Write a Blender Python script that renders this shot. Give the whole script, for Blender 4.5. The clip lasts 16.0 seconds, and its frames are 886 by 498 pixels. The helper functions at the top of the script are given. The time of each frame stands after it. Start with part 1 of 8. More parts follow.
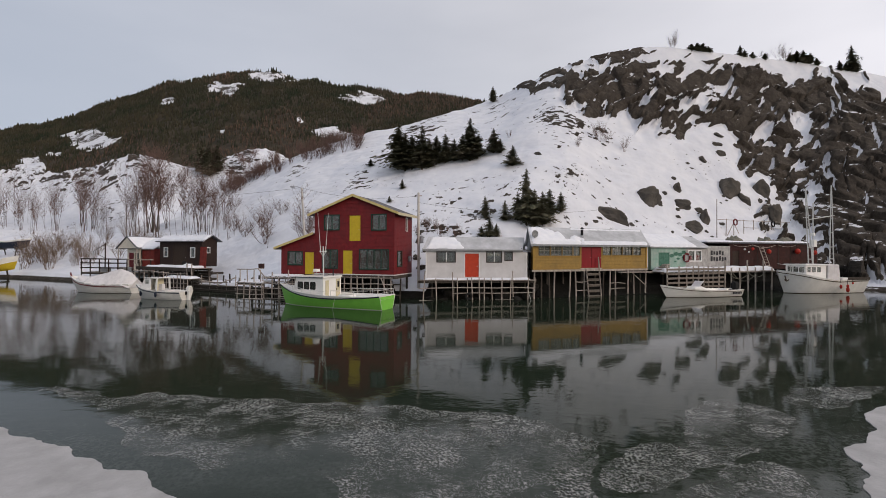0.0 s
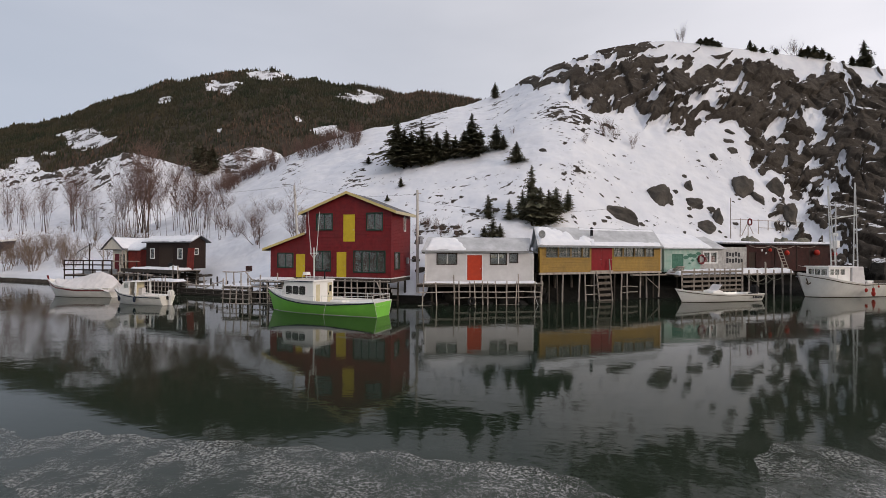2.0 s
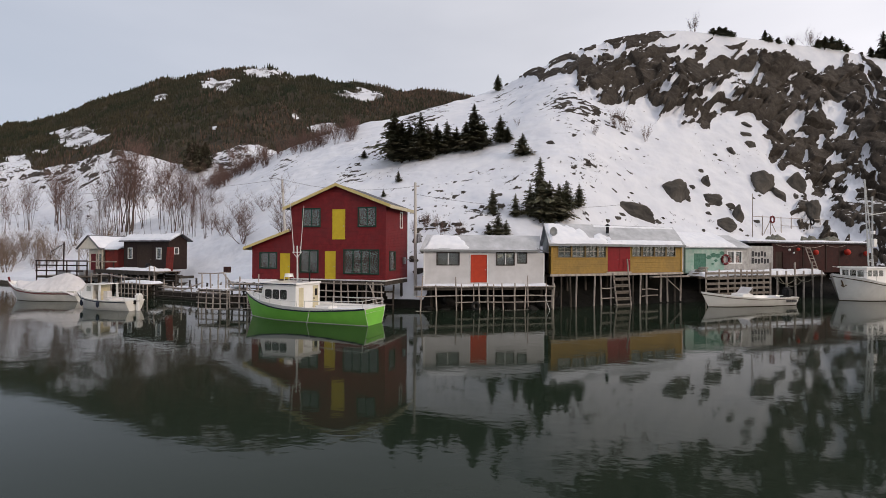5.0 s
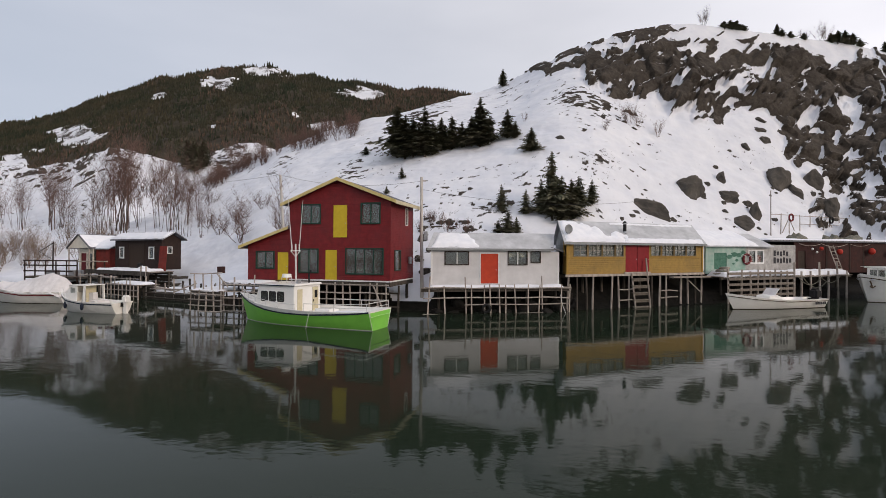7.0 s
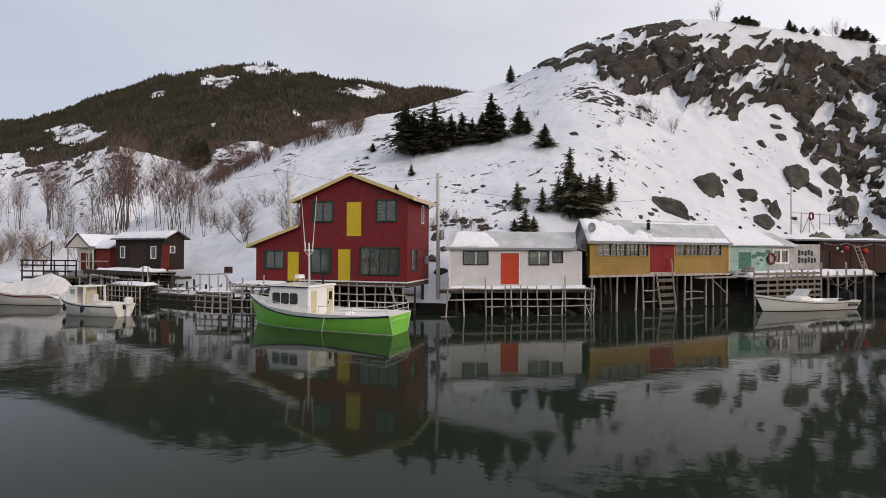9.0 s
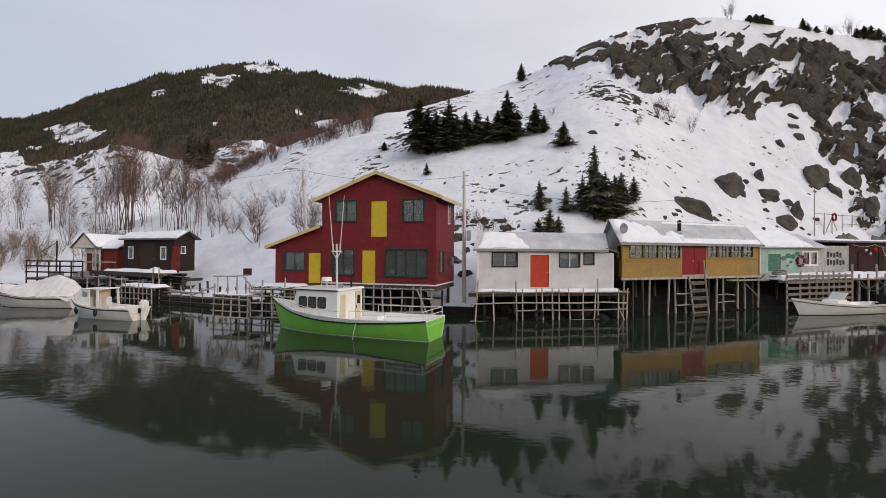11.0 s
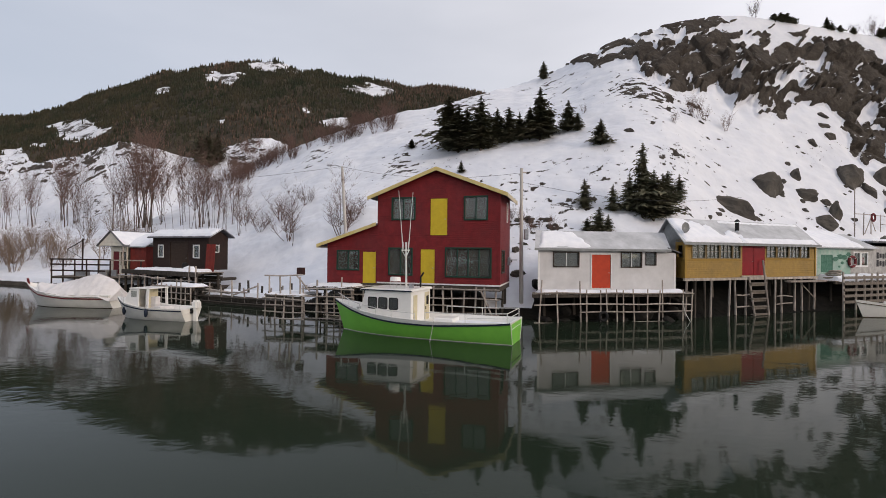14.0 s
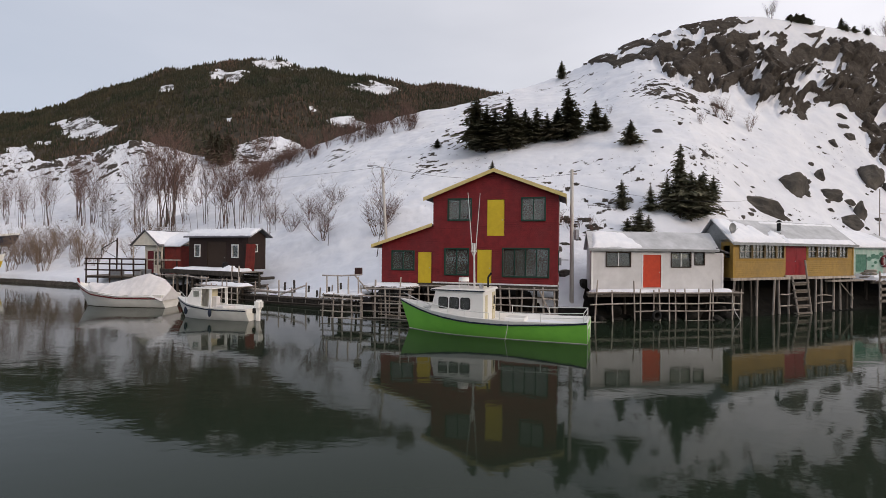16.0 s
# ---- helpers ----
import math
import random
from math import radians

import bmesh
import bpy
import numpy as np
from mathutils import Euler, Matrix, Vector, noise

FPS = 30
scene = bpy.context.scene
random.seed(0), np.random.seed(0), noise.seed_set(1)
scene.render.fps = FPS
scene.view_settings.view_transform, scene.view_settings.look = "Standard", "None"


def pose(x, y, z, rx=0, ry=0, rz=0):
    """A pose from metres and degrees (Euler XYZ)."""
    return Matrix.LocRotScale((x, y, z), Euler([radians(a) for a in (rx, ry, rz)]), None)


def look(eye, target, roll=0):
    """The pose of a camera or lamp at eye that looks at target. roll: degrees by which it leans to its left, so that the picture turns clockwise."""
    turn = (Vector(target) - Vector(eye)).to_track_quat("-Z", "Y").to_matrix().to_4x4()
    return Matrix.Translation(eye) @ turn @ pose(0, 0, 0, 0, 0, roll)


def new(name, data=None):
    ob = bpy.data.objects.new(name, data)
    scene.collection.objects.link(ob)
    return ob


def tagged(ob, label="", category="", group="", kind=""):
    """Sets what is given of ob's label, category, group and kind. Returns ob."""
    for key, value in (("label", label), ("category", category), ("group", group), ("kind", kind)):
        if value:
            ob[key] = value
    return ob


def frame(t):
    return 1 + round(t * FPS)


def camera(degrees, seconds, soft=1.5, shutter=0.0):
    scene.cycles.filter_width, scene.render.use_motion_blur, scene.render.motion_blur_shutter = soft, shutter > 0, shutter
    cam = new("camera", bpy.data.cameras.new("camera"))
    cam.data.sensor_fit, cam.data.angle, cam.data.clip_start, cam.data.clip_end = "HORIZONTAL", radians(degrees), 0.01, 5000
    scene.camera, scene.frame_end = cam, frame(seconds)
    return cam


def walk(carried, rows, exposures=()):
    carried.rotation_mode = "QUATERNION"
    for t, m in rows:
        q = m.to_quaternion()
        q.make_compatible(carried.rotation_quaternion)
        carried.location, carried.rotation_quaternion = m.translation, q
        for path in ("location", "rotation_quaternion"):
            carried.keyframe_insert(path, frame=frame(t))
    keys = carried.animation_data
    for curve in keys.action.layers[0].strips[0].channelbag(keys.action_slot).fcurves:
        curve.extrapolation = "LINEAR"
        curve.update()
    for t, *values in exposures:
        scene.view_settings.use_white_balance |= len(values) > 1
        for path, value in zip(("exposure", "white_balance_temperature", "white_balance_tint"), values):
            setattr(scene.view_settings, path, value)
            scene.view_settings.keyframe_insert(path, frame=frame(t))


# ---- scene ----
cam = camera(87.0, 16.0, soft=0.7)
PATH = [
    (0, (0.894, 0.710, 4.607), (0.777, 2.906, 4.611), 0.3),
    (0.5, (0.853, 1.346, 4.653), (0.734, 3.543, 4.656), 0.3),
    (1, (0.808, 2.045, 4.649), (0.690, 4.242, 4.653), 0.3),
    (1.5, (0.747, 2.749, 4.655), (0.627, 4.946, 4.661), 0.3),
    (2, (0.732, 3.452, 4.668), (0.613, 5.649, 4.675), 0.3),
    (2.5, (0.705, 4.122, 4.657), (0.585, 6.318, 4.665), 0.3),
    (3, (0.686, 4.791, 4.668), (0.567, 6.987, 4.676), 0.3),
    (3.5, (0.671, 5.407, 4.662), (0.551, 7.603, 4.670), 0.3),
    (4, (0.623, 6.090, 4.619), (0.503, 8.286, 4.629), 0.3),
    (6.5, (0.056, 8.999, 4.474), (-0.065, 11.196, 4.483), 0.3),
    (7, (-0.194, 9.481, 4.446), (-0.315, 11.678, 4.457), 0.3),
    (7.5, (-0.446, 9.880, 4.448), (-0.565, 12.077, 4.457), 0.3),
    (8, (-0.768, 10.307, 4.408), (-0.887, 12.504, 4.418), 0.3),
    (8.5, (-1.134, 10.606, 4.415), (-1.252, 12.803, 4.425), 0.3),
    (9, (-1.542, 10.913, 4.413), (-1.658, 13.110, 4.423), 0.3),
    (11.5, (-4.043, 12.212, 4.477), (-4.148, 14.410, 4.489), 0.4),
    (12, (-4.626, 12.403, 4.478), (-4.730, 14.599, 4.490), 0.4),
    (12.5, (-5.245, 12.585, 4.465), (-5.347, 14.783, 4.477), 0.5),
    (13, (-5.889, 12.734, 4.443), (-5.990, 14.931, 4.455), 0.5),
    (13.5, (-6.577, 12.813, 4.403), (-6.673, 15.011, 4.417), 0.5),
    (14, (-7.329, 12.794, 4.396), (-7.423, 14.992, 4.407), 0.6),
    (14.5, (-8.122, 12.700, 4.400), (-8.214, 14.897, 4.408), 0.6),
    (15, (-8.989, 12.591, 4.414), (-9.077, 14.790, 4.421), 0.6),
    (15.5, (-9.906, 12.443, 4.435), (-9.988, 14.641, 4.440), 0.6),
    (16, (-10.903, 12.227, 4.495), (-10.981, 14.425, 4.497), 0.6),
]
walk(cam, [(t, look(eye, target, roll)) for t, eye, target, roll in PATH],
     exposures=[(0, -0.55), (2, -0.49), (4, -0.43), (7, -0.38), (16, -0.36)])

# ---------------------------------------------------------------- light
SUN_AZ, SUN_EL = radians(123), radians(19)   # clockwise from +y, over the horizon
world = bpy.data.worlds.new("world")
scene.world = world
world.use_nodes = True
wt = world.node_tree
for n in list(wt.nodes):
    wt.nodes.remove(n)
w_out = wt.nodes.new("ShaderNodeOutputWorld")
w_sky = wt.nodes.new("ShaderNodeTexSky")
w_sky.sky_type = "NISHITA"
w_sky.sun_disc = False
w_sky.sun_elevation, w_sky.sun_rotation = SUN_EL, SUN_AZ
w_sky.air_density, w_sky.dust_density, w_sky.ozone_density = 1.0, 2.0, 1.0
w_bg = wt.nodes.new("ShaderNodeBackground")
w_bg.inputs["Strength"].default_value = 0.101
# thin high cloud over the clear sky
w_geo = wt.nodes.new("ShaderNodeTexCoord")
w_dot = wt.nodes.new("ShaderNodeVectorMath")
w_dot.operation = "DOT_PRODUCT"
w_dot.inputs[1].default_value = (0.80, -0.25, 0.45)   # the cloud is thinnest this way
w_ramp = wt.nodes.new("ShaderNodeValToRGB")
w_ramp.color_ramp.elements[0].position, w_ramp.color_ramp.elements[0].color = 0.0, (7.1, 7.8, 9.3, 1)
w_ramp.color_ramp.elements[1].position, w_ramp.color_ramp.elements[1].color = 0.92, (13.9, 13.6, 14.4, 1)
w_mid = w_ramp.color_ramp.elements.new(0.62)
w_mid.color = (10.2, 10.2, 11.0, 1)
w_map = wt.nodes.new("ShaderNodeMapRange")
w_map.inputs["From Min"].default_value, w_map.inputs["From Max"].default_value = -0.75, 0.55
w_noise = wt.nodes.new("ShaderNodeTexNoise")
w_noise.inputs["Scale"].default_value, w_noise.inputs["Detail"].default_value = 1.6, 4.0
w_stretch = wt.nodes.new("ShaderNodeMapping")
w_stretch.inputs["Scale"].default_value = (1.0, 1.0, 3.5)
w_cov = wt.nodes.new("ShaderNodeMapRange")
w_cov.inputs["From Min"].default_value, w_cov.inputs["From Max"].default_value = 0.25, 0.75
w_cov.inputs["To Min"].default_value, w_cov.inputs["To Max"].default_value = 0.72, 0.93
w_mix = wt.nodes.new("ShaderNodeMix")
w_mix.data_type = "RGBA"
wt.links.new(w_geo.outputs["Generated"], w_dot.inputs[0])
wt.links.new(w_dot.outputs["Value"], w_map.inputs["Value"])
wt.links.new(w_map.outputs["Result"], w_ramp.inputs["Fac"])
wt.links.new(w_geo.outputs["Generated"], w_stretch.inputs["Vector"])
wt.links.new(w_stretch.outputs["Vector"], w_noise.inputs["Vector"])
wt.links.new(w_noise.outputs["Fac"], w_cov.inputs["Value"])
wt.links.new(w_cov.outputs["Result"], w_mix.inputs["Factor"])
wt.links.new(w_sky.outputs["Color"], w_mix.inputs["A"])
wt.links.new(w_ramp.outputs["Color"], w_mix.inputs["B"])
wt.links.new(w_mix.outputs["Result"], w_bg.inputs["Color"])
wt.links.new(w_bg.outputs["Background"], w_out.inputs["Surface"])

sun_data = bpy.data.lights.new("sun", "SUN")
sun_data.energy, sun_data.angle, sun_data.color = 1.5, radians(12), (1.0, 0.80, 0.62)
sun = new("sun", sun_data)
sun.matrix_world = look((60 * math.sin(SUN_AZ), 60 * math.cos(SUN_AZ), 60 * math.tan(SUN_EL)), (0, 0, 0))

# ---------------------------------------------------------------- materials


def material(name, color, rough=0.7, metal=0.0, second=None, scale=6.0, bump=0.0, bump_scale=None, spread=(0.35, 0.65), boards=0.0, axis="Z",
             island=0.0, coat=0.0, grime=0.0, stretch=(1, 1, 1)):
    """A painted or natural surface: two tones mixed by noise, fine relief, and, with boards, the shadow lines of lapped boards."""
    m = bpy.data.materials.new(name)
    m.use_nodes = True
    nt = m.node_tree
    N, L = nt.nodes, nt.links
    b = N["Principled BSDF"]
    b.inputs["Roughness"].default_value, b.inputs["Metallic"].default_value = rough, metal
    b.inputs["Coat Weight"].default_value = coat
    b.inputs["Specular IOR Level"].default_value = 0.5 if coat or metal else 0.18
    tc = N.new("ShaderNodeTexCoord")
    mp = N.new("ShaderNodeMapping")
    mp.inputs["Scale"].default_value = stretch
    L.new(tc.outputs["Object"], mp.inputs["Vector"])
    no = N.new("ShaderNodeTexNoise")
    no.inputs["Scale"].default_value, no.inputs["Detail"].default_value, no.inputs["Roughness"].default_value = scale, 6.0, 0.65
    L.new(mp.outputs["Vector"], no.inputs["Vector"])
    mr = N.new("ShaderNodeMapRange")
    mr.inputs["From Min"].default_value, mr.inputs["From Max"].default_value = spread
    L.new(no.outputs["Fac"], mr.inputs["Value"])
    mx = N.new("ShaderNodeMix")
    mx.data_type = "RGBA"
    mx.inputs["A"].default_value = (*color, 1)
    mx.inputs["B"].default_value = (*(second or [c * 0.75 for c in color]), 1)
    L.new(mr.outputs["Result"], mx.inputs["Factor"])
    col = mx.outputs["Result"]
    if grime:
        n2 = N.new("ShaderNodeTexNoise")
        n2.inputs["Scale"].default_value, n2.inputs["Detail"].default_value = 0.7, 5.0
        L.new(tc.outputs["Object"], n2.inputs["Vector"])
        r2 = N.new("ShaderNodeMapRange")
        r2.inputs["From Min"].default_value, r2.inputs["From Max"].default_value = 0.42, 0.72
        r2.inputs["To Max"].default_value = grime
        L.new(n2.outputs["Fac"], r2.inputs["Value"])
        m2 = N.new("ShaderNodeMix")
        m2.data_type = "RGBA"
        m2.inputs["B"].default_value = (*[0.45 * c + 0.02 for c in color], 1)
        L.new(r2.outputs["Result"], m2.inputs["Factor"])
        L.new(col, m2.inputs["A"])
        col = m2.outputs["Result"]
    if island:
        oi, ge = N.new("ShaderNodeObjectInfo"), N.new("ShaderNodeNewGeometry")
        ad = N.new("ShaderNodeMath")
        ad.operation = "ADD"
        L.new(oi.outputs["Random"], ad.inputs[0])
        L.new(ge.outputs["Random Per Island"], ad.inputs[1])
        va = N.new("ShaderNodeMapRange")
        va.inputs["From Max"].default_value = 2.0
        va.inputs["To Min"].default_value, va.inputs["To Max"].default_value = 1 - island, 1 + island
        L.new(ad.outputs[0], va.inputs["Value"])
        hs = N.new("ShaderNodeHueSaturation")
        L.new(va.outputs["Result"], hs.inputs["Value"])
        L.new(col, hs.inputs["Color"])
        col = hs.outputs["Color"]
    L.new(col, b.inputs["Base Color"])
    height = None
    if bump:
        nb = N.new("ShaderNodeTexNoise")
        nb.inputs["Scale"].default_value, nb.inputs["Detail"].default_value = bump_scale or scale * 5, 5.0
        L.new(mp.outputs["Vector"], nb.inputs["Vector"])
        height = nb.outputs["Fac"]
    if boards:
        sp = N.new("ShaderNodeSeparateXYZ")
        L.new(tc.outputs["Object"], sp.inputs[0])
        di = N.new("ShaderNodeMath")
        di.operation = "DIVIDE"
        di.inputs[1].default_value = boards
        L.new(sp.outputs[axis], di.inputs[0])
        fr = N.new("ShaderNodeMath")
        fr.operation = "FRACT"
        L.new(di.outputs[0], fr.inputs[0])
        inv = N.new("ShaderNodeMath")
        inv.operation = "SUBTRACT"
        inv.inputs[0].default_value = 1.0
        L.new(fr.outputs[0], inv.inputs[1])
        bb = N.new("ShaderNodeBump")
        bb.inputs["Distance"].default_value, bb.inputs["Strength"].default_value = 0.035, 1.0
        L.new(inv.outputs[0], bb.inputs["Height"])
        L.new(bb.outputs["Normal"], b.inputs["Normal"])
        if height:
            b2 = N.new("ShaderNodeBump")
            b2.inputs["Distance"].default_value, b2.inputs["Strength"].default_value = 0.01, bump
            L.new(height, b2.inputs["Height"])
            L.new(bb.outputs["Normal"], b2.inputs["Normal"])
            L.new(b2.outputs["Normal"], b.inputs["Normal"])
    elif height:
        b2 = N.new("ShaderNodeBump")
        b2.inputs["Distance"].default_value, b2.inputs["Strength"].default_value = 0.03, bump
        L.new(height, b2.inputs["Height"])
        L.new(b2.outputs["Normal"], b.inputs["Normal"])
    return m


def glass_material():
    m = bpy.data.materials.new("window_glass")
    m.use_nodes = True
    b = m.node_tree.nodes["Principled BSDF"]
    b.inputs["Base Color"].default_value = (0.55, 0.60, 0.56, 1)
    b.inputs["Roughness"].default_value, b.inputs["IOR"].default_value = 0.03, 1.6
    b.inputs["Transmission Weight"].default_value = 0.93   # the pale diffuse rest stands in for light reflected by the panes
    return m


def ground_material():
    """Snow, bare rock and forest floor, by the cover stored on the terrain."""
    m = bpy.data.materials.new("snow_and_rock")
    m.use_nodes = True
    N, L = m.node_tree.nodes, m.node_tree.links
    b = N["Principled BSDF"]
    tc = N.new("ShaderNodeTexCoord")

    def tex(scale, detail=6.0, rough=0.6):
        n = N.new("ShaderNodeTexNoise")
        n.inputs["Scale"].default_value, n.inputs["Detail"].default_value, n.inputs["Roughness"].default_value = scale, detail, rough
        L.new(tc.outputs["Object"], n.inputs["Vector"])
        return n.outputs["Fac"]

    def ramp(v, lo, hi, a=0.0, z=1.0):
        r = N.new("ShaderNodeMapRange")
        r.inputs["From Min"].default_value, r.inputs["From Max"].default_value = lo, hi
        r.inputs["To Min"].default_value, r.inputs["To Max"].default_value = a, z
        L.new(v, r.inputs["Value"])
        return r.outputs["Result"]

    def mix(f, a, z):
        x = N.new("ShaderNodeMix")
        x.data_type = "RGBA"
        for v, k in ((f, "Factor"), (a, "A"), (z, "B")):
            if isinstance(v, tuple):
                x.inputs[k].default_value = (*v, 1)
            else:
                L.new(v, x.inputs[k])
        return x.outputs["Result"]

    def add(a, z):
        x = N.new("ShaderNodeMath")
        x.operation = "ADD"
        L.new(a, x.inputs[0])
        L.new(z, x.inputs[1])
        return x.outputs[0]

    at_r, at_b = N.new("ShaderNodeAttribute"), N.new("ShaderNodeAttribute")
    at_r.attribute_name, at_b.attribute_name = "rock", "brush"
    fine = add(ramp(tex(1.1, 8, 0.7), 0.0, 1.0, -0.24, 0.24), ramp(tex(3.6, 4, 0.6), 0.0, 1.0, -0.08, 0.08))
    rock_f = ramp(add(at_r.outputs["Fac"], fine), 0.47, 0.55)
    snow = mix(ramp(tex(0.35), 0.35, 0.7), (0.725, 0.738, 0.775), (0.615, 0.637, 0.695))
    mp = N.new("ShaderNodeMapping")
    mp.inputs["Scale"].default_value, mp.inputs["Rotation"].default_value = (1.0, 1.0, 0.22), (0.0, radians(-14), 0.0)
    L.new(tc.outputs["Object"], mp.inputs["Vector"])
    run = N.new("ShaderNodeTexNoise")
    run.inputs["Scale"].default_value, run.inputs["Detail"].default_value, run.inputs["Roughness"].default_value = 1.1, 7.0, 0.7
    L.new(mp.outputs["Vector"], run.inputs["Vector"])
    rock = mix(ramp(tex(0.16, 6, 0.65), 0.35, 0.65), (0.036, 0.029, 0.023), (0.062, 0.052, 0.042))
    rock = mix(ramp(run.outputs["Fac"], 0.50, 0.70, 0, 0.45), rock, (0.115, 0.098, 0.082))
    rock = mix(ramp(tex(0.55, 8, 0.72), 0.50, 0.66, 0, 0.6), rock, (0.105, 0.090, 0.076))
    rock = mix(ramp(run.outputs["Fac"], 0.48, 0.30, 0, 0.5), rock, (0.022, 0.018, 0.015))
    rock = mix(ramp(tex(2.6, 7, 0.75), 0.52, 0.70, 0, 0.7), rock, (0.016, 0.014, 0.012))
    floor_c = mix(ramp(tex(0.25, 8, 0.75), 0.35, 0.68), (0.026, 0.024, 0.017), (0.070, 0.055, 0.039))
    brush_f = ramp(add(at_b.outputs["Fac"], ramp(tex(0.55, 8, 0.75), 0, 1, -0.4, 0.4)), 0.45, 0.56)
    # snow caught on small ledges of the rock
    geo, up = N.new("ShaderNodeNewGeometry"), N.new("ShaderNodeSeparateXYZ")
    L.new(geo.outputs["Normal"], up.inputs[0])
    mp2 = N.new("ShaderNodeMapping")
    mp2.inputs["Scale"].default_value, mp2.inputs["Rotation"].default_value = (0.55, 0.55, 1.5), (0.0, radians(24), 0.0)
    L.new(tc.outputs["Object"], mp2.inputs["Vector"])
    ledge = N.new("ShaderNodeTexNoise")
    ledge.inputs["Scale"].default_value, ledge.inputs["Detail"].default_value, ledge.inputs["Roughness"].default_value = 0.9, 7.0, 0.66
    L.new(mp2.outputs["Vector"], ledge.inputs["Vector"])
    caught = ramp(add(ledge.outputs["Fac"], ramp(up.outputs["Z"], 0.30, 0.92, -0.20, 0.06)), 0.590, 0.630)
    rock = mix(caught, rock, (0.68, 0.69, 0.72))
    col = mix(rock_f, snow, rock)
    col = mix(brush_f, col, floor_c)
    # near-black: shade under houses and quays painted in, weed along the tide line
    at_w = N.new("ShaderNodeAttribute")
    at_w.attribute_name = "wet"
    weed_shade = mix(ramp(tex(1.5, 6, 0.7), 0.35, 0.7), (0.004, 0.0038, 0.0032), (0.012, 0.011, 0.009))
    col = mix(ramp(add(at_w.outputs["Fac"], ramp(tex(0.8, 6, 0.7), 0, 1, -0.25, 0.25)), 0.42, 0.6), col, weed_shade)
    L.new(col, b.inputs["Base Color"])
    b.inputs["Roughness"].default_value, b.inputs["Specular IOR Level"].default_value = 0.85, 0.15
    bp = N.new("ShaderNodeBump")
    bp.inputs["Distance"].default_value = 0.5
    L.new(ramp(rock_f, 0, 1, 0.2, 0.9), bp.inputs["Strength"])
    L.new(tex(0.9, 8, 0.62), bp.inputs["Height"])
    L.new(bp.outputs["Normal"], b.inputs["Normal"])
    return m


def water_material():
    """Dark green harbour water, still, with faint ripples and drifts of thin slush on the open side."""
    m = bpy.data.materials.new("harbour_water")
    m.use_nodes = True
    N, L = m.node_tree.nodes, m.node_tree.links
    b = N["Principled BSDF"]
    tc = N.new("ShaderNodeTexCoord")

    def tex(scale, detail, stretch, rough=0.55):
        mp = N.new("ShaderNodeMapping")
        mp.inputs["Scale"].default_value = stretch
        n = N.new("ShaderNodeTexNoise")
        n.inputs["Scale"].default_value, n.inputs["Detail"].default_value, n.inputs["Roughness"].default_value = scale, detail, rough
        L.new(tc.outputs["Object"], mp.inputs["Vector"])
        L.new(mp.outputs["Vector"], n.inputs["Vector"])
        return n.outputs["Fac"]

    def ramp(v, lo, hi, a=0.0, z=1.0):
        r = N.new("ShaderNodeMapRange")
        r.interpolation_type = "SMOOTHSTEP"
        r.inputs["From Min"].default_value, r.inputs["From Max"].default_value = lo, hi
        r.inputs["To Min"].default_value, r.inputs["To Max"].default_value = a, z
        L.new(v, r.inputs["Value"])
        return r.outputs["Result"]

    def math_node(op, a, z):
        x = N.new("ShaderNodeMath")
        x.operation = op
        for i, v in enumerate((a, z)):
            if isinstance(v, float):
                x.inputs[i].default_value = v
            else:
                L.new(v, x.inputs[i])
        return x.outputs[0]

    sp = N.new("ShaderNodeSeparateXYZ")
    L.new(tc.outputs["Object"], sp.inputs[0])
    # slush lies where the drift ice has broken up, on the near side of the cove
    near = ramp(math_node("ADD", sp.outputs["Y"], math_node("MULTIPLY", sp.outputs["X"], -0.10)), 11.5, 15.5, 1.0, 0.0)
    drift = ramp(tex(0.16, 5.0, (1.0, 1.7, 1.0), 0.6), 0.40, 0.62)
    grain = ramp(tex(11.0, 5.0, (1, 1, 1), 0.75), 0.38, 0.66)
    slush = math_node("MULTIPLY", math_node("MULTIPLY", near, drift), math_node("ADD", math_node("MULTIPLY", grain, 0.13), 0.02))
    mx = N.new("ShaderNodeMix")
    mx.data_type = "RGBA"
    mx.inputs["A"].default_value, mx.inputs["B"].default_value = (0.0158, 0.0238, 0.0152, 1), (0.34, 0.355, 0.35, 1)
    L.new(slush, mx.inputs["Factor"])
    L.new(mx.outputs["Result"], b.inputs["Base Color"])
    L.new(ramp(slush, 0.0, 0.5, 0.05, 0.55), b.inputs["Roughness"])
    b.inputs["IOR"].default_value = 1.23
    patch = ramp(tex(0.05, 3.0, (1, 2.0, 1)), 0.38, 0.66, 0.25, 1.0)
    h = math_node("MULTIPLY", math_node("ADD", tex(0.7, 3.0, (1.0, 1.5, 1)), math_node("MULTIPLY", tex(3.2, 2.0, (1.0, 1.5, 1)), 0.22)), patch)
    bp = N.new("ShaderNodeBump")
    bp.inputs["Distance"].default_value, bp.inputs["Strength"].default_value = 0.035, 0.30
    L.new(h, bp.inputs["Height"])
    L.new(bp.outputs["Normal"], b.inputs["Normal"])
    return m


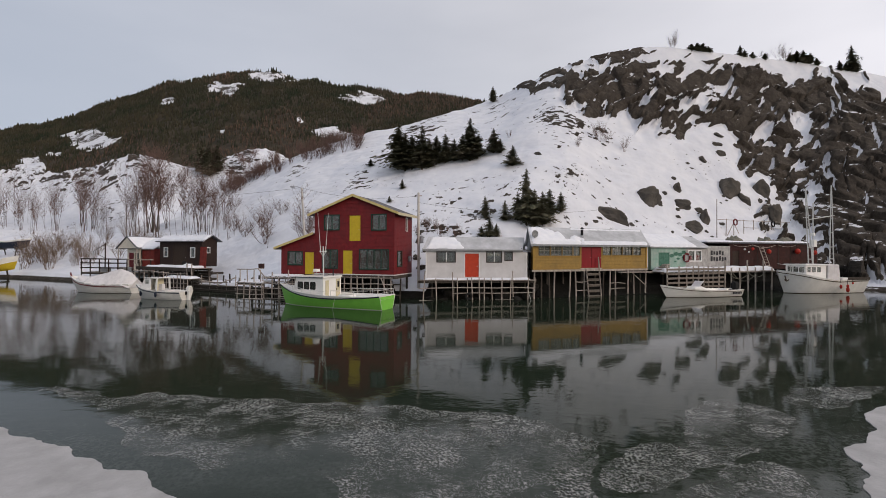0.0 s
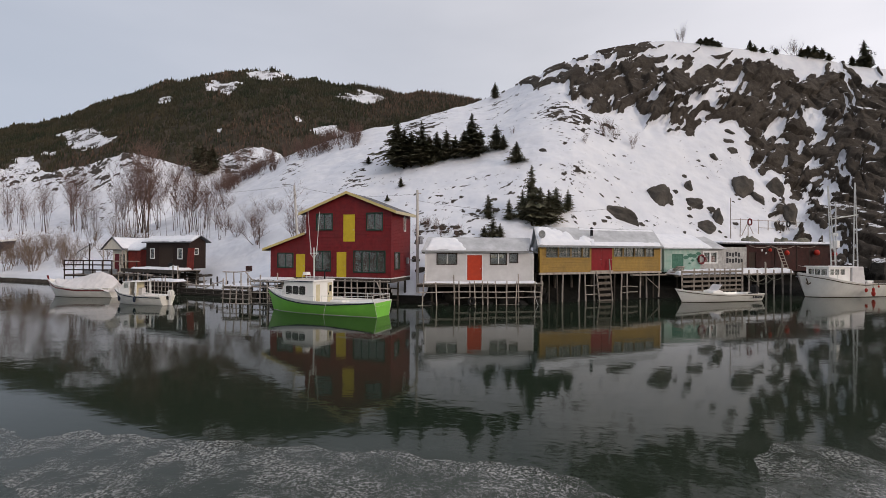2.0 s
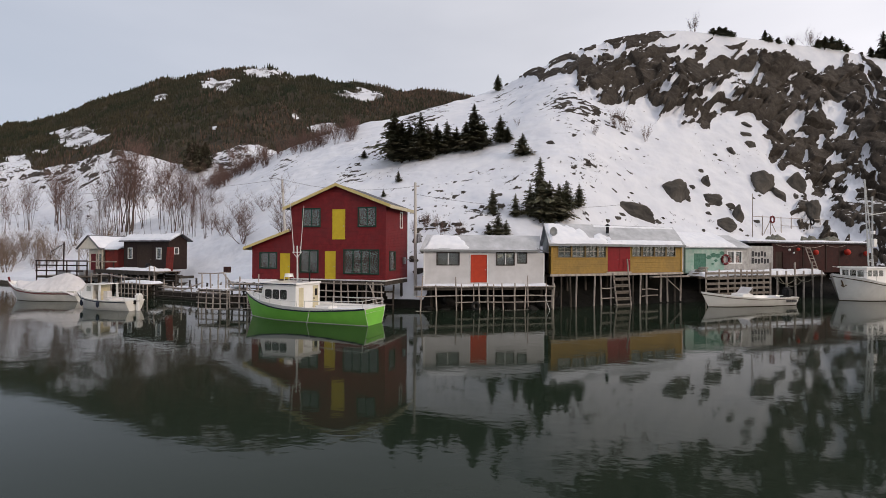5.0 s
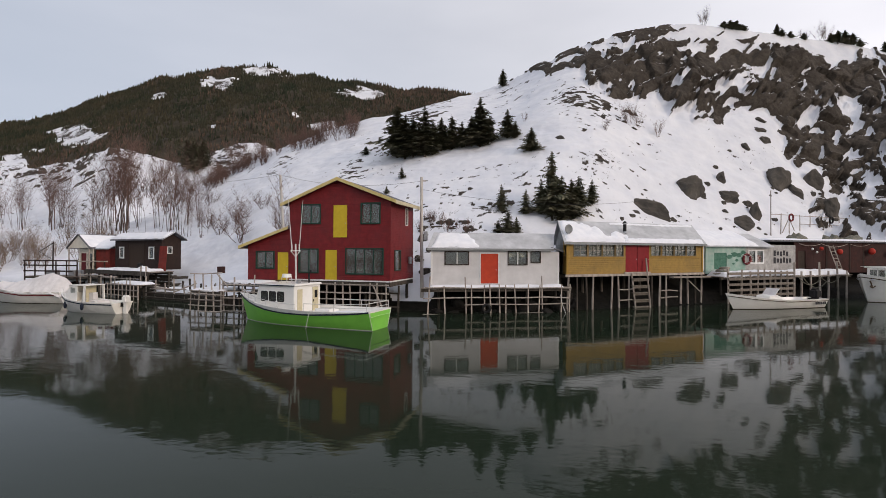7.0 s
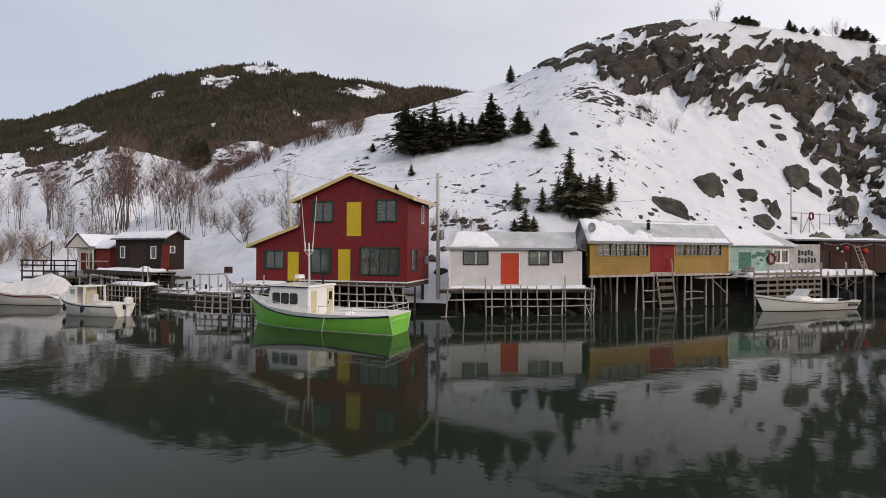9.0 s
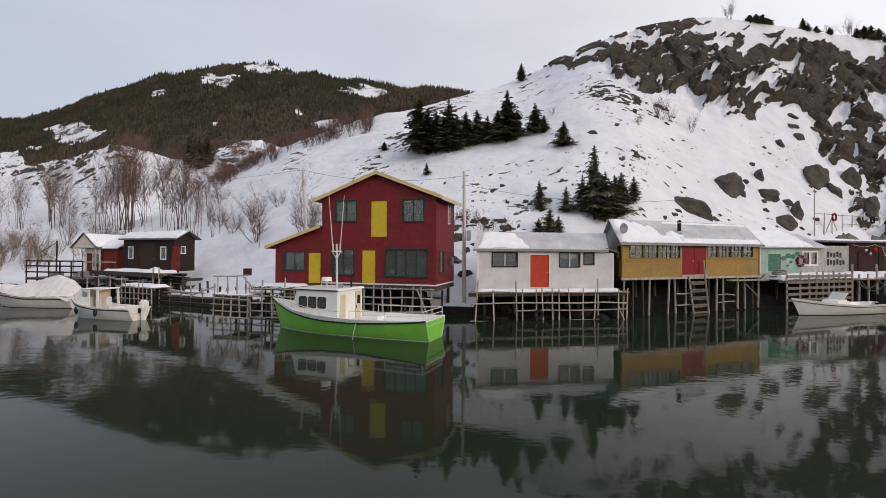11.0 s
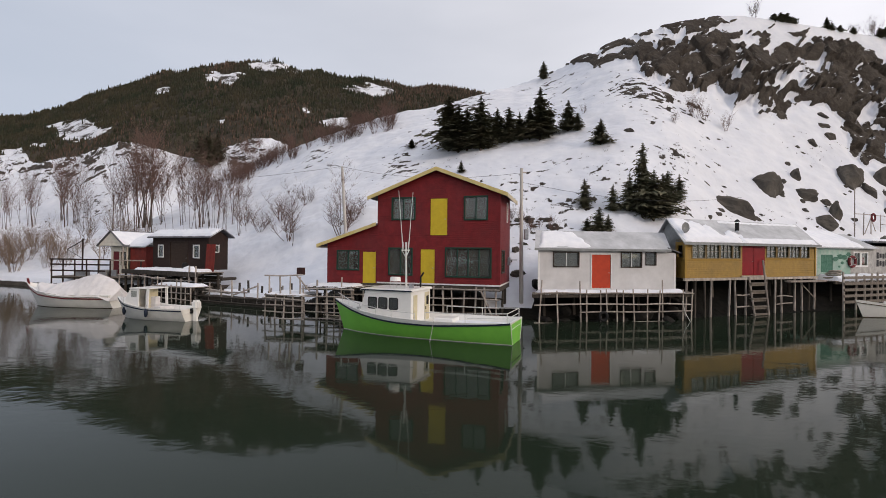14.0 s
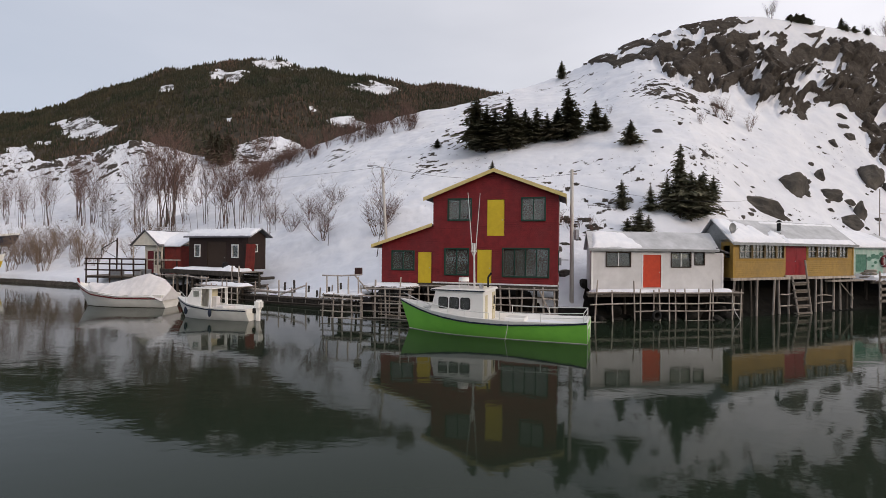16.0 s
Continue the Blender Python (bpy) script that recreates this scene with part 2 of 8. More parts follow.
def slush_material():
    """A grainy film of slush, with clear water between the grains."""
    m = bpy.data.materials.new("grey_slush")
    m.use_nodes = True
    N, L = m.node_tree.nodes, m.node_tree.links
    b = N["Principled BSDF"]
    b.inputs["Base Color"].default_value = (0.36, 0.36, 0.35, 1)
    b.inputs["Roughness"].default_value, b.inputs["Specular IOR Level"].default_value = 0.7, 0.2
    tc = N.new("ShaderNodeTexCoord")
    last = None
    for scale, lo, hi in ((17.0, 0.38, 0.66), (1.6, 0.28, 0.60), (0.45, 0.33, 0.58)):
        n, r = N.new("ShaderNodeTexNoise"), N.new("ShaderNodeMapRange")
        n.inputs["Scale"].default_value, n.inputs["Detail"].default_value, n.inputs["Roughness"].default_value = scale, 5.0, 0.65
        r.interpolation_type = "SMOOTHSTEP"
        r.inputs["From Min"].default_value, r.inputs["From Max"].default_value = lo, hi
        L.new(tc.outputs["Object"], n.inputs["Vector"])
        L.new(n.outputs["Fac"], r.inputs["Value"])
        if last:
            x = N.new("ShaderNodeMath")
            x.operation = "MULTIPLY"
            L.new(last, x.inputs[0])
            L.new(r.outputs["Result"], x.inputs[1])
            last = x.outputs[0]
        else:
            last = r.outputs["Result"]
    x = N.new("ShaderNodeMath")
    x.operation = "MULTIPLY"
    x.inputs[1].default_value = 0.78
    L.new(last, x.inputs[0])
    L.new(x.outputs[0], b.inputs["Alpha"])
    return m


M = {
    "slush": slush_material(),
    "ground": ground_material(), "water": water_material(), "glass": glass_material(),
    "snow": material("lying_snow", (0.80, 0.81, 0.84), 0.8, second=(0.70, 0.72, 0.77), scale=1.5, bump=0.5, bump_scale=6),
    "ice": material("white_ice", (0.46, 0.45, 0.45), 0.6, second=(0.34, 0.335, 0.33), scale=1.2, bump=0.7, bump_scale=14, grime=0.3),
    "red": material("oxblood_clapboard", (0.180, 0.016, 0.018), 0.55, second=(0.125, 0.011, 0.013), scale=2.2, bump=0.25, bump_scale=30, boards=0.115, grime=0.35),
    "yellow": material("yellow_paint", (0.62, 0.46, 0.035), 0.5, second=(0.54, 0.39, 0.03), scale=3, bump=0.1, grime=0.2),
    "faded_yellow": material("faded_yellow_trim", (0.60, 0.47, 0.17), 0.6, second=(0.66, 0.55, 0.28), scale=2.5, bump=0.2, grime=0.2),
    "cream": material("cream_trim", (0.60, 0.54, 0.38), 0.55, scale=4, bump=0.1, second=(0.50, 0.45, 0.30)),
    "pale_cream": material("pale_cream_boards", (0.66, 0.62, 0.53), 0.6, scale=3, bump=0.2, second=(0.56, 0.52, 0.44), boards=0.14),
    "green_trim": material("dark_green_trim", (0.022, 0.055, 0.040), 0.5, scale=5),
    "white": material("white_board_siding", (0.60, 0.59, 0.59), 0.6, second=(0.53, 0.52, 0.52), scale=1.5, bump=0.25, bump_scale=9, grime=0.22),
    "white_paint": material("white_paint", (0.76, 0.76, 0.75), 0.45, second=(0.66, 0.66, 0.65), scale=2.5, bump=0.1, grime=0.25),
    "orange_red": material("red_orange_paint", (0.48, 0.055, 0.022), 0.5, second=(0.40, 0.045, 0.02), scale=3, grime=0.25),
    "crimson": material("crimson_paint", (0.25, 0.011, 0.018), 0.5, second=(0.19, 0.010, 0.015), scale=3, grime=0.3),
    "ochre": material("ochre_boards", (0.34, 0.21, 0.05), 0.6, second=(0.26, 0.165, 0.042), scale=3.5, bump=0.3, boards=0.14, grime=0.45),
    "ochre_plain": material("ochre_trim", (0.37, 0.225, 0.048), 0.6, second=(0.29, 0.18, 0.04), scale=4, bump=0.2, grime=0.3),
    "grey_boards": material("grey_board_siding", (0.28, 0.29, 0.29), 0.75, second=(0.21, 0.22, 0.22), scale=3, bump=0.3, boards=0.14, grime=0.4),
    "teal": material("weathered_teal_paint", (0.24, 0.40, 0.33), 0.65, second=(0.42, 0.50, 0.46), scale=1.6, bump=0.3, grime=0.5),
    "mural": material("dark_green_mural_paint", (0.04, 0.12, 0.085), 0.7, second=(0.09, 0.20, 0.15), scale=4),
    "brown": material("dark_brown_boards", (0.035, 0.021, 0.017), 0.65, second=(0.025, 0.016, 0.014), scale=3, bump=0.3, boards=0.16, axis="X"),
    "brown_door": material("brown_door", (0.045, 0.03, 0.022), 0.6, scale=4, boards=0.14, axis="X"),
    "barn": material("faded_red_boards", (0.20, 0.032, 0.024), 0.7, second=(0.13, 0.022, 0.018), scale=2.2, bump=0.4, boards=0.16, axis="X", grime=0.5),
    "roof": material("grey_felt_roof", (0.40, 0.41, 0.425), 0.85, second=(0.54, 0.55, 0.57), scale=1.2, bump=0.5, bump_scale=18, grime=0.3),
    "dark_roof": material("dark_felt_roof", (0.10, 0.10, 0.11), 0.85, second=(0.16, 0.16, 0.17), scale=2, bump=0.4),
    "log": material("weathered_log", (0.48, 0.43, 0.38), 0.85, second=(0.26, 0.225, 0.20), scale=5, bump=0.7, island=0.45, stretch=(1, 1, 0.3)),
    "wet_log": material("wet_pile", (0.085, 0.072, 0.060), 0.7, second=(0.04, 0.034, 0.028), scale=5, bump=0.7, island=0.4, stretch=(1, 1, 0.3)),
    "plank": material("grey_deck_plank", (0.25, 0.22, 0.19), 0.85, second=(0.14, 0.12, 0.10), scale=6, bump=0.5, island=0.3),
    "hull_white": material("white_hull_paint", (0.84, 0.825, 0.78), 0.35, second=(0.77, 0.755, 0.71), scale=1.5, grime=0.22, coat=0.2),
    "hull_green": material("bright_green_hull", (0.235, 0.62, 0.085), 0.35, second=(0.205, 0.56, 0.077), scale=1.5, grime=0.12, coat=0.25),
    "boot": material("dark_bottom_paint", (0.05, 0.035, 0.025), 0.6, second=(0.10, 0.07, 0.04), scale=4),
    "navy": material("navy_rubbing_strake", (0.02, 0.028, 0.05), 0.5, scale=5),
    "maroon": material("maroon_rubbing_strake", (0.16, 0.025, 0.03), 0.55, scale=5),
    "cabin": material("white_cabin_gelcoat", (0.86, 0.85, 0.82), 0.35, second=(0.80, 0.79, 0.76), scale=1.2, coat=0.3, grime=0.15),
    "metal": material("galvanised_metal", (0.45, 0.46, 0.47), 0.4, metal=0.7, scale=8, second=(0.3, 0.3, 0.31)),
    "alu": material("white_aluminium_rail", (0.66, 0.66, 0.64), 0.4, scale=8),
    "black": material("black_rubber", (0.015, 0.015, 0.016), 0.6, scale=8),
    "tarp": material("pale_boat_tarpaulin", (0.68, 0.66, 0.66), 0.7, second=(0.57, 0.55, 0.55), scale=1.6, bump=0.5, bump_scale=5),
    "float": material("orange_red_float", (0.46, 0.04, 0.025), 0.5, second=(0.36, 0.03, 0.02), scale=5),
    "boulder": material("grey_brown_boulder", (0.11, 0.098, 0.083), 0.9, second=(0.055, 0.05, 0.045), scale=1.2, bump=1.0, bump_scale=4, grime=0.4),
    "shore": material("wet_shore_rock", (0.024, 0.022, 0.019), 0.75, second=(0.012, 0.011, 0.010), scale=2, bump=1.0, bump_scale=6),
    "bark": material("grey_bark", (0.11, 0.09, 0.078), 0.9, second=(0.05, 0.04, 0.034), scale=10, bump=0.4, island=0.3),
    "twig": material("brown_twigs", (0.165, 0.104, 0.086), 0.9, second=(0.090, 0.058, 0.049), scale=3, island=0.35),
    "heath": material("dark_dry_heath", (0.075, 0.058, 0.044), 0.9, second=(0.04, 0.034, 0.027), scale=3, island=0.4),
    "straw": material("dry_brown_scrub", (0.21, 0.155, 0.115), 0.9, second=(0.14, 0.10, 0.075), scale=3, island=0.35),
    "spruce": material("spruce_needles", (0.100, 0.108, 0.070), 0.85, second=(0.19, 0.165, 0.105), scale=3, island=0.4),
    "far_spruce": material("distant_spruce", (0.024, 0.032, 0.019), 0.9, second=(0.060, 0.050, 0.031), scale=0.09, island=0.55),
    "store": material("dark_oxblood_boards", (0.055, 0.019, 0.016), 0.75, second=(0.030, 0.012, 0.011), scale=2.2, bump=0.4, boards=0.16, axis="X", grime=0.5),
    "far_twig": material("distant_bare_woods", (0.105, 0.070, 0.052), 0.9, second=(0.07, 0.05, 0.038), scale=0.2, island=0.4),
    "pole": material("pale_grey_pole", (0.58, 0.55, 0.51), 0.8, second=(0.44, 0.41, 0.38), scale=6, bump=0.4, stretch=(1, 1, 0.2)),
    "wire": material("black_cable", (0.02, 0.02, 0.02), 0.6, scale=8),
    "ink": material("faded_dark_lettering", (0.05, 0.05, 0.055), 0.8, scale=10),
    "sign": material("weathered_white_board", (0.48, 0.47, 0.45), 0.75, second=(0.30, 0.29, 0.28), scale=2.5, bump=0.3, grime=0.5),
    "net": material("grey_green_netting", (0.12, 0.13, 0.11), 0.9, second=(0.22, 0.20, 0.16), scale=8, bump=0.8),
    "tan_frame": material("weathered_tan_frame", (0.30, 0.23, 0.13), 0.7, second=(0.20, 0.16, 0.10), scale=6, bump=0.3, grime=0.3),
    "muntin": material("weathered_grey_muntin", (0.40, 0.38, 0.33), 0.7, scale=6),
    "curtain": material("dull_curtain", (0.42, 0.40, 0.36), 0.9, scale=4),
}

# ---------------------------------------------------------------- mesh helpers


def box(bm, x0, x1, y0, y1, z0, z1):
    v = [bm.verts.new(p) for p in ((x0, y0, z0), (x1, y0, z0), (x1, y1, z0), (x0, y1, z0), (x0, y0, z1), (x1, y0, z1), (x1, y1, z1), (x0, y1, z1))]
    for f in ((3, 2, 1, 0), (4, 5, 6, 7), (0, 1, 5, 4), (1, 2, 6, 5), (2, 3, 7, 6), (3, 0, 4, 7)):
        bm.faces.new([v[i] for i in f])


def prism(bm, pts, vec):
    """A flat outline pushed along vec."""
    a = [bm.verts.new(p) for p in pts]
    z = [bm.verts.new(Vector(p) + Vector(vec)) for p in pts]
    bm.faces.new(a)
    bm.faces.new(z[::-1])
    for i in range(len(a)):
        j = (i + 1) % len(a)
        bm.faces.new((a[j], a[i], z[i], z[j]))


def tube(bm, p0, p1, r0, r1=None, n=7, caps=True):
    p0, p1 = Vector(p0), Vector(p1)
    r1 = r0 if r1 is None else r1
    q = (p1 - p0).to_track_quat("Z", "Y")
    rings = []
    for p, r in ((p0, r0), (p1, r1)):
        rings.append([bm.verts.new(p + q @ Vector((r * math.cos(2 * math.pi * i / n), r * math.sin(2 * math.pi * i / n), 0))) for i in range(n)])
    for i in range(n):
        j = (i + 1) % n
        bm.faces.new((rings[0][i], rings[0][j], rings[1][j], rings[1][i]))
    if caps:
        bm.faces.new(rings[0][::-1])
        bm.faces.new(rings[1])


def sweep(bm, pts, radii, n=6):
    """One bent bar through the points."""
    pts = [Vector(p) for p in pts]
    rows = []
    for i, p in enumerate(pts):
        way = (pts[min(i + 1, len(pts) - 1)] - pts[max(i - 1, 0)]).normalized()
        q = way.to_track_quat("Z", "Y")
        r = radii[i] if isinstance(radii, (list, tuple)) else radii
        rows.append([bm.verts.new(p + q @ Vector((r * math.cos(2 * math.pi * k / n), r * math.sin(2 * math.pi * k / n), 0))) for k in range(n)])
    for a, z in zip(rows, rows[1:]):
        # the frames of neighbouring rings may differ by a turn: join each corner to the nearest
        off = min(range(n), key=lambda o: sum((a[k].co - z[(k + o) % n].co).length for k in range(n)))
        for k in range(n):
            bm.faces.new((a[k], a[(k + 1) % n], z[(k + 1 + off) % n], z[(k + off) % n]))
    bm.faces.new(rows[0][::-1])
    bm.faces.new(rows[-1])


def path_tube(bm, pts, r, n=6):
    sweep(bm, pts, r, n)


def ring(bm, centre, normal, big, small, n=20, k=8, squash=1.0):
    q = Vector(normal).to_track_quat("Z", "Y")
    rows = []
    for i in range(n):
        a = 2 * math.pi * i / n
        rows.append([bm.verts.new(Vector(centre) + q @ Vector(((big + small * math.cos(b)) * math.cos(a), (big + small * math.cos(b)) * math.sin(a) * squash, small * math.sin(b))))
                     for b in (2 * math.pi * j / k for j in range(k))])
    for i in range(n):
        for j in range(k):
            bm.faces.new((rows[i][j], rows[(i + 1) % n][j], rows[(i + 1) % n][(j + 1) % k], rows[i][(j + 1) % k]))


def ball(bm, c, r, sx=1, sy=1, sz=1, u=12, v=8):
    bmesh.ops.create_uvsphere(bm, u_segments=u, v_segments=v, radius=r, matrix=Matrix.Translation(c) @ Matrix.Diagonal((sx, sy, sz, 1)))


def mesh_of(name, bm, mat, smooth=False):
    bmesh.ops.recalc_face_normals(bm, faces=bm.faces)
    me = bpy.data.meshes.new(name)
    bm.to_mesh(me)
    bm.free()
    for m in (mat if isinstance(mat, (list, tuple)) else [mat]):
        me.materials.append(M[m] if isinstance(m, str) else m)
    if smooth:
        for p in me.polygons:
            p.use_smooth = True
        me.set_sharp_from_angle(angle=radians(38))
    return me


def part(name, bm, mat, parent, label="", smooth=False, bevel=0.0):
    if name.endswith("wall"):
        bmesh.ops.remove_doubles(bm, verts=list(bm.verts), dist=0.0005)
    if bevel:
        bmesh.ops.bevel(bm, geom=list(bm.edges), offset=bevel, segments=1, affect="EDGES", clamp_overlap=True)
    ob = new(name, mesh_of(name, bm, mat, smooth))
    ob.parent = parent
    return tagged(ob, label)


def thing(name, m, label, category, group="", kind=""):
    ob = new(name)
    ob.empty_display_size = 0.3
    ob.matrix_basis = m
    return tagged(ob, label, category, group, kind)


def quick(name, parent, mat, *boxes, label="", bevel=0.0):
    bm = bmesh.new()
    for b in boxes:
        box(bm, *b)
    return part(name, bm, mat, parent, label, bevel=bevel)


def bar(name, parent, mat, p0, p1, r, r1=None, n=7, label=""):
    bm = bmesh.new()
    tube(bm, p0, p1, r, r1, n)
    return part(name, bm, mat, parent, label)


def shared(name, me, parent, m):
    """A repeated piece on shared mesh data."""
    ob = new(name, me)
    ob.parent = parent
    ob.matrix_basis = m
    return ob


rnd = random.Random(7)

# ---------------------------------------------------------------- terrain
# Heights are told by azimuth from a spot in the cove and by distance d: three ridges, one behind the other.
OX, OY = 0.9, 0.7
U0 = 784.0 + 826.0 * 0.0535


def lattice(ix, iy, seed):
    h = (ix.astype(np.int64) * 374761393 + iy.astype(np.int64) * 668265263 + seed * 1442695041) & 0xFFFFFFFF
    h = ((h ^ (h >> 13)) * 1274126177) & 0xFFFFFFFF
    return ((h ^ (h >> 16)) & 0xFFFF) / 65535.0


def vnoise(x, y, seed=0):
    ix, iy = np.floor(x), np.floor(y)
    fx, fy = x - ix, y - iy
    fx, fy = fx * fx * fx * (fx * (6 * fx - 15) + 10), fy * fy * fy * (fy * (6 * fy - 15) + 10)
    a, b = lattice(ix, iy, seed), lattice(ix + 1, iy, seed)
    c, d = lattice(ix, iy + 1, seed), lattice(ix + 1, iy + 1, seed)
    return (a * (1 - fx) + b * fx) * (1 - fy) + (c * (1 - fx) + d * fx) * fy


def fbm(x, y, seed=0, octaves=5, gain=0.5):
    total, amp, norm = 0, 1.0, 0.0
    for o in range(octaves):
        total = total + amp * vnoise(x * 2 ** o + 17.3 * o, y * 2 ** o + 9.1 * o, seed + o)
        norm += amp
        amp *= gain
    return total / norm


def smooth(v, lo, hi):
    t = np.clip((v - lo) / (hi - lo), 0, 1)
    return t * t * (3 - 2 * t)


def knots(u, table, blur=14.0):
    """Table columns at u, with the corners rounded off."""
    table = np.array(table, float)
    out = []
    for c in range(1, table.shape[1]):
        out.append(sum(w * np.interp(u + k * blur, table[:, 0], table[:, c]) for k, w in ((-1.6, 0.12), (-0.8, 0.22), (0, 0.32), (0.8, 0.22), (1.6, 0.12))))
    return out


def cells(x, y, size, seed):
    """Cell noise: the nearest cell's centre, its random number, and how near the border is."""
    gx, gy = np.floor(x / size), np.floor(y / size)
    best = np.full(np.shape(x), 1e9)
    second = best.copy()
    cx, cy, cr = np.zeros_like(best), np.zeros_like(best), np.zeros_like(best)
    for i in (-1, 0, 1):
        for j in (-1, 0, 1):
            ax, ay = gx + i, gy + j
            px, py = (ax + 0.15 + 0.7 * lattice(ax, ay, seed)) * size, (ay + 0.15 + 0.7 * lattice(ax, ay, seed + 1)) * size
            q = (x - px) ** 2 + (y - py) ** 2
            near = q < best
            second = np.where(near, best, np.minimum(second, q))
            best = np.where(near, q, best)
            cx, cy, cr = np.where(near, px, cx), np.where(near, py, cy), np.where(near, lattice(ax, ay, seed + 2), cr)
    return cx, cy, cr, (np.sqrt(second) - np.sqrt(best)) / size


# azimuth mark, elevation mark, distance of the ridge
FRONT = [(-400, 440, 80), (200, 425, 78), (250, 402, 80), (330, 368, 85), (380, 338, 88), (430, 312, 92), (480, 290, 90), (528, 272, 88), (600, 248, 86), (660, 233, 85),
         (760, 206, 87), (840, 190, 91), (880, 174, 92), (940, 141, 87), (1000, 116, 85), (1060, 100, 85), (1150, 86, 87), (1250, 99, 90), (1400, 119, 97), (1568, 150, 100), (2400, 230, 115)]
KNOLL = [(-500, 330, 125), (-150, 300, 128), (0, 298, 130), (45, 306, 128), (110, 298, 125), (160, 281, 122), (215, 269, 120), (260, 277, 122), (320, 297, 128), (370, 281, 132),
         (430, 263, 136), (470, 259, 138), (505, 285, 140), (560, 300, 140), (700, 340, 140), (900, 420, 140)]
FAR = [(-600, 330, 235), (-250, 252, 235), (0, 221, 235), (100, 201, 235), (180, 170, 235), (290, 139, 235), (400, 124, 238), (470, 124, 240), (560, 143, 240), (640, 157, 240),
       (700, 163, 240), (800, 173, 240), (850, 184, 240), (1000, 205, 240), (1200, 260, 240), (1500, 330, 240)]
SHORE = [(-500, 70), (0, 64), (110, 58.5), (200, 57), (330, 55), (430, 48), (480, 43.5), (560, 42.5), (740, 42.2), (940, 43.5), (1150, 49.0), (1300, 54), (1400, 57), (1470, 57.5), (1520, 56), (1600, 53), (2400, 45)]


AXIS = 0.05325   # the crag's marks are told from an axis turned by this much


def turned(u):
    return 784 + 826 * np.tan(np.arctan((u - U0) / 826) + AXIS)


def unturned(u):
    return U0 + 826 * math.tan(math.atan((u - 784) / 826) - AXIS)


def relief(u, d):
    """Base height and the elevation mark of the ground at azimuth mark u and distance d."""
    d0, = knots(u, SHORE, 34.0)
    zs = []
    e, r = knots(u, FRONT)
    z1 = 4.6 + (442.7 - e) / 826 * r
    p, = knots(u, [(400, 1.05), (700, 0.92), (870, 0.80), (940, 0.86), (1000, 0.93), (1060, 1.16), (1130, 1.26), (1200, 1.33), (1270, 1.40), (1360, 1.5), (1450, 1.1)], 30.0)
    t = (d - d0) / (r - d0)
    zf = 0.35 + (z1 - 0.35) * np.where(t < 0, t * 2.0, np.clip(t, 0, 1) ** p) - np.where(t > 1, (d - r) * 0.30, 0)
    zs.append(zf)
    e, r = knots(u, KNOLL)
    z1 = 4.6 + (442.7 - e) / 826 * r
    t = (d - d0) / (r - d0)
    zs.append(0.35 + (z1 - 0.35) * np.where(t < 0, t * 2.0, np.clip(t, 0, 1) ** 1.65) - np.where(t > 1, (d - r) * 0.25, 0))
    e, r = knots(u, FAR)
    z1 = 4.6 + (442.7 - e) / 826 * r
    t = (d - 118) / (r - 118)
    zs.append(3 + (z1 - 3) * np.where(t < 0, t * 2, np.clip(t, 0, 1) ** 0.78) - np.where(t > 1, (d - r) * 0.22, 0))
    k = 1.2
    m = np.maximum(np.maximum(zs[0], zs[1]), zs[2])
    z = m + k * np.log(sum(np.exp(np.clip((q - m) / k, -30, 0)) for q in zs)) - np.where(m < 3, 0.0, 0.0)
    which = np.argmax(np.stack(zs), axis=0)
    return np.maximum(z, -3.0), which


def inside(u, v, poly):
    c = np.zeros(np.shape(u), bool)
    for (x0, y0), (x1, y1) in zip(poly, poly[1:] + poly[:1]):
        hit = ((y0 > v) != (y1 > v)) & (u < (x1 - x0) * (v - y0) / ((y1 - y0) or 1e-9) + x0)
        c ^= hit
    return c


# outline of the bare crag, and the drifts of snow (+) and sheer faces (-) within it: mark, half sizes, weight
CRAG = [(886, 168), (925, 140), (1000, 80), (1150, 50), (1568, 80), (2400, 120), (2400, 640), (1460, 640), (1436, 470), (1400, 445), (1368, 430), (1343, 398), (1345, 368), (1374, 345),
        (1366, 322), (1340, 305), (1322, 318), (1304, 296), (1300, 252), (1284, 230), (1242, 222), (1206, 246), (1164, 244), (1150, 224), (1134, 234), (1112, 226), (1106, 192), (1080, 206),
        (1038, 206), (1006, 190), (990, 172), (985, 150), (940, 160), (915, 160)]
DRIFTS = [(1188, 196, 58, 20, 0.62), (1130, 190, 18, 12, 0.4), (1352, 240, 28, 15, 1.5), (1364, 274, 8, 34, 1.1), (1470, 208, 15, 34, 0.6), (1442, 262, 40, 14, 0.55), (1412, 318, 14, 26, 0.75), (1420, 285, 10, 40, 0.3),
          (1432, 352, 14, 26, 0.7), (1548, 240, 14, 40, 0.6), (1170, 132, 34, 10, 0.5), (1120, 112, 60, 14, 0.45), (1030, 132, 16, 22, 0.35), (1285, 160, 14, 14, 0.4), (1390, 372, 20, 20, 0.4), (1400, 225, 16, 10, 0.5),
          (1056, 170, 54, 30, -0.75), (1190, 152, 36, 13, -0.35), (1262, 188, 30, 16, -0.3), (1326, 190, 30, 48, -0.75), (1330, 285, 16, 22, -0.3), (1402, 178, 44, 26, -0.4), (1388, 275, 14, 40, -0.5), (1520, 350, 62, 150, -0.6), (1500, 220, 22, 40, -0.3), (1378, 392, 26, 26, 1.3)]
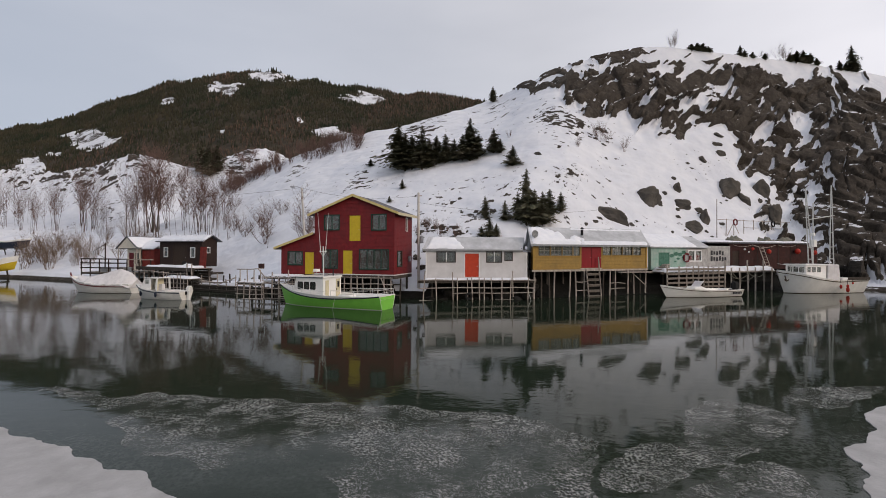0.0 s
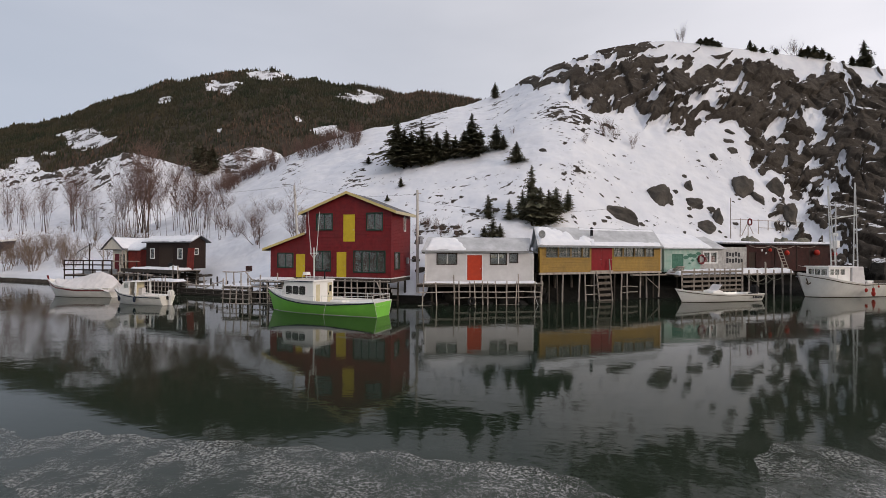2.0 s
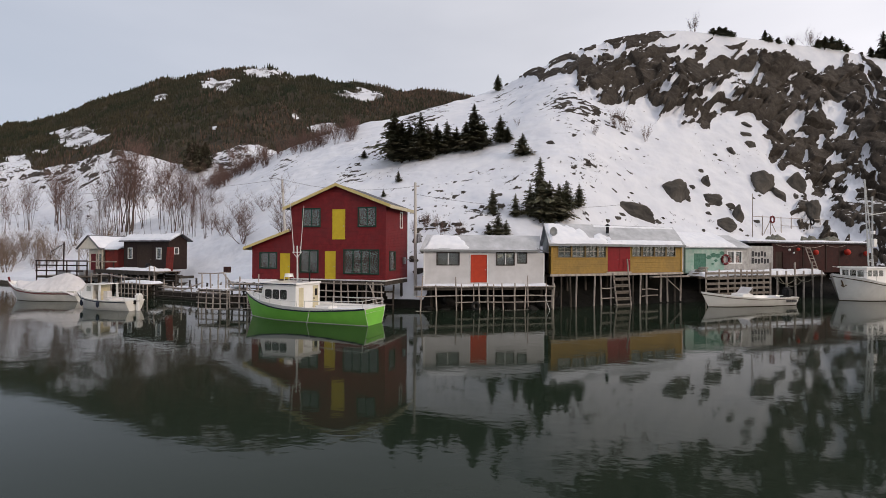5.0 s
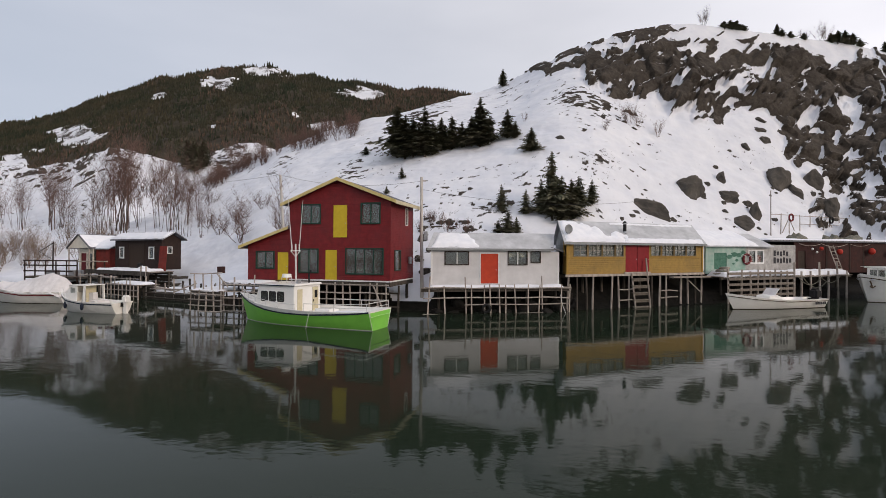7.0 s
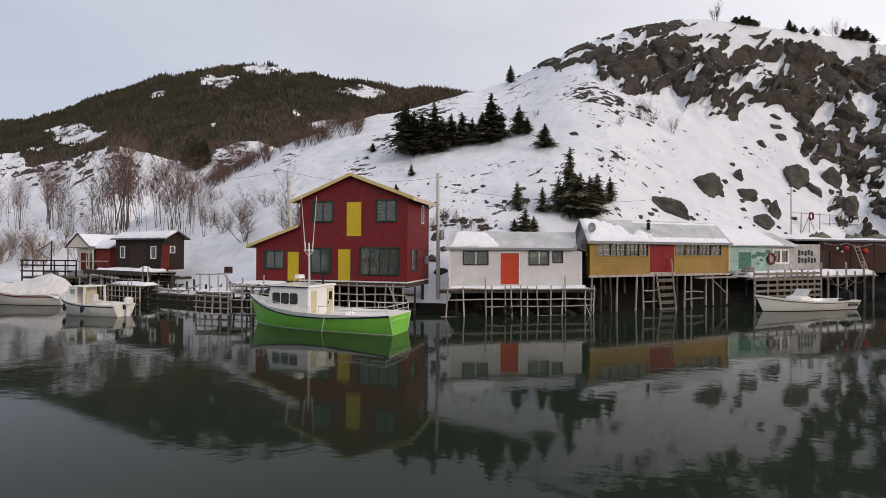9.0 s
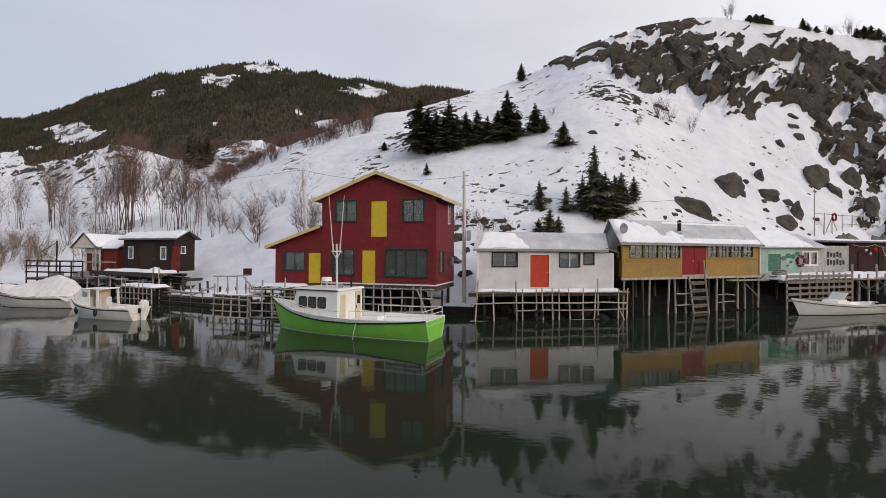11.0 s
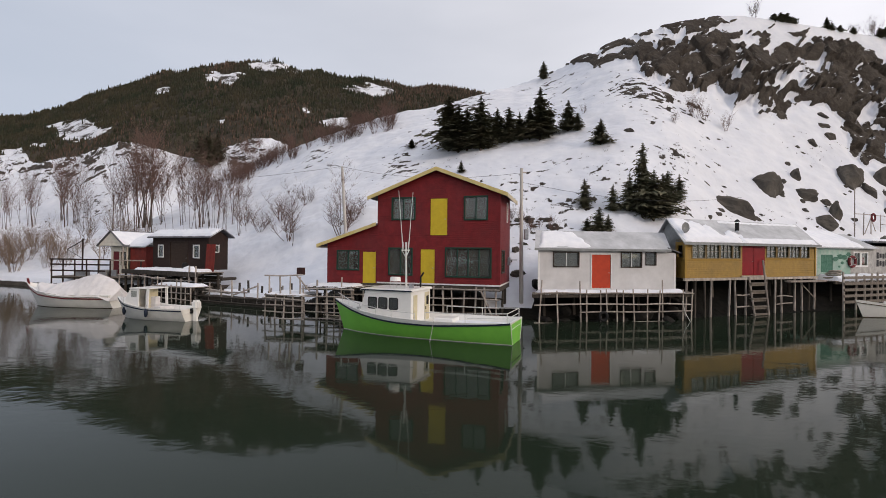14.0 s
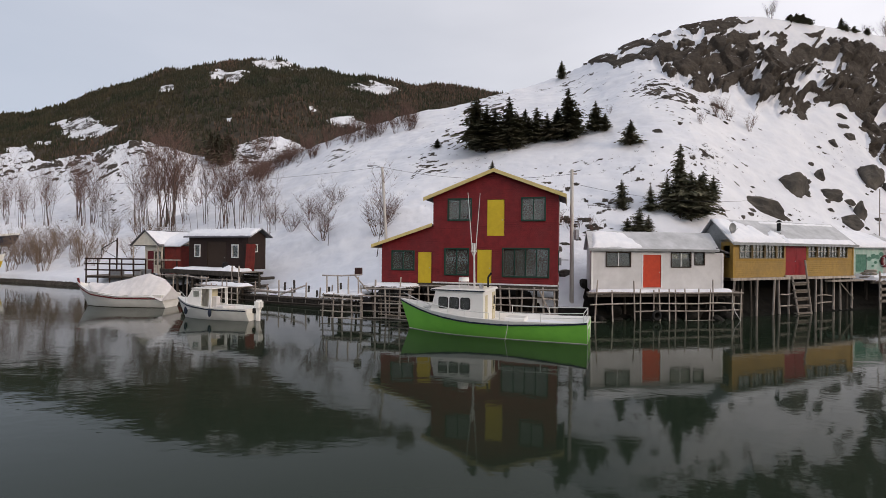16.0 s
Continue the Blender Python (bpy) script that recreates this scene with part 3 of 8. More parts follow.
BARE = [(280, 173, 15, 9), (384, 150, 30, 12), (466, 132, 34, 7), (508, 140, 16, 5), (130, 244, 44, 17), (60, 268, 16, 6), (640, 173, 42, 8), (578, 230, 24, 10), (525, 211, 6, 5), (15, 290, 26, 20), (382, 224, 6, 4), (612, 236, 14, 6)]


def edge_distance(u, v, poly):
    """How far inside the outline a mark lies, less than nothing outside."""
    best = np.full(np.shape(u), 1e9)
    for (x0, y0), (x1, y1) in zip(poly, poly[1:] + poly[:1]):
        ex, ey = x1 - x0, y1 - y0
        t = np.clip(((u - x0) * ex + (v - y0) * ey) / (ex * ex + ey * ey), 0, 1)
        best = np.minimum(best, (u - x0 - t * ex) ** 2 + (v - y0 - t * ey) ** 2)
    return np.sqrt(best) * np.where(inside(u, v, poly), 1.0, -1.0)


def terrain_at(u, d, whole=False):
    """Height, rock, brush and the painted shade or weed at the shore; with whole also how far broken rock stands out of
    the slope.
    """
    u, d = np.asarray(u, float), np.asarray(d, float)
    z, which = relief(u, d)
    v = 442.7 - (z - 4.6) / d * 826
    x, y = OX + (u - U0) / 826 * d, OY + d
    wob = 26 * (fbm(x * 0.13, y * 0.13, 3) - 0.5) * 2
    wob2 = 26 * (fbm(x * 0.13, y * 0.13, 31) - 0.5) * 2
    w = turned(u)
    deep = edge_distance(w + wob * 0.22, v + wob2 * 0.22, CRAG)
    soft = smooth(deep, -16, 14) * (which == 0)
    # rounded blocks of bedrock, drawn out along the slant of the strata, with snow in the joints between them
    lead = z * 1.25 + 0.25 * y
    fleck = fbm(x * 0.55 + lead * 0.2, lead * 0.8 - x * 0.3, 57, 4, 0.6)

    def facets(size, long, turn, seed, tilt, lift, crack):
        """Broken faces: each block has its own lean and height, with a crack round it."""
        c, s = math.cos(turn), math.sin(turn)
        px = x + size * 0.35 * (fbm(x / size * 0.9, lead / size * 0.9, seed + 7, 3) - 0.5) * 2
        py = lead + size * 0.35 * (fbm(x / size * 0.9, lead / size * 0.9, seed + 9, 3) - 0.5) * 2
        a, b = (px * c + py * s) / long, py * c - px * s
        cx, cy, cr, edge = cells(a, b, size, seed)
        k2 = lattice(np.floor(cx * 9.7), np.floor(cy * 9.7), seed + 4)
        return ((a - cx) * (cr - 0.5) * long + (b - cy) * (k2 - 0.35)) * 2 * tilt + lift * (cr - 0.5) - crack * smooth(edge, 0.16, 0.0)

    def blocks(size, long, seed, turn):
        c, s = math.cos(turn), math.sin(turn)
        px, py = x + size * 0.9 * (fbm(x / size * 0.8, lead / size * 0.8, seed + 3, 4, 0.6) - 0.5) * 2, lead + size * 0.9 * (fbm(x / size * 0.8, lead / size * 0.8, seed + 5, 4, 0.6) - 0.5) * 2
        _, _, cr, edge = cells((px * c + py * s) / long, (py * c - px * s), size, seed)
        return cr, edge

    # snow lies in slanting streaks on the ledges, steeper towards the sheer end of the crag
    bend_u, bend_v = 26 * (fbm(w / 34, v / 34, 401, 2) - 0.5), 26 * (fbm(w / 34, v / 34, 403, 2) - 0.5)

    def streaks(turn, along, across, seed):
        c, s = math.cos(turn), math.sin(turn)
        a, b = (w + bend_u) * c + (v + bend_v) * s, (v + bend_v) * c - (w + bend_u) * s
        return fbm(a / along, b / across, seed, 3, 0.52) - 0.5

    right, sheer = smooth(w, 1270, 1340), smooth(w, 1420, 1490)
    lie = streaks(-0.38, 22, 10, 411) * (1 - right) + (streaks(-0.72, 24, 12, 421) * (1 - sheer) + streaks(1.05, 40, 9.5, 431) * sheer) * right
    sky, _ = knots(u, FRONT)
    fine = streaks(-0.3, 10, 6, 451) * (1 - sheer) + streaks(1.05, 16, 5, 461) * sheer
    show = np.clip(deep / 9.0, -2.0, 0.62) + 4.0 * lie + 1.7 * fine + 0.7 * (fbm(w / 60, v / 60, 441, 2) - 0.5) - 0.26 + 0.10 * right
    for du, dv, su, sv, weight in DRIFTS:
        show = show - weight * np.exp(-((w - du) / su) ** 2 - ((v - dv) / sv) ** 2)
    show = show - 0.85 * smooth(v - sky, 46, 18) * smooth(w, 1120, 1200) - 0.3 * smooth(v - sky, 26, 4)
    k1, e1 = blocks(5.2, 1.7, 201, 0.30)
    k2, e2 = blocks(1.9, 2.0, 221, 0.45)
    show1 = np.minimum(e1 * 3.2, 0.34 + e2 * 2.4) - 0.64 + (k2 - 0.5) * 0.55 + (k1 - 0.5) * 0.45 + (fleck - 0.5) * 0.8
    show = np.where(which == 0, show, show1)
    crest = smooth(v, 84, 135) * 0.75 + 0.25
    crest = np.where(which == 0, crest, 1.0)
    knollface = np.where((which == 1) & (v < 350), smooth(v, 345, 315), 0) * np.where(u < 262, 1.0, np.where((u > 345) & (u < 505), smooth(v, 308, 295), 0.0))
    amount = np.maximum(soft, knollface * 0.8)
    strata = fbm(x * 0.16 + z * 0.10, y * 0.16 - z * 0.12, 11, 4)
    bulge = amount * crest * (0.3 * np.tanh(show * 3.0) + 0.8 * (strata - 0.5))
    plain = (1 - soft) * ((fbm(x * 0.09, y * 0.09 + z * 0.07, 41, 4) - 0.5) * np.where(which == 2, 5.0, 1.5) + (fbm(x * 0.55, (y + z) * 0.6, 43, 4, 0.6) - 0.5) * 0.45)
    plain = plain * smooth(z, 0.8, 4.0)
    rise = smooth(z, 0.0, 2.0)
    # bare rock is settled by steepness once the surface stands; here only where it may show
    rock = np.where(amount > 0.08, -10.0 + np.clip(show, -1, 1), 0.0)
    rock = np.where((amount > 0.08) & (which == 1), -20.0 + np.clip(show, -1, 1), rock)
    # tufts and small stones that the snow leaves bare on the open slope
    tuft = fbm(x * 1.1, y * 2.0 + 0.9 * z, 61, 3, 0.6) * 0.62 + fbm(x * 0.14, y * 0.14, 67, 3) * 0.50
    lane = np.where(which == 0, 0.018 - 0.07 * smooth(v, 372, 392) - 0.07 * smooth(u, 660, 580) * smooth(v, 300, 350) + smooth(u, 660, 780) * smooth(u, 1120, 1030) * 0.055 + 0.085 * (1.25 * np.exp(-((u - 985) / 70) ** 2 - ((v - 222) / 38) ** 2) + np.exp(-((u - 1010) / 45) ** 2 - ((v - 308) / 22) ** 2) + np.exp(-((u - 900) / 40) ** 2 - ((v - 330) / 20) ** 2)), 0.0)
    rock = np.where(amount > 0.08, rock, np.where(which == 2, 0.0, np.maximum(np.clip((tuft - 0.625 + lane) * 3.2, 0, 0.64), np.clip(fbm(x * 0.07, y * 0.07 + z * 0.04, 63, 3) * 0.62 - 0.04 + lane * 0.8, 0, 0.335))))
    gap = np.zeros_like(u)
    for bu, bv, su, sv in BARE:
        q = ((u - bu) / su) ** 2 + ((v - bv) / sv) ** 2
        gap = np.maximum(gap, np.clip(1.5 - q - 3.4 * (fbm(x * 0.16, y * 0.16 + z * 0.2, 83, 5, 0.6) - 0.5), 0, 1))
    brush = np.where(which == 2, 0.86 - 0.9 * gap, 0.0)
    brush = np.where(which == 1, 0.08 + 0.30 * smooth(v, 330, 280) * smooth(u, 200, 330), brush)
    rock = np.where((which == 2) & (gap > 0.2), 0.20 + 0.5 * fbm(x * 0.2, y * 0.2 + z * 0.3, 91, 4), rock)
    # shade under the houses put into the ground colour; weed-dark rock along the water's edge
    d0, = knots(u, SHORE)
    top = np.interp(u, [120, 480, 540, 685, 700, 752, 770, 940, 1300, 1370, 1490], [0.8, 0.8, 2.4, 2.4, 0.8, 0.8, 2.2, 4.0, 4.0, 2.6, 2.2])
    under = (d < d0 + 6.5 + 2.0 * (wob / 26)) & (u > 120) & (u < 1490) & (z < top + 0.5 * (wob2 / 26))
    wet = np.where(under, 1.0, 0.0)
    rock = np.where(z < 0.95, np.maximum(rock, smooth(z, 0.95, 0.5) * 0.8), rock)
    if not whole:
        return z + bulge * rise + plain, rock, brush, wet
    broken = facets(6.5, 1.9, 0.8, 101, 0.17, 0.45, 0.12) + facets(2.4, 2.0, 1.0, 131, 0.20, 0.16, 0.05) * (1 - sheer) + facets(1.9, 4.5, -1.0, 151, 0.24, 0.4, 0.15) * sheer + 0.2 * (fleck - 0.5)
    proud = amount * rise * (broken * smooth(show, -0.1, 0.3) + 0.34 * np.tanh(show * 5.0)) * (0.08 + 0.92 * smooth(v - sky, 8, 46))
    return z + bulge * rise + plain, rock, brush, wet, proud


def ground_z(x, y):
    d = y - OY
    z, _, _, _ = terrain_at(np.array([U0 + 826 * (x - OX) / d]), np.array([d]))
    return float(z[0])


def on_ground(u, d):
    """The place on the ground at azimuth mark u and distance d."""
    z, _, _, _ = terrain_at(np.array([float(u)]), np.array([float(d)]))
    return Vector((OX + (u - U0) / 826 * d, OY + d, float(z[0])))


def build_terrain():
    us = np.concatenate([np.linspace(-1400, -260, 60, endpoint=False), np.linspace(-260, 970, 520, endpoint=False), np.linspace(970, 1610, 430, endpoint=False), np.linspace(1610, 1720, 40, endpoint=False), np.linspace(1720, 3600, 90)])
    ds = np.concatenate([np.linspace(39, 60, 90, endpoint=False), np.linspace(60, 100, 260, endpoint=False), np.linspace(100, 150, 90, endpoint=False), np.linspace(150, 250, 100, endpoint=False), np.linspace(250, 900, 24)])
    U, D = np.meshgrid(us, ds, indexing="ij")
    Z, R, B, WET_SHADE, OUT = terrain_at(U, D, True)
    X, Y = OX + (U - U0) / 826 * D, OY + D
    nu, nd = U.shape
    # steepness settles what the snow can lie on
    P = np.stack([X, Y, Z], -1)
    base, _ = relief(U, D)
    face = np.cross(np.gradient(np.stack([X, Y, base], -1), axis=0), np.gradient(np.stack([X, Y, base], -1), axis=1))
    face = face / (np.linalg.norm(face, axis=-1, keepdims=True) + 1e-9)
    face = face * np.sign(face[..., 2:3])
    P = P + face * OUT[..., None]
    nrm = np.cross(np.gradient(P, axis=0), np.gradient(P, axis=1))
    nz = np.abs(nrm[..., 2]) / (np.linalg.norm(nrm, axis=-1) + 1e-9)
    nz = 0.5 * nz + 0.125 * (np.roll(nz, 1, 0) + np.roll(nz, -1, 0) + np.roll(nz, 1, 1) + np.roll(nz, -1, 1))
    grain = fbm(X * 0.5, Y * 0.5 + Z * 0.4, 171, 4, 0.6)
    cliff = np.clip(0.48 + (R + 10) * 1.3 + (grain - 0.5) * 0.2, 0, 1)
    knoll = np.clip(0.50 + (R + 20) * 0.46 + (0.62 - nz) * 0.8 + (grain - 0.5) * 0.4, 0, 0.8)
    R = np.where(R <= -15, knoll, np.where(R < -5, cliff, R))
    co = P.reshape(-1, 3)
    idx = np.arange(nu * nd).reshape(nu, nd)
    faces = np.stack([idx[:-1, :-1], idx[1:, :-1], idx[1:, 1:], idx[:-1, 1:]], -1).reshape(-1, 4)
    deep = (Z.reshape(-1)[faces] < -1.2).all(axis=1)
    faces = faces[~deep]
    me = bpy.data.meshes.new("hillside")
    me.vertices.add(len(co))
    me.vertices.foreach_set("co", co.astype(np.float32).ravel())
    me.loops.add(faces.size)
    me.loops.foreach_set("vertex_index", faces.astype(np.int32).ravel())
    me.polygons.add(len(faces))
    me.polygons.foreach_set("loop_start", np.arange(0, faces.size, 4, dtype=np.int32))
    me.polygons.foreach_set("use_smooth", np.ones(len(faces), bool))
    me.update(calc_edges=True)
    for key, val in (("rock", R), ("brush", B), ("wet", WET_SHADE)):
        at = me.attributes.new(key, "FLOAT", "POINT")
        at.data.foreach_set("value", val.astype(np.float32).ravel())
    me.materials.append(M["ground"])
    ob = new("ground", me)
    tagged(ob, "snow-covered hillside with dark rock crags above the harbour", "hillside", kind="structure")


build_terrain()


def reflected_shore():
    """An unseen low wooded shore behind, added for the window panes to reflect."""
    ang = np.linspace(radians(100), radians(260), 160)
    rad = np.linspace(120, 210, 24)
    A, D = np.meshgrid(ang, rad, indexing="ij")
    X, Y = D * np.sin(A), D * np.cos(A)
    n = fbm(X * 0.02, Y * 0.02, 301, 4)
    Z = -0.6 + smooth(D, 118, 200) * (6 + 22 * n) + (fbm(X * 0.15, Y * 0.15, 305, 3) - 0.5) * 3
    me = bpy.data.meshes.new("reflected_shore")
    i, j = np.meshgrid(np.arange(159), np.arange(23), indexing="ij")
    k = (i * 24 + j).ravel()
    me.from_pydata(np.stack([X, Y, Z], -1).reshape(-1, 3).tolist(), [], np.stack([k, k + 1, k + 25, k + 24], -1).tolist())
    cover = np.clip(fbm(X * 0.04, Y * 0.04, 309, 4) * 1.6 - 0.35, 0, 1)
    for key, val in (("rock", 0 * cover), ("brush", cover), ("wet", 0 * cover)):
        me.attributes.new(key, "FLOAT", "POINT").data.foreach_set("value", val.astype(np.float32).ravel())
    me.materials.append(M["ground"])
    tagged(new("backdrop", me), "unseen snowy wooded shore, added for window reflections", "shore", kind="structure")


reflected_shore()

bm = bmesh.new()
S = 4000
bm.faces.new([bm.verts.new(p) for p in ((-S, -S, 0.3), (S, -S, 0.3), (S, S, 0.3), (-S, S, 0.3))])
tagged(new("water", mesh_of("water", bm, "water")), "still dark green harbour water with thin slush", "water", kind="structure")

# ---------------------------------------------------------------- building helpers


def wall_x(bm, x0, x1, z0, z1, y, thick, holes=()):
    """A wall along x with rectangular openings (xa, xb, za, zb) that go through it."""
    xs = sorted({x0, x1, *(v for h in holes for v in h[:2])})
    zs = sorted({z0, z1, *(v for h in holes for v in h[2:])})
    for xa, xb in zip(xs, xs[1:]):
        for za, zb in zip(zs, zs[1:]):
            cx, cz = (xa + xb) / 2, (za + zb) / 2
            if not any(h[0] < cx < h[1] and h[2] < cz < h[3] for h in holes):
                box(bm, xa, xb, y, y + thick, za, zb)


def wall_y(bm, y0, y1, z0, z1, x, thick, holes=()):
    ys = sorted({y0, y1, *(v for h in holes for v in h[:2])})
    zs = sorted({z0, z1, *(v for h in holes for v in h[2:])})
    for ya, yb in zip(ys, ys[1:]):
        for za, zb in zip(zs, zs[1:]):
            cy, cz = (ya + yb) / 2, (za + zb) / 2
            if not any(h[0] < cy < h[1] and h[2] < cz < h[3] for h in holes):
                box(bm, x - thick, x, ya, yb, za, zb)


def window(parent, xa, xb, za, zb, y, frame_mat, cols=2, rows=1, trim=0.09, label="", sill=True, curtain=0.0, muntin=None, thin=0.03):
    """A window in a wall along x: casing, mullions, a pane for each light."""
    w = new("window")
    w.parent = parent
    w.matrix_basis = pose(0, y, 0)
    tagged(w, label)
    quick("frame", w, frame_mat, (xa - trim, xa, -0.035, 0.10, za - trim, zb + trim), (xb, xb + trim, -0.035, 0.10, za - trim, zb + trim),
          (xa, xb, -0.035, 0.10, zb, zb + trim), (xa, xb, -0.045, 0.10, za - trim, za))
    for c in range(cols):
        for r in range(rows):
            ax, bx = xa + (xb - xa) * c / cols, xa + (xb - xa) * (c + 1) / cols
            az, bz = za + (zb - za) * r / rows, za + (zb - za) * (r + 1) / rows
            g = thin
            p = quick("pane", w, "glass", (ax + g * (c > 0), bx - g * (c < cols - 1), 0.045, 0.055, az + g * (r > 0), bz - g * (r < rows - 1)))
            p.visible_shadow = False
    bars_ = [(xa + (xb - xa) * c / cols - thin, xa + (xb - xa) * c / cols + thin, 0.0, 0.085, za, zb) for c in range(1, cols)]
    bars_ += [(xa, xb, 0.015, 0.08, za + (zb - za) * r / rows - 0.02, za + (zb - za) * r / rows + 0.02) for r in range(1, rows)]
    for b in bars_:
        quick("mullion", w, muntin or frame_mat, b)
    if curtain:
        quick("curtain", w, "curtain", (xa, xb, 0.125, 0.14, za + (zb - za) * (1 - curtain), zb))
    return w


def door(parent, xa, xb, za, zb, y, mat, trim_mat=None, handle=True, label="", slab_only=False):
    d = new("door")
    d.parent = parent
    d.matrix_basis = pose(0, y, 0)
    tagged(d, label)
    quick("slab", d, mat, (xa + 0.01, xb - 0.01, 0.015, 0.07, za + 0.01, zb - 0.01), bevel=0.006)
    if trim_mat:
        t = 0.07
        quick("casing", d, trim_mat, (xa - t, xa, -0.03, 0.09, za, zb + t), (xb, xb + t, -0.03, 0.09, za, zb + t), (xa, xb, -0.03, 0.09, zb, zb + t))
    if handle:
        bm = bmesh.new()
        ball(bm, (xb - 0.12, -0.02, za + 0.95), 0.035, u=8, v=6)
        tube(bm, (xb - 0.12, -0.02, za + 0.95), (xb - 0.12, 0.03, za + 0.95), 0.012)
        part("handle", bm, "metal", d, "small metal knob", smooth=True)
    return d


def snow_sheet(name, m, x0, x1, y0, y1, z_of, thick, label, seed=1, bite=0.5, nx=40, ny=16, keep=None):
    """Lying snow on a surface z_of(x, y): a rounded, uneven blanket with a ragged edge."""
    xs, ys = np.linspace(x0, x1, nx), np.linspace(y0, y1, ny)
    X, Y = np.meshgrid(xs, ys, indexing="ij")
    edge = np.minimum(np.minimum(X - x0, x1 - X), np.minimum(Y - y0, y1 - Y))
    n = fbm(X * 1.3, Y * 1.3, seed, 4)
    h = smooth(edge - bite * (n - 0.3) * 0.8, 0.0, 0.28)
    if keep is not None:
        h = h * smooth(keep(X, Y) + (n - 0.5) * 0.8, -0.05, 0.25)
    T = thick * h * (0.65 + 0.7 * fbm(X * 0.8, Y * 0.8, seed + 5, 3)) - 0.05 * (1 - smooth(h, 0.0, 0.2))
    bm = bmesh.new()
    top, low = {}, {}
    live = h > 0.002
    for i in range(nx):
        for j in range(ny):
            zb = z_of(xs[i], ys[j])
            top[i, j] = bm.verts.new((xs[i], ys[j], zb + 0.006 + T[i, j]))
    for i in range(nx - 1):
        for j in range(ny - 1):
            if live[i, j] or live[i + 1, j] or live[i, j + 1] or live[i + 1, j + 1]:
                bm.faces.new((top[i, j], top[i + 1, j], top[i + 1, j + 1], top[i, j + 1]))
    for v in [v for v in bm.verts if not v.link_faces]:
        bm.verts.remove(v)
    rim = [e for e in bm.edges if e.is_boundary]
    ext = bmesh.ops.extrude_edge_only(bm, edges=rim)
    for v in ext["geom"]:
        if isinstance(v, bmesh.types.BMVert):
            v.co.z -= 0.02
    ob = new(name, mesh_of(name, bm, "snow", smooth=True))
    ob.matrix_basis = m
    return tagged(ob, label, "snow", kind="stuff")


def log_post(parent, x, y, z0, z1, r, mat="log", lean=0.03, name="post"):
    bm = bmesh.new()
    dx, dy = rnd.uniform(-lean, lean) * (z1 - z0), rnd.uniform(-lean, lean) * 0.4 * (z1 - z0)
    mid = (x + rnd.uniform(-1, 1) * 0.02, y, (z0 + z1) / 2)
    sweep(bm, [(x - dx, y - dy, z0), mid, (x + dx, y + dy, z1)], [r * 1.06, r, r * 0.9], 7)
    return part(name, bm, mat, parent)


def log_rail(parent, x0, x1, y, z0, z1, r, mat="log", name="rail", sag=0.04):
    bm = bmesh.new()
    n = max(2, int(abs(x1 - x0) / 1.5))
    pts = [Vector((x0 + (x1 - x0) * i / n, y + rnd.uniform(-0.015, 0.015), z0 + (z1 - z0) * i / n + rnd.uniform(-sag, sag))) for i in range(n + 1)]
    sweep(bm, pts, r, 6)
    return part(name, bm, mat, parent)


def crib(parent, x0, x1, y, z0, z1, step, rails, r=0.06, tall=(), mat="log", skip=0.0):
    """A log crib: uprights with rails nailed across."""
    n = max(1, round((x1 - x0) / step))
    for i in range(n + 1):
        x = x0 + (x1 - x0) * i / n + rnd.uniform(-0.06, 0.06)
        log_post(parent, x, y, z0, z1 + rnd.uniform(-0.05, 0.12) + (rnd.uniform(0.4, 0.7) if i in tall else 0), r * rnd.uniform(0.85, 1.15), mat)
    for z in rails:
        if rnd.random() >= skip:
            log_rail(parent, x0 - 0.15, x1 + 0.15, y - r * 1.6, z + rnd.uniform(-0.04, 0.04), z + rnd.uniform(-0.04, 0.04), r * 0.8, mat)


def deck(parent, x0, x1, y0, y1, z, mat="plank", width=0.2, along="y"):
    """A deck of separate planks over two bearers."""
    quick("bearer", parent, "wet_log", (x0, x1, y0 + 0.06, y0 + 0.22, z - 0.24, z - 0.06))
    quick("bearer", parent, "wet_log", (x0, x1, y1 - 0.25, y1 - 0.1, z - 0.24, z - 0.06))
    n = max(1, round((x1 - x0) / width))
    for i in range(n):
        xa = x0 + (x1 - x0) * i / n
        j = rnd.uniform(-0.04, 0.04)
        quick("plank", parent, mat, (xa + 0.008, xa + (x1 - x0) / n - 0.008, y0 + j, y1, z - 0.055, z))


def gable_roof_x(bm, x0, x1, ye, yr, ze, zr, t=0.09, over=0.25, yb=None, zb=None):
    """Roof with its ridge along x: front eave at (ye, ze), ridge at (yr, zr), rear eave at (yb, zb)."""
    yb = 2 * yr - ye if yb is None else yb
    zb = ze if zb is None else zb
    s = (zr - ze) / (yr - ye)
    y2, z2 = ye - over, ze - over * s
    s2 = (zr - zb) / (yb - yr)
    y3, z3 = yb + over, zb - over * s2
    prism(bm, [(x0 - over, y2, z2), (x0 - over, yr, zr), (x0 - over, yr, zr + t), (x0 - over, y2, z2 + t)], (x1 - x0 + 2 * over, 0, 0))
    prism(bm, [(x0 - over, yr, zr), (x0 - over, y3, z3), (x0 - over, y3, z3 + t), (x0 - over, yr, zr + t)], (x1 - x0 + 2 * over, 0, 0))


def slant(ob, k):
    """The house stands askew: its depth runs aslant of its front by k."""
    m = Matrix(((1, k, 0, 0), (0, 1, 0, 0), (0, 0, 1, 0), (0, 0, 0, 1)))
    for c in [ob] + list(ob.children_recursive):
        if c.data:
            c.data.transform(m)


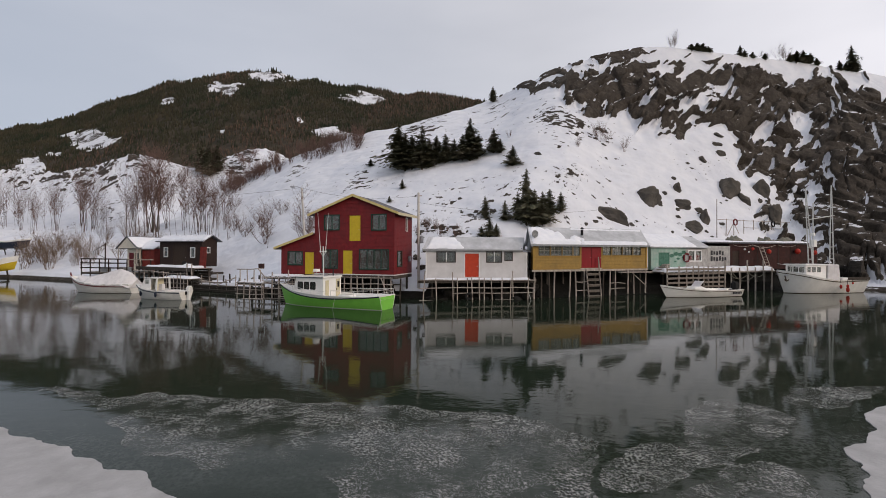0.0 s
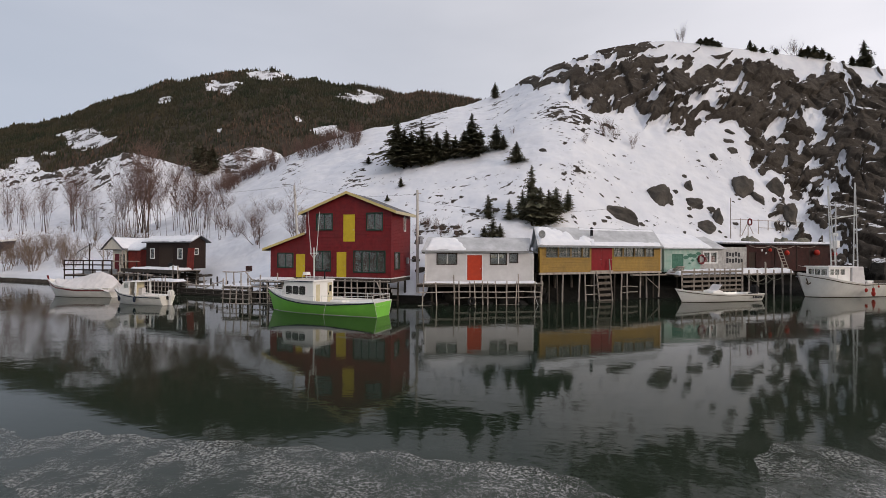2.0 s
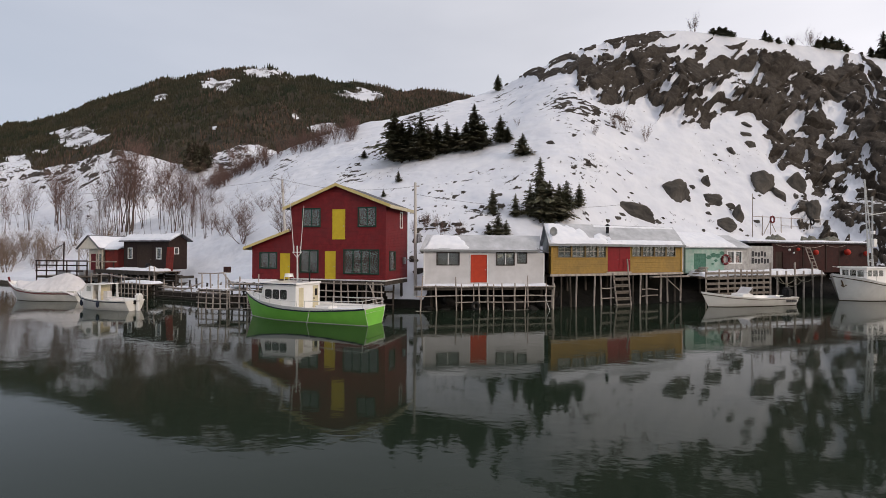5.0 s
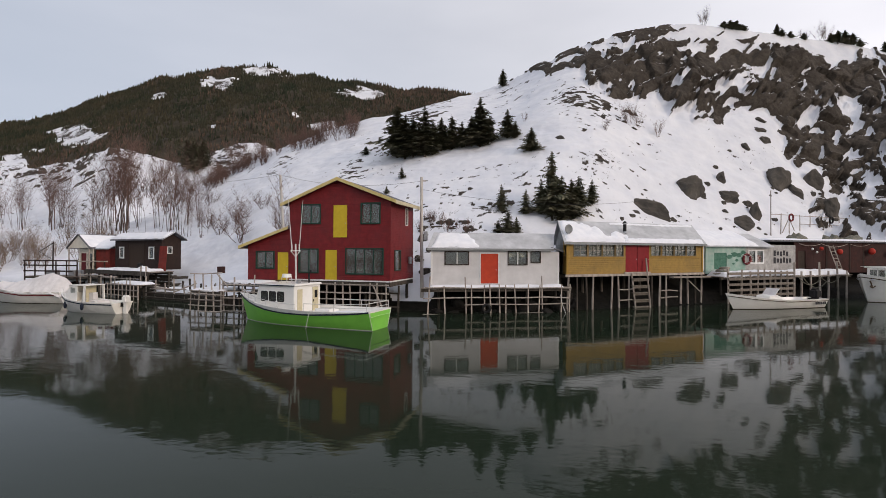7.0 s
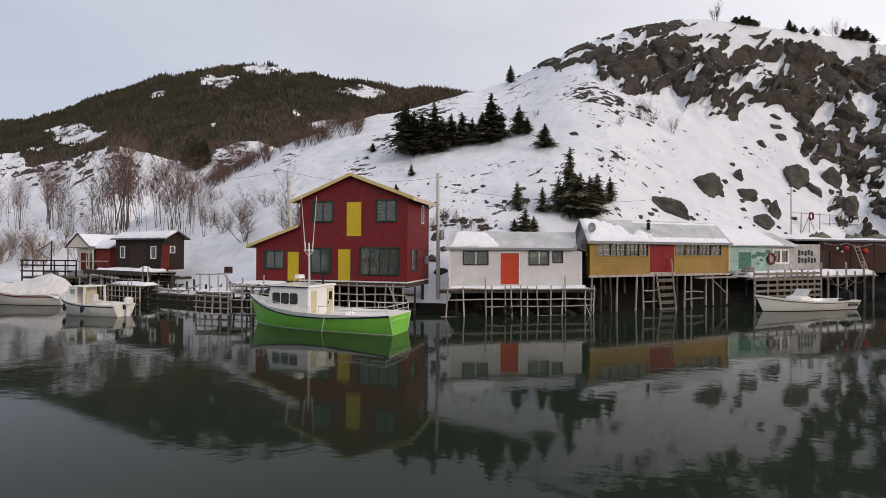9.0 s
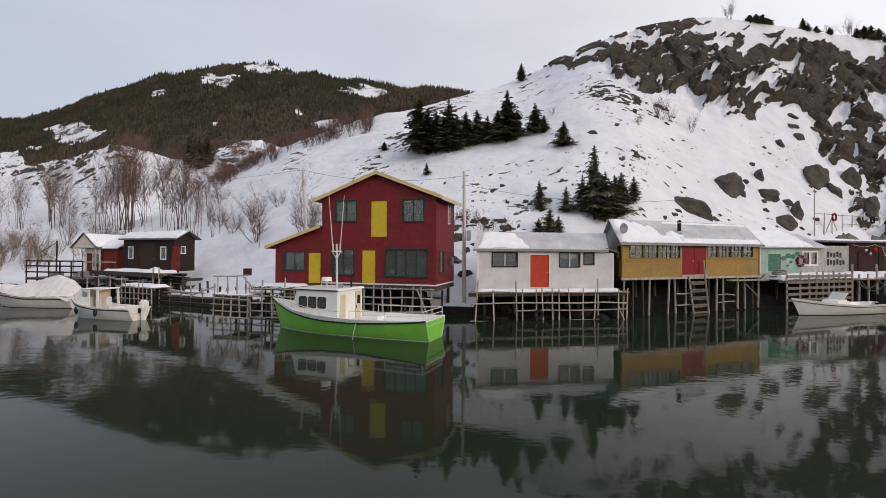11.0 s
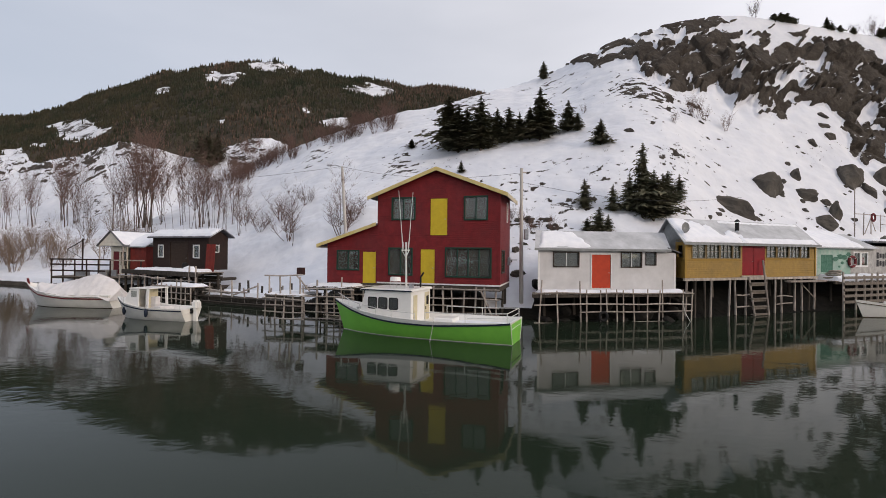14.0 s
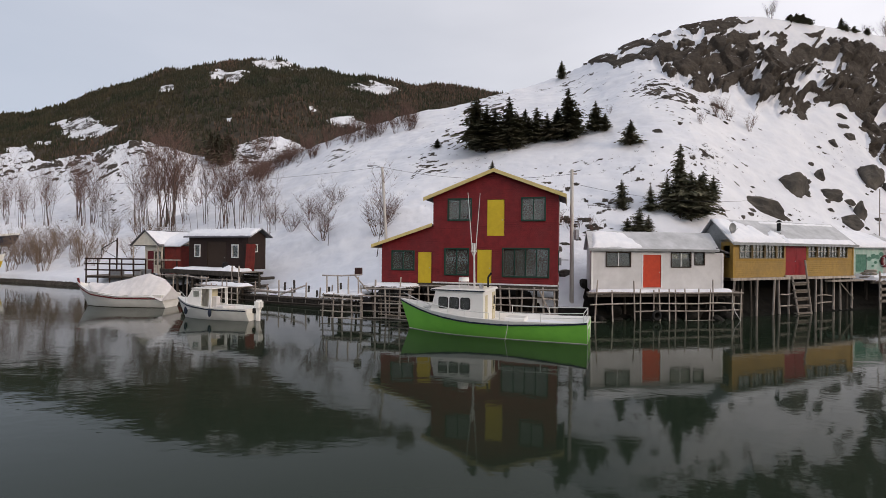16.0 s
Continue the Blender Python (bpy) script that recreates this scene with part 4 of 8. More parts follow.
# ---------------------------------------------------------------- red house
RED = pose(-5.24, 39.37, 2.45, 0, 0, -13)


def red_house():
    h = thing("red_house", RED, "two-storey oxblood red clapboard house with yellow doors and trim", "house")
    front = [(-6.50, -5.15, 3.88, 5.08), (-2.03, -0.78, 3.84, 5.08), (-6.68, -5.30, 0.56, 2.06), (-3.13, -0.55, 0.52, 2.10), (-4.14, -3.10, 2.88, 5.06), (-4.72, -3.84, 0.0, 2.06)]
    side = [(0.75, 1.75, 0.75, 2.0), (2.75, 3.1, 3.85, 4.95)]
    bm = bmesh.new()
    wall_x(bm, -7.5, 0, 0, 5.3, 0, 0.14, front)
    prism(bm, [(-7.5, 0, 5.3), (0, 0, 5.3), (-3.75, 0, 6.72)], (0, 0.14, 0))
    wall_x(bm, -7.5, 0, 0, 5.3, 4.16, 0.14)
    prism(bm, [(-7.5, 4.16, 5.3), (0, 4.16, 5.3), (-3.75, 4.16, 6.72)], (0, 0.14, 0))
    wall_y(bm, 0.14, 4.16, 0, 5.3, 0, 0.14, side)
    wall_y(bm, 0.14, 4.16, 0, 5.3, -7.36, 0.14)
    part("wall", bm, "red", h)
    bm = bmesh.new()
    wall_x(bm, -10.9, -7.5, -0.05, 2.38, 0.03, 0.14, [(-10.15, -8.78, 0.80, 1.88), (-8.47, -7.60, -0.05, 1.88)])
    prism(bm, [(-10.9, 0.03, 2.38), (-7.5, 0.03, 2.38), (-7.5, 0.03, 3.5)], (0, 0.14, 0))
    wall_x(bm, -10.9, -7.5, -0.05, 2.38, 3.4, 0.14)
    prism(bm, [(-10.9, 3.4, 2.38), (-7.5, 3.4, 2.38), (-7.5, 3.4, 3.5)], (0, 0.14, 0))
    wall_y(bm, 0.17, 3.4, -0.05, 2.38, -10.76, 0.14)
    part("lean_to_wall", bm, "red", h)
    quick("floor_board", h, "plank", (-10.7, -0.16, 0.18, 4.1, 0.0, 0.06), (-7.3, -0.16, 0.18, 4.1, 2.45, 2.5))
    # roofs: ridge runs back from the water
    def slab(xa, za, xb, zb, y0, y1, t):
        b = bmesh.new()
        prism(b, [(xa, y0, za), (xb, y0, zb), (xb, y0, zb + t), (xa, y0, za + t)], (0, y1 - y0, 0))
        return b
    s = (6.72 - 5.3) / 3.75
    part("roof", slab(-7.5 - 0.55, 5.3 - 0.55 * s + 0.02, -3.75, 6.74, -0.22, 4.45, 0.1), "dark_roof", h)
    part("roof", slab(-3.75, 6.74, 0.42, 5.3 - 0.42 * s + 0.02, -0.22, 4.45, 0.1), "dark_roof", h)
    sl = (3.5 - 2.38) / 3.4
    part("lean_to_roof", slab(-11.5, 2.38 - 0.6 * sl + 0.02, -7.52, 3.52, -0.2, 3.7, 0.09), "dark_roof", h)
    part("rake_board", slab(-8.08, 5.3 - 0.58 * s - 0.06, -3.75, 6.68, -0.262, -0.222, 0.22), "faded_yellow", h, "faded yellow rake board")
    part("rake_board", slab(-3.75, 6.68, 0.45, 5.3 - 0.45 * s - 0.06, -0.262, -0.222, 0.22), "faded_yellow", h, "faded yellow rake board")
    part("rake_board", slab(-11.53, 2.38 - 0.63 * sl - 0.05, -7.52, 3.46, -0.242, -0.202, 0.2), "faded_yellow", h, "faded yellow rake board")
    quick("eave_board", h, "cream", (0.42, 0.47, -0.22, 4.45, 5.3 - 0.42 * s - 0.1, 5.3 - 0.42 * s + 0.13))
    quick("eave_board", h, "cream", (-11.55, -11.5, -0.2, 3.7, 2.38 - 0.6 * sl - 0.08, 2.38 - 0.6 * sl + 0.12))
    window(h, *front[0], 0, "green_trim", 2, label="two-light window in dark green casing")
    window(h, *front[1], 0, "green_trim", 2, label="two-light window in dark green casing")
    window(h, *front[2], 0, "green_trim", 2, curtain=0.0, label="two-light window in dark green casing")
    window(h, *front[3], 0, "green_trim", 4, label="broad four-light window in dark green casing")
    window(h, -10.15, -8.78, 0.80, 1.88, 0.03, "green_trim", 2, label="two-light window in dark green casing")
    door(h, *front[4], 0, "yellow", label="yellow loft door with no steps below it")
    door(h, *front[5], 0, "yellow", label="yellow painted plank door")
    door(h, -8.47, -7.60, -0.05, 1.88, 0.03, "yellow", label="yellow painted plank door")
    for (ya, yb, za, zb), mat in zip(side, ("green_trim", "white_paint")):
        w = new("window")
        w.parent = h
        t = 0.07
        quick("frame", w, mat, (-0.06, 0.035, ya - t, ya, za - t, zb + t), (-0.06, 0.035, yb, yb + t, za - t, zb + t), (-0.06, 0.035, ya, yb, zb, zb + t), (-0.06, 0.045, ya, yb, za - t, za))
        quick("pane", w, "glass", (-0.05, -0.04, ya, yb, za, zb)).visible_shadow = False
    quick("water_table", h, "white_paint", (-7.5, 0.03, -0.035, -0.003, -0.03, 0.055), (0.003, 0.035, -0.003, 4.3, -0.03, 0.055), label="white board along the foot of the wall")
    quick("corner_board", h, "red", (-0.10, 0.025, -0.025, -0.002, 0.06, 5.28), (0.003, 0.025, -0.002, 0.1, 0.06, 5.28))
    quick("sill_beam", h, "wet_log", (-10.9, 0.0, 0.0, 0.25, -0.32, -0.06), (-0.25, 0.0, 0.25, 4.3, -0.32, -0.06), (-7.5, 0, 4.05, 4.3, -0.32, -0.06))
    # wall lamp and a small box by the rear corner
    quick("meter_box", h, "metal", (0.003, 0.16, 3.3, 3.6, 1.1, 1.6), (0.16, 0.6, 3.42, 3.47, 1.42, 1.47), label="small grey box with a pipe")


red_house()


def red_wharf():
    w = thing("wharf", RED, "weathered log crib wharf under the red house", "wharf")
    crib(w, -10.8, -0.1, -0.25, -3.2, -0.18, 0.62, (-0.22, -0.72, -1.18, -1.66, -2.1), 0.055, mat="log")
    crib(w, -10.8, -0.1, 1.6, -3.2, -0.33, 1.2, (-0.9, -1.8), 0.08, mat="wet_log")
    for x in (-10.5, -8, -5, -2.5, -0.2):
        log_post(w, x, 3.6, -3.2, -0.33, 0.11, "wet_log", 0.01)
    bm = bmesh.new()
    tube(bm, (-1.0, -0.4, -0.25), (-0.3, -0.5, -1.7), 0.05)
    part("brace", bm, "log", w)
    # landing beside the lean-to, with a low rail
    v = thing("landing_stage", RED, "snow-dusted log landing stage with a pole rail", "wharf")
    deck(v, -11.4, -8.2, -1.75, -0.02, -0.18)
    crib(v, -11.4, -8.3, -1.7, -3.2, -0.25, 0.72, (-0.3, -0.75, -1.2, -1.7, -2.1), 0.055, tall=(1, 3, 5))
    crib(v, -11.3, -10.9, -0.3, -3.2, -0.25, 0.8, (-1.0,), 0.06, mat="wet_log")
    snow_sheet("deck_snow", RED, -11.4, -8.2, -1.78, -0.05, lambda x, y: -0.18, 0.13, "snow lying on the landing stage", 4, 0.25)
    # a second, lower stage with a gallows-like gate
    g = thing("gate_landing", RED @ pose(-13.7, -0.5, 0), "small log crib landing with a wooden gate rail", "wharf")
    deck(g, -0.2, 2.4, -1.6, 0.6, -0.75)
    crib(g, -0.15, 2.35, -1.55, -3.2, -0.8, 0.6, (-0.95, -1.35, -1.75, -2.15), 0.05)
    crib(g, -0.15, 2.35, 0.5, -3.2, -0.8, 1.2, (-1.4,), 0.06, mat="wet_log")
    for x in (0.0, 0.75, 1.45, 2.1):
        log_post(g, x, -1.4, -0.75, 0.35, 0.05, "log", 0.02)
    log_rail(g, -0.3, 2.3, -1.42, 0.36, 0.46, 0.05)
    bar("brace", g, "log", (1.9, -1.42, 0.4), (2.7, -1.3, -0.5), 0.045)
    quick("box", g, "store", (1.8, 2.15, -1.3, -0.95, 0.45, 0.88), label="small dark red wooden box on the rail")
    snow_sheet("deck_snow", RED @ pose(-13.7, -0.5, 0), -0.2, 2.4, -1.6, 0.6, lambda x, y: -0.75, 0.14, "snow lying on the small landing", 6, 0.2, 24, 14)


red_wharf()

# ---------------------------------------------------------------- white cabin
WHITE = pose(-2.76, 41.3, 2.1, 0, 0, 12)


def white_cabin():
    h = thing("white_cabin", WHITE, "low white clapboard cabin with an orange-red door", "cabin")
    holes = [(1.0, 2.6, 1.46, 2.30), (5.48, 6.82, 1.45, 2.33), (7.15, 7.80, 1.6, 2.32), (3.48, 4.74, 0.12, 2.20)]
    bm = bmesh.new()
    wall_x(bm, 0, 8.6, -0.08, 2.62, 0, 0.12, holes)
    wall_x(bm, 8.6, 9.2, -0.08, 2.36, 0, 0.12)
    wall_x(bm, 0, 8.6, -0.08, 2.62, 2.88, 0.12)
    wall_x(bm, 8.6, 9.2, -0.08, 2.36, 2.88, 0.12)
    wall_y(bm, 0.12, 2.88, -0.08, 2.62, 0.12, 0.12)
    wall_y(bm, 0.12, 2.88, 2.3, 2.62, 8.6, 0.12)
    wall_y(bm, 0.12, 2.88, -0.08, 2.36, 9.2, 0.12)
    for x in (0.0, 8.48):
        prism(bm, [(x, 0.0, 2.62), (x, 3.0, 2.62), (x, 1.5, 3.58)], (0.12, 0, 0))
    part("wall", bm, "white", h)
    bm = bmesh.new()
    gable_roof_x(bm, 0.0, 8.6, 0, 1.5, 2.62, 3.62, 0.08, 0.22)
    part("roof", bm, "roof", h, "grey felt roof, partly snow-covered")
    bm = bmesh.new()
    prism(bm, [(8.62, -0.15, 2.62), (9.6, -0.15, 2.30), (9.6, -0.15, 2.37), (8.62, -0.15, 2.70)], (0, 3.2, 0))
    part("side_roof", bm, "dark_roof", h)
    quick("fascia", h, "grey_boards", (-0.24, 8.84, -0.25, -0.21, 2.42, 2.56), (8.80, 8.84, -0.2, 0.0, 2.5, 2.56))
    quick("corner_board", h, "white_paint", (-0.02, 0.10, -0.02, -0.003, -0.08, 2.5))
    quick("corner_board", h, "white_paint", (9.1, 9.22, -0.02, -0.003, -0.08, 2.3))
    quick("floor_board", h, "plank", (0.13, 9.07, 0.13, 2.87, -0.06, 0.0))
    for a, c in ((0, 2), (1, 2), (2, 1)):
        window(h, *holes[a], 0, "brown_door", c, trim=0.06, label="dark-framed sliding window", curtain=0.4 if a == 1 else 0, muntin="white_paint")
    door(h, *holes[3], 0, "orange_red", "white_paint", label="orange-red plank door")
    slant(h, 0.4)
    slant(snow_sheet("roof_snow", WHITE, 0.0, 3.6, -0.2, 1.5, lambda x, y: 2.70 + y * 0.667, 0.16, "drift of snow on the cabin roof", 12, 0.4, 40, 26,
                     keep=lambda X, Y: 0.9 - np.maximum(0, X - 1.7) * 0.9 + (0.9 - Y) * 0.8 * (X > 1.5)), 0.4)
    w = thing("wharf", WHITE, "grey pole wharf in front of the white cabin", "wharf")
    deck(w, -0.35, 10.1, -1.15, -0.03, -0.10)
    xs = (0.15, 1.25, 2.65, 3.05, 3.95, 4.35, 5.0, 5.4, 6.1, 7.0, 7.75, 8.0, 9.35, 9.95)
    for i, x in enumerate(xs):
        log_post(w, x, -1.12, -2.9, (0.65 if i in (0, 2, 11) else 0.1) + rnd.uniform(-0.05, 0.05), 0.05)
    for z, a, b in ((-0.05, -0.3, 10.1), (-0.72, -0.2, 10.0), (-1.2, 2.6, 10.0), (-1.82, -0.2, 9.7)):
        log_rail(w, a, b, -1.21, z, z + rnd.uniform(-0.08, 0.08), 0.045, sag=0.05)
    for x in (0.4, 2.4, 4.6, 6.8, 9.0):
        log_post(w, x, 0.6, -2.9, -0.3, 0.10, "wet_log")
        log_post(w, x + 1.0, 2.7, -2.9, -0.3, 0.10, "wet_log")
        quick("beam", w, "wet_log", (x - 0.1, x + 0.1, -1.1, 2.9, -0.32, -0.17))
    # slack mooring line from the corner post to a small float
    bm = bmesh.new()
    path_tube(bm, [(9.3, -1.2, -0.6), (9.45, -1.35, -1.3), (9.7, -1.7, -1.85), (10.1, -2.2, -2.08)], 0.02, 5)
    part("mooring_line", bm, "alu", w, "pale mooring line")
    bm = bmesh.new()
    ring(bm, (4.1, -1.28, -1.45), (0, 1, 0), 0.24, 0.09)
    part("tyre_fender", bm, "black", w, "old tyre fender")
    slant(w, 0.4)
    snow_sheet("deck_snow", WHITE, -0.3, 9.4, -1.1, -0.02, lambda x, y: -0.10, 0.16, "snow lying on the cabin wharf", 14, 0.4, 60, 12)


white_cabin()

# ---------------------------------------------------------------- ochre house
OCHRE = pose(6.75, 43.0, 2.85, 0, 0, 24.8)


def ochre_house():
    h = thing("ochre_house", OCHRE, "long ochre-yellow waterside house on piles, red double door", "house")
    lights = [(0.62, 1.75), (1.92, 3.05), (3.2, 4.25), (4.4, 5.08)]
    lights_r = [(7.82, 8.75), (8.95, 10.1), (10.25, 11.4), (11.55, 12.5)]
    holes = [(a, b, 1.30, 2.16) for a, b in lights] + [(a, b, 1.36, 2.18) for a, b in lights_r] + [(5.3, 7.62, 0.12, 2.24)]
    bm = bmesh.new()
    wall_x(bm, 0, 13.3, 0, 2.32, 0, 0.12, holes)
    wall_y(bm, 0.12, 1.3, 0, 2.5, 0.12, 0.12, [(0.35, 1.05, 1.3, 2.1)])
    wall_y(bm, 0.12, 1.3, 0, 2.5, 13.3, 0.12)
    part("front_wall", bm, "ochre", h)
    bm = bmesh.new()
    wall_y(bm, 1.3, 4.2, 0, 2.32, 0.12, 0.12)
    prism(bm, [(0.0, 0.0, 2.32), (0.0, 4.2, 2.32), (0.0, 2.2, 3.86)], (0.12, 0, 0))
    wall_y(bm, 1.3, 4.2, 0, 2.32, 13.3, 0.12)
    prism(bm, [(13.18, 0.0, 2.32), (13.18, 4.2, 2.32), (13.18, 2.2, 3.86)], (0.12, 0, 0))
    wall_x(bm, 0.12, 13.18, 0, 2.32, 4.08, 0.12)
    part("side_wall", bm, "grey_boards", h, "grey board gable wall")
    bm = bmesh.new()
    gable_roof_x(bm, 0.0, 13.3, 0, 2.2, 2.36, 3.90, 0.09, 0.28, 4.2, 2.36)
    part("roof", bm, "roof", h, "grey felt roof with drifted snow")
    quick("fascia", h, "grey_boards", (-0.28, 13.58, -0.32, -0.282, 2.13, 2.30))
    quick("trim", h, "ochre_plain", (-0.03, 0.14, -0.035, -0.003, 0, 2.2), (0.14, 5.2, -0.03, -0.003, 1.12, 1.21))
    quick("trim", h, "ochre_plain", (13.16, 13.33, -0.035, -0.003, 0, 2.2), (7.72, 13.16, -0.03, -0.003, 1.18, 1.27))
    quick("sill_beam", h, "log", (-0.1, 13.4, -0.14, 0.12, -0.17, -0.01), label="weathered sill beam")
    quick("floor_board", h, "plank", (0.13, 13.17, 0.13, 4.07, -0.05, 0.02))
    for i, (a, b) in enumerate(lights):
        window(h, a, b, 1.30, 2.16, 0, "tan_frame", 3 if i in (1, 2) else 2, 2, trim=0.05, label="small-paned window in a weathered tan frame", curtain=0.3, muntin="muntin", thin=0.014)
    for i, (a, b) in enumerate(lights_r):
        window(h, a, b, 1.36, 2.18, 0, "tan_frame", 2 if i in (0, 3) else 3, 2, trim=0.05, label="small-paned window in a weathered tan frame", curtain=0.3, muntin="muntin", thin=0.014)
    d = door(h, 5.3, 6.46, 0.12, 2.24, 0, "crimson", label="crimson plank door")
    d = door(h, 6.46, 7.62, 0.12, 2.24, 0, "crimson", label="crimson plank door")
    quick("threshold", h, "log", (5.2, 7.7, -0.1, 0.1, 0.0, 0.11))
    slant(h, 0.48)
    quick("corner_pipe", h, "alu", (13.36, 13.46, 0.0, 0.1, 0.1, 2.3))
    p = thing("stove_pipe", OCHRE @ pose(6.1, 0.95, 3.05), "dark stove pipe with a cap on the roof", "chimney")
    bar("pipe", p, "black", (0, 0, -0.02), (0, 0, 0.72), 0.13, n=14)
    bar("cap", p, "black", (0, 0, 0.78), (0, 0, 0.95), 0.2, 0.06, n=14)
    bar("flashing", p, "metal", (0, 0, 0.0), (0, 0, 0.16), 0.22, 0.14, n=14)
    s = thing("satellite_dish", OCHRE @ pose(0.42, 0.45, 2.70), "grey satellite dish on the roof corner", "satellite dish")
    bar("mast", s, "metal", (0, 0, 0), (0, 0, 0.55), 0.03)
    bm = bmesh.new()
    rows = []
    for i in range(5):
        rr = 0.34 * i / 4
        rows.append([bm.verts.new((rr * math.cos(a), -0.12 - 0.10 * (i / 4) ** 2 + 0.12, 0.55 + rr * math.sin(a))) for a in (2 * math.pi * k / 18 for k in range(18))])
    for i in range(4):
        for k in range(18):
            bm.faces.new((rows[i][k], rows[i][(k + 1) % 18], rows[i + 1][(k + 1) % 18], rows[i + 1][k]))
    bmesh.ops.remove_doubles(bm, verts=list(bm.verts), dist=0.001)
    bmesh.ops.solidify(bm, geom=list(bm.faces), thickness=0.02)
    part("dish", bm, "grey_boards", s, smooth=True)
    bar("arm", s, "metal", (0, -0.1, 0.3), (0, -0.45, 0.52), 0.018)
    roofz = lambda x, y: 2.46 + max(-0.3, y) * 0.70  # noqa: E731
    slant(snow_sheet("roof_snow", OCHRE, -0.2, 7.2, -0.25, 2.2, roofz, 0.15, "wedge of drifted snow on the roof", 21, 0.25, 70, 36,
                     keep=lambda X, Y: 0.55 - (Y + 0.25) / 2.4 + np.maximum(0, 2.6 - X) * 0.38 - np.maximum(0, X - 3.0) * 0.12), 0.48)
    slant(snow_sheet("roof_snow", OCHRE, 5.5, 13.4, -0.27, 0.4, roofz, 0.09, "strip of snow along the eave", 22, 0.2, 70, 12), 0.48)
    slant(snow_sheet("roof_snow", OCHRE, 4.5, 13.5, 1.8, 2.2, roofz, 0.06, "strip of snow along the ridge", 23, 0.3, 60, 12), 0.48)

    w = thing("pile_wharf", OCHRE, "dark piles and bearers that carry the ochre house", "wharf")
    for x in (0.1, 0.9, 1.7, 2.2, 3.9, 4.7, 5.6, 7.9, 8.6, 9.3, 10.9, 11.6, 12.4, 13.1):
        log_post(w, x, -0.05 + rnd.uniform(-0.05, 0.1), -3.6, -0.15, 0.075, "log" if rnd.random() < 0.75 else "wet_log", 0.025, "support_post")
    for x in (0.6, 2.4, 4.2, 6.2, 8.2, 10.2, 12.6):
        for y in (1.4, 2.6, 3.9):
            log_post(w, x + rnd.uniform(-0.3, 0.3), y, -3.6, -0.2, 0.11, "wet_log", 0.02, "support_post")
    for y in (1.4, 2.6, 3.9):
        quick("bearer", w, "wet_log", (0, 13.2, y - 0.1, y + 0.1, -0.3, -0.08))
    quick("shelf", w, "log", (9.5, 13.5, -0.6, -0.15, -0.38, -0.27), label="narrow plank shelf")
    log_rail(w, 8.7, 10.4, -0.15, -1.35, -1.4, 0.045)
    log_rail(w, 8.7, 10.4, -0.15, -1.9, -1.9, 0.045)
    log_rail(w, 4.6, 5.8, -0.15, -1.2, -1.15, 0.045)
    log_rail(w, 4.6, 5.8, -0.15, -2.0, -1.95, 0.045)
    bar("brace", w, "log", (11.3, -0.12, -0.4), (13.1, -0.12, -1.7), 0.04)
    st = thing("boarding_ladder", OCHRE @ pose(6.35, -0.55, 0), "broad weathered plank steps down to the water", "steps")
    for x in (-0.65, 0.75):
        bar("stringer", st, "log", (x, 0.35, 0.05 if x < 0 else 1.15), (x, -0.15, -3.1), 0.06)
    for k in range(5):
        z = -0.42 - 0.52 * k
        quick("step", st, "plank", (-0.72, 0.82, -0.12 - 0.05 * k + 0.2, 0.16 - 0.05 * k + 0.2, z, z + 0.07), (-0.70, 0.80, 0.0 - 0.05 * k + 0.2, 0.04 - 0.05 * k + 0.2, z - 0.16, z - 0.01))


ochre_house()

# ---------------------------------------------------------------- teal shack, name board and dark store
TEAL = pose(19.8, 50.4, 2.75, 0, 0, 23.6)


